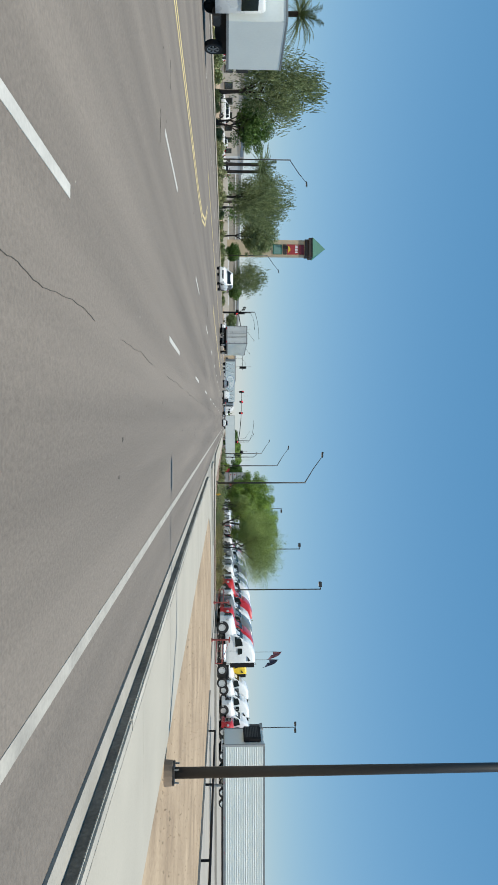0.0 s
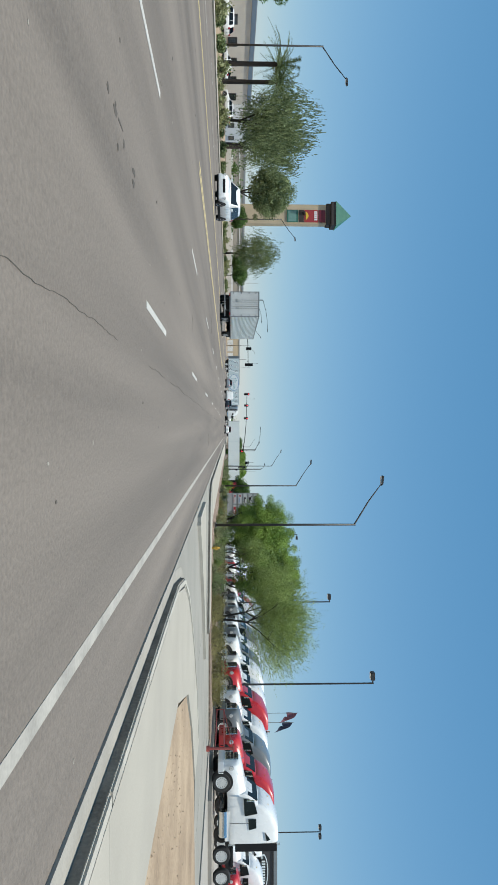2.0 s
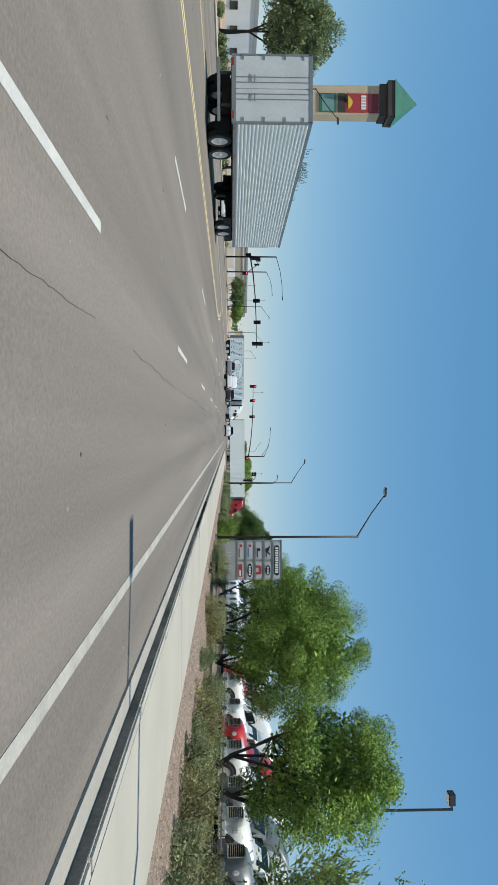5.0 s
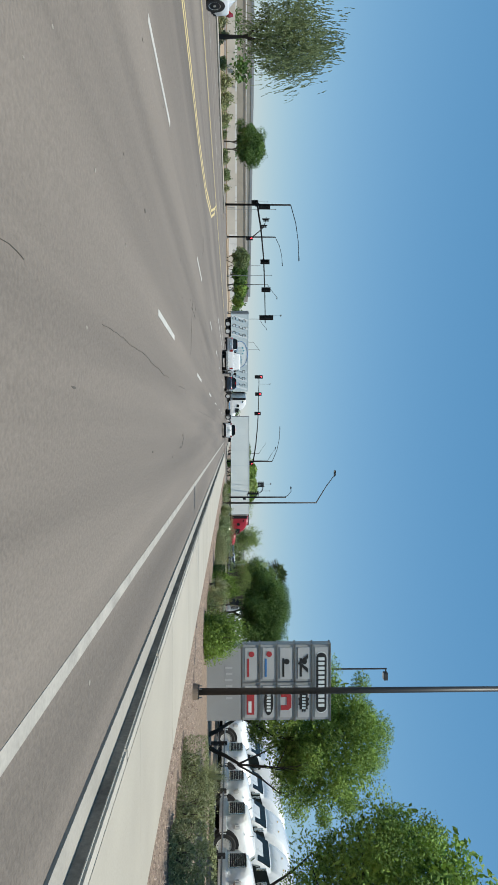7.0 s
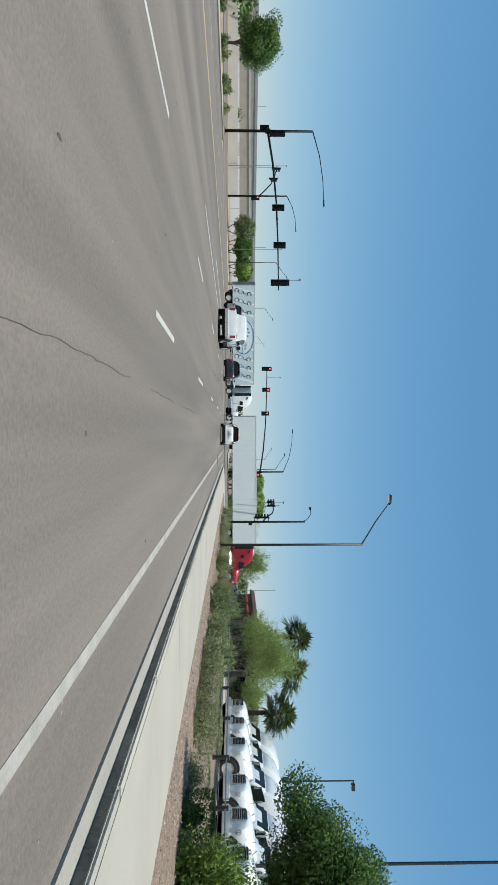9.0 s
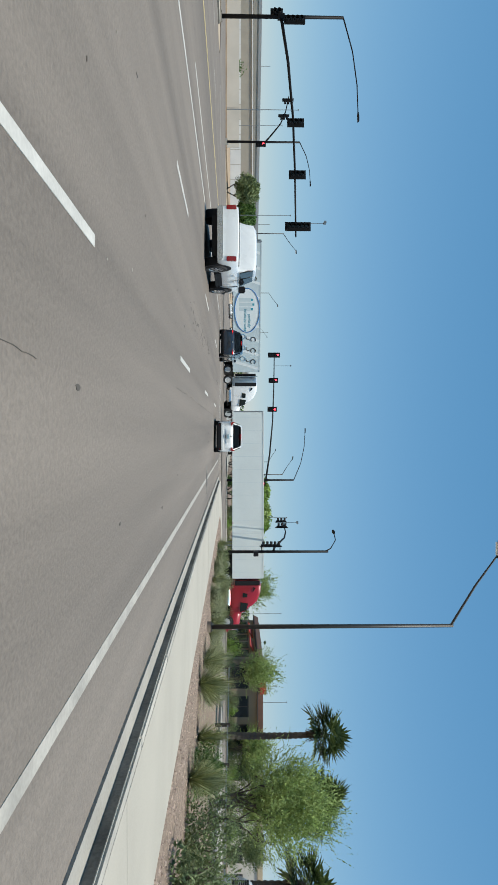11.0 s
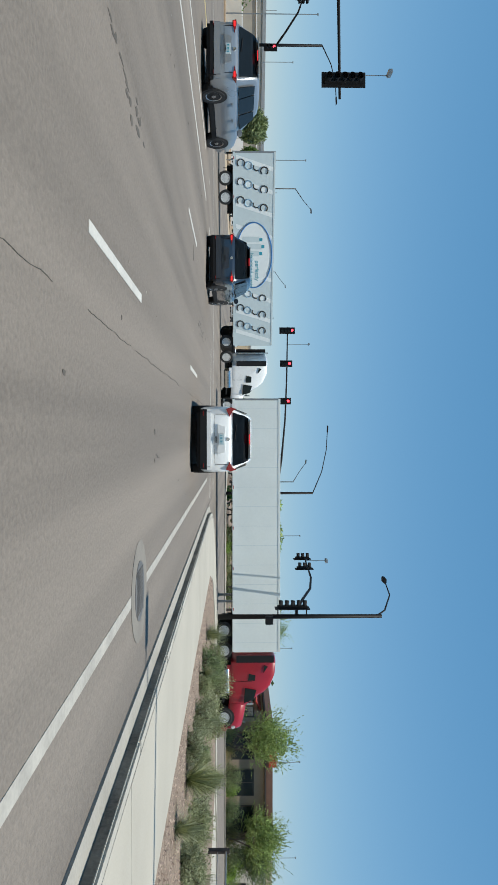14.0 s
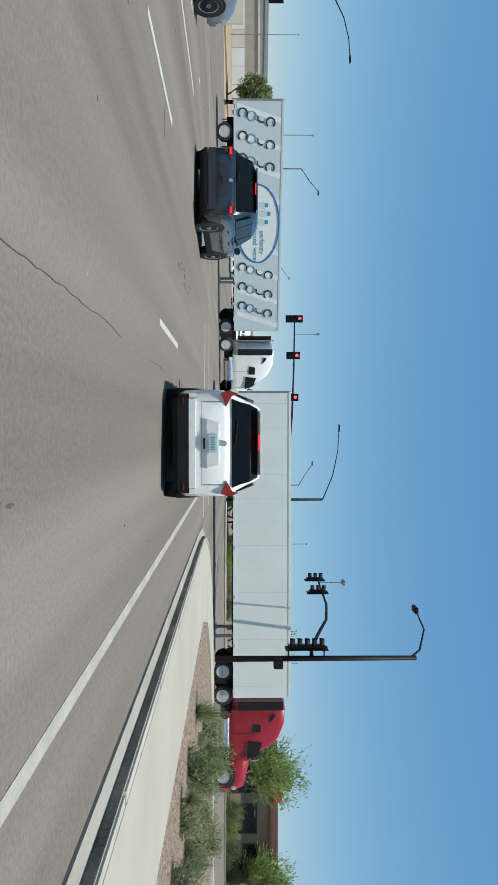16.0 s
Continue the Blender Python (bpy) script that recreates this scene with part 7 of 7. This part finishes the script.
for z0, z1, mt, bar in ((18.0, 19.3, SIGN_MAROON, None), (15.3, 17.9, SIGN_RED, SIGN_WHITE), (14.3, 15.2, BROWN_TRIM, None), (12.0, 14.1, GREEN_ROOF, None)):
    b = part("sign_board", B((-0.75, 1.55, -1.02, -0.9, z0, z1), bevel=0.02), mt, tower)
    if bar:
        for q in range(5):
            part("sign_bar", B((-0.5 + 0.36 * q, -0.25 + 0.36 * q, -1.05, -1.015, z1 - 0.75, z1 - 0.15)), bar, b)
        part("board_crescent", prism([(-0.5 + 1.7 * q / 12, z0 + 0.25 + 0.55 * math.sin(math.pi * q / 12)) for q in range(13)], -1.05, -1.015, "y"), SIGN_YELLOW, b)
    if z1 < 14.2:
        part("board_panel", B((-0.6, 1.4, -1.045, -1.015, z0 + 0.3, z1 - 0.3), bevel=0.01), SIGN_TEAL_PALE, b)
part("flood_lamp", B((-0.3, 0.3, -1.7, -0.9, 15.15, 15.4), bevel=0.03), DARK_STEEL, tower)


BLUE_GREY = material("blue_grey_fascia", (0.16, 0.22, 0.29), 0.6, vary=0.1, scale=1, fine=14)


def building(name, label, m, w, d, h, wall, trim, trim_h=0.5, doors=0, windows=0, awning=None):
    """A flat-roofed building facing -y: walls, parapet, doors and windows set into the front."""
    t = thing(name, label, "building", m)
    part("wall", B((0, w, 0, d, -0.1, h), bevel=0.03), wall, t)
    part("parapet", B((-0.15, w + 0.15, -0.15, d + 0.15, h - trim_h, h + 0.12), bevel=0.03), trim, t)
    n = doors + windows
    for k in range(n):
        x = w * (k + 0.5) / n
        if k < doors:
            dd = part("roll_door", B((x - 1.7, x + 1.7, -0.08, 0.02, 0, 3.8), bevel=0.01), TRAILER_GREY, t)
            part("door_slats", B(*[(x - 1.65, x + 1.65, -0.095, -0.08, 0.1 + q * 0.45, 0.5 + q * 0.45) for q in range(8)]), WALL_WHITE, dd)
        else:
            wn_ = part("window", B((x - 1.3, x + 1.3, -0.1, 0.02, 0.9, 2.5), bevel=0.01), BROWN_TRIM, t)
            part("pane", B((x - 1.2, x - 0.04, -0.115, -0.09, 1.0, 2.4), (x + 0.04, x + 1.2, -0.115, -0.09, 1.0, 2.4)), WINDOW, wn_)
    if awning:
        part("awning", B((0.4, w - 0.4, -1.3, -0.05, 2.75, 3.05), bevel=0.02), awning, t)
    return t


showroom = building("showroom", "dark clad truck showroom behind the yard", pose(60, 124, 0.05, 0, 0, 0), 60, 5, 8.2, DARK_CLAD, STEEL, 0.4, 0, 5)
part("sign_ring", prism([(4.9 + 2.6 * math.cos(a), 6.3 + 0.7 * math.sin(a)) for a in [q * math.tau / 24 for q in range(24)]], -0.14, -0.02, "y"), SIGN_WHITE, showroom)
part("sign_oval", prism([(4.9 + 2.4 * math.cos(a), 6.3 + 0.56 * math.sin(a)) for a in [q * math.tau / 24 for q in range(24)]], -0.16, -0.13, "y"), SIGN_BLACK, showroom)
for q in range(9):
    part("sign_bar", B((3.2 + 0.4 * q, 3.45 + 0.4 * q, -0.18, -0.15, 6.05, 6.55)), SIGN_WHITE, showroom)
store = building("travel_store", "pale service store behind trees across the road", pose(-64, 100, 0.05, 0, 0, 90), 60, 24, 5.2, STUCCO_PALE, BLUE_GREY, 0.6, 2, 8)
overpass = thing("overpass", "pale concrete freeway ramp on a panelled retaining wall", "bridge", pose(-265, 305, 0.05))
part("retaining_wall", B((0, 222, 0, 0.6, -0.1, 5.3)), CONCRETE, overpass)
for k in range(62):
    part("wall_panel", B((0.06 + 3.58 * k, 3.52 + 3.58 * k, -0.09, 0.0, 0.1, 2.6), bevel=0.015), STUCCO_PALE if k % 7 == 3 else WALL_WHITE, overpass)
part("wall_cap", B((0, 222, -0.2, 0.7, 5.3, 5.55), bevel=0.02), WALL_WHITE, overpass)
deck = part("deck", prism([(0, 6.2), (150, 6.0), (222, 4.9), (222, 6.3), (150, 7.4), (0, 7.7)], 9.0, 18.0, "y"), CONCRETE, overpass, "long sloping concrete deck")
part("barrier", prism([(0, 7.7), (150, 7.4), (222, 6.3), (222, 7.0), (150, 8.2), (0, 8.5)], 8.9, 9.15, "y"), GREY_PANEL, deck)
for k in range(7):
    part("pier", B((14 + 32 * k, 15.4 + 32 * k, 10.5, 16.5, -0.1, 6.1), bevel=0.06), CONCRETE, overpass)
for k in range(6):
    part("sign_post", T([(12 + 40 * k, 9.0, 7.2), (12 + 40 * k, 9.0, 10.2)], 0.07, 6), STEEL, overpass)
shed = building("warehouse", "long white warehouse beside the road", pose(-82, 150, 0.05, 0, 0, 90), 70, 24, 6.5, WALL_WHITE, GREY_PANEL, 0.7, 6, 3)
lot_wall = setting("lot_wall", B((-170, -42, 243, 243.25, 0, 1.9)), STUCCO_PALE, "low pale block wall along the lot beyond the crossing", "wall")
STUCCO_DARK = material("brown_stucco", (0.30, 0.235, 0.17), 0.9, vary=0.15, scale=0.5, fine=24, bump=0.2)
station = thing("fuel_station", "tan fuel station with a brown-red roof edge and red signs", "building", pose(33.8, 243.5, 0.05))
part("wall", B((0, 14, 0, 20.5, -0.1, 5.0), bevel=0.04), STUCCO_DARK, station)
part("roof_edge", prism([(-0.7, 4.7), (14.7, 4.7), (14.3, 5.45), (-0.3, 5.45)], -0.7, 21.2, "y", 0.03), BRICK_ROOF, station, "brown-red sloped roof edge")
part("roof_trim", B((-0.74, 14.74, -0.74, 21.24, 4.52, 4.7), bevel=0.02), BROWN_TRIM, station)
part("end_sign", B((3.2, 5.0, -0.82, -0.6, 5.0, 5.9), bevel=0.03), RED_TRIM, station, "small red roof sign")
for k in range(5):
    y0_ = 1.2 + 3.8 * k
    wn_ = part("shop_window", B((-0.08, 0.05, y0_, y0_ + 2.9, 0.5, 3.4), bevel=0.01), BROWN_TRIM, station)
    part("pane", B((-0.1, -0.07, y0_ + 0.12, y0_ + 1.4, 0.65, 3.25)), WINDOW, wn_)
    part("pane", B((-0.1, -0.07, y0_ + 1.5, y0_ + 2.78, 0.65, 3.25)), WINDOW, wn_)
for k in range(3):
    x0_ = 1.2 + 4.3 * k
    wn_ = part("shop_window", B((x0_, x0_ + 3.2, -0.08, 0.05, 0.6, 3.3), bevel=0.01), BROWN_TRIM, station)
    part("pane", B((x0_ + 0.12, x0_ + 1.55, -0.1, -0.07, 0.75, 3.15)), WINDOW, wn_)
    part("pane", B((x0_ + 1.65, x0_ + 3.08, -0.1, -0.07, 0.75, 3.15)), WINDOW, wn_)
for y0_, y1_ in ((3.0, 7.4), (10.0, 15.0)):
    part("awning", prism([(-1.2, 3.5), (-0.05, 4.1), (-0.05, 4.25), (-1.25, 3.65)], y0_, y1_, "y"), RED_TRIM, station)
part("roof_unit", B((4, 6.5, 6, 8.2, 5.4, 6.1), bevel=0.04), STEEL, station)
low_shop = building("shop", "low tan shop with a pale roof edge beyond the crossing", pose(52, 250, 0.05), 40, 16, 5.6, STUCCO_PALE, STUCCO, 0.7, 0, 9)
for k in range(17):
    c = copy_thing(forms[(1, 3, 1, 4)[k % 4]], pose(24.5 + 2.3 * k + srnd.uniform(-0.5, 0.5), 240.9 + srnd.uniform(0, 1.0), 0.1, 0, 0, 70 * k))
    q = srnd.uniform(1.2, 2.0)
    c.scale = (q, q, q)
for k, (x, y, h, r) in enumerate(((49.6, 242.6, 5.6, 2.6), (55.5, 242.4, 6.6, 3.0), (62, 243, 6.0, 2.8))):
    tree("feathery olive tree beside the fuel station", pose(x, y, 0.1), h, r, 1.2, LEAF_PALO if k % 2 else LEAF_WILLOW, 140 + k, 60, 150, 0.19, 0.45, stems=3, trunk_r=0.08, group="trees beyond the crossing", feather=0.8)
price = thing("price_sign", "brown framed price sign with lit red digits", "sign", pose(19.2, 243, 0.1))
part("frame", B((-1.5, 1.5, -0.2, 0.2, 1.5, 4.75), bevel=0.04), BROWN_TRIM, price)
part("post", B((-1.45, -1.2, -0.12, 0.12, -0.1, 1.6), (1.2, 1.45, -0.12, 0.12, -0.1, 1.6)), BROWN_TRIM, price)
bdl = part("price_board", B((-1.3, 1.3, -0.24, -0.2, 1.7, 3.3)), SIGN_BLUE, price)
bdr = part("brand_board", B((-1.3, 1.3, -0.24, -0.2, 3.4, 4.6)), SIGN_RED, price)
part("brand_bars", B(*[(-1.0 + 0.36 * q, -0.78 + 0.36 * q, -0.26, -0.24, 3.75, 4.25) for q in range(4)], (0.6, 1.1, -0.26, -0.24, 3.65, 4.35)), SIGN_WHITE, bdr)
lettering("price_digits", "2.15", 1.0, PRICE_GLOW, bdl, Matrix(((1, 0, 0, 0), (0, 0, 1, -0.26), (0, 1, 0, 2.5), (0, 0, 0, 1))))
led = thing("price_board", "dark board with lit green digits among trees", "sign", pose(-36.2, 66.5, 0.1, 0, 0, 20))
part("board", B((-1.3, 1.3, -0.15, 0.15, 2.2, 3.4), bevel=0.03), SIGN_BLACK, led)
part("post", B((-0.12, 0.12, -0.1, 0.1, -0.1, 2.25)), DARK_STEEL, led)
part("digit_bars", B(*[(-1.0 + 0.5 * q, -0.65 + 0.5 * q, -0.18, -0.15, 2.5, 3.1) for q in range(4)]), GREEN_GLOW, led)

# flags and masts in the yard
for k, (x, yy, h, mt) in enumerate(((53.3, 151, 14.2, FLAG_RED), (55.3, 151.5, 13.4, FLAG_BLUE), (-52, 60, 26.0, FLAG_RED))):
    f = thing("flagpole", "slim flagpole with a slack flag", "flagpole", pose(x, yy, 0.05), "flagpoles")
    part("pole", T([(0, 0, -0.1), (0, 0, h)], [0.07, 0.04], 8), STEEL, f)
    fl = bmesh.new()
    rows = []
    for i in range(9):
        u = i / 8
        rows.append([fl.verts.new((0.04 + 1.6 * u + 0.14 * math.sin(9 * u), 0.4 * math.sin(u * 9 + v * 2), h - 0.2 - 2.0 * v * (1 - 0.45 * u) - 2.4 * u * u)) for v in (0, 0.25, 0.5, 0.75, 1)])
    for r, q in zip(rows, rows[1:]):
        for j in range(4):
            fl.faces.new((r[j], q[j], q[j + 1], r[j + 1]))
    part("flag", fl, mt, f)
mast = thing("utility_mast", "slim pale utility mast", "mast", pose(-47, 212 + 30, 0.0), "utility masts")
part("pole", T([(0, 0, -0.1), (0, 0, 10.5)], [0.07, 0.04], 8), STEEL, mast)
part("cap", B((-0.12, 0.12, -0.05, 0.05, 10.4, 10.55)), STEEL, mast)
for x, yy in ((-36, 255), (15, 262), (36, 276), (48, 262), (-60, 275), (-28, 330), (56, 290), (66, 268)):
    copy_thing(mast, pose(x, yy, 0.0))

# cars beyond the crossing and in the lots
blue_car = car("sedan", "dark blue sedan parked at the fuel station", "sedan", pose(24.5, 247, 0.1, 0, 0, -80), BLUE_PAINT, cargo="sedan", H=1.45, belt=0.92, hood=0.9, nose=0.82)
for x, yy, rz in ((28.0, 246.5, -85), (27.7, 250.2, -95)):
    copy_thing(dark_suv if yy < 247 else silver_suv, pose(x, yy, 0.1, 0, 0, rz))
for x, yy, rz in ((-52, 78, 10), (-50, 92, 0), (-53, 118, 5), (-50, 124, -5), (-52, 141, 0)):
    copy_thing(oncoming_suv if yy % 4 else sedan, pose(x, yy, 0.1, 0, 0, 90 + rz))
box_truck = thing("box_truck", "white box truck driving towards the camera", "truck", pose(-19.3, 26.0, 0.22))
part("cargo_box", B((-1.25, 1.25, 4.15, 8.25, 1.15, 3.85), bevel=0.03), TRAILER_WHITE, box_truck)
part("box_rail", B((-1.27, 1.27, 4.1, 8.3, 1.08, 1.2), bevel=0.01), STEEL, box_truck)
part("box_top_rail", B((-1.265, 1.265, 4.12, 8.28, 3.78, 3.88), bevel=0.01), STEEL, box_truck)
cbx = [ring_at(yy, [(w, 0.6), (w, 1.0), (w, 1.7), (w * 0.96, zt - 0.15), (w * 0.85, zt), (w * 0.4, zt + 0.03)]) for yy, w, zt in ((1.1, 0.85, 1.45), (1.7, 0.98, 1.6), (2.3, 1.04, 1.75), (2.9, 1.03, 2.75), (4.0, 1.03, 2.85))]
soften(part("cab", loft(cbx), WHITE_PAINT, box_truck, smooth=True), 0.03)
part("windscreen", panel((0.85, 2.28, 1.78), (-0.85, 2.28, 1.78), (-0.76, 2.83, 2.6), (0.76, 2.83, 2.6), thick=0.04), GLASS, box_truck)
for s in (-1, 1):
    q = [(s * 1.04, 2.75, 1.75), (s * 1.04, 3.75, 1.75), (s * 1.01, 3.75, 2.5), (s * 1.01, 3.0, 2.5)]
    part("side_window", panel(*(q if s > 0 else q[::-1]), thick=0.02), GLASS, box_truck)
    part("headlamp", B((min(s * 0.5, s * 0.8), max(s * 0.5, s * 0.8), 1.02, 1.2, 0.95, 1.2), bevel=0.03), LAMP_LENS, box_truck)
    part("mirror", B((min(s * 1.1, s * 1.3), max(s * 1.1, s * 1.3), 2.4, 2.5, 1.9, 2.4), bevel=0.03), BLACK_PLASTIC, box_truck)
    part("fuel_tank", B((min(s * 0.7, s * 1.1), max(s * 0.7, s * 1.1), 4.0, 4.9, 0.45, 0.85), bevel=0.06), DARK_STEEL, box_truck)
    for yy in (2.0, 6.7):
        wheel(box_truck, s * 0.98, yy, 0.45, 0.28, STEEL, 6, side=s)
part("chassis", B((-0.5, 0.5, 1.2, 8.2, 0.55, 1.1)), UNDERBODY, box_truck)
part("bumper", B((-1.0, 1.0, 0.95, 1.15, 0.4, 0.75), bevel=0.04), CHROME, box_truck)

# the distance: low tree belts, roofs and hills of traffic along the horizon
def belt(name, n, x0, x1, y0, y1, h, seed, mat, label, k=60, size=0.22):
    r_ = np.random.RandomState(seed)
    base = np.stack([r_.uniform(x0, x1, n), r_.uniform(y0, y1, n), np.zeros(n)], 1)
    hh = h * r_.uniform(0.5, 1.15, n)
    c = np.repeat(base, k, 0) + r_.normal(size=(n * k, 3)) * np.repeat(np.stack([hh * 0.21, hh * 0.21, hh * 0.17], 1), k, 0)
    c[:, 2] = np.abs(c[:, 2] + np.repeat(hh * 0.5, k))
    ob = leaf_mesh(name, c, r_.normal(size=(n * k, 3)), np.repeat(hh * size, k) * r_.uniform(0.6, 1.2, n * k), 0.6, mat, None, seed)
    return tagged(ob, label, "far trees", "", "stuff")


belt("far_trees", 420, -420, 420, 470, 800, 8.5, 301, LEAF_DARK, "far belt of dark green trees along the horizon")
belt("far_trees", 160, 8, 120, 262, 420, 6.0, 302, LEAF_WILLOW, "far roadside trees beyond the crossing", 170, 0.14)
belt("far_trees", 160, -320, -75, 60, 420, 6.0, 303, LEAF_DARK, "far trees behind the lots across the road", 170, 0.14)
belt("far_trees", 140, 80, 300, 20, 420, 7.0, 304, LEAF_DARK, "far trees behind the dealer's yard", 170, 0.14)
for k, (x, yy, w, h, mt) in enumerate(((-120, 430, 50, 6.5, WALL_WHITE), (40, 420, 45, 7.0, STUCCO_PALE), (120, 380, 60, 7.5, WALL_WHITE), (-60, 470, 30, 8.0, STUCCO))):
    building("far_building", "low pale building far down the road", pose(x, yy, 0.0), w, 25, h, mt, TRAILER_GREY, 0.6, 3, 4)
for x, yy, rz in ((-4, 330, 0), (0, 360, 0), (-18, 300, 180), (-21, 345, 180), (-17.5, 380, 180), (-4.0, 410, 0), (-20, 430, 180)):
    copy_thing(sedan if yy % 20 else white_suv, pose(x, yy, road_z(x, 300), 0, 0, rz))
far_truck = copy_thing(white_tractor, pose(-21, 315, 0.15, 0, 0, 180))

# ---- kerb stones and paving slabs ----
kerb_run(KERB_A)
kerb_run(KERB_B)
kerb_run(KERB_C)
kerb_run([(-31, 196), (-31, -120)])
slabs(pavement, 3.80, 6.3, -4, 44, 4.4)
slabs(pavement, 3.80, 6.3, 74.3, 192, 4.4)
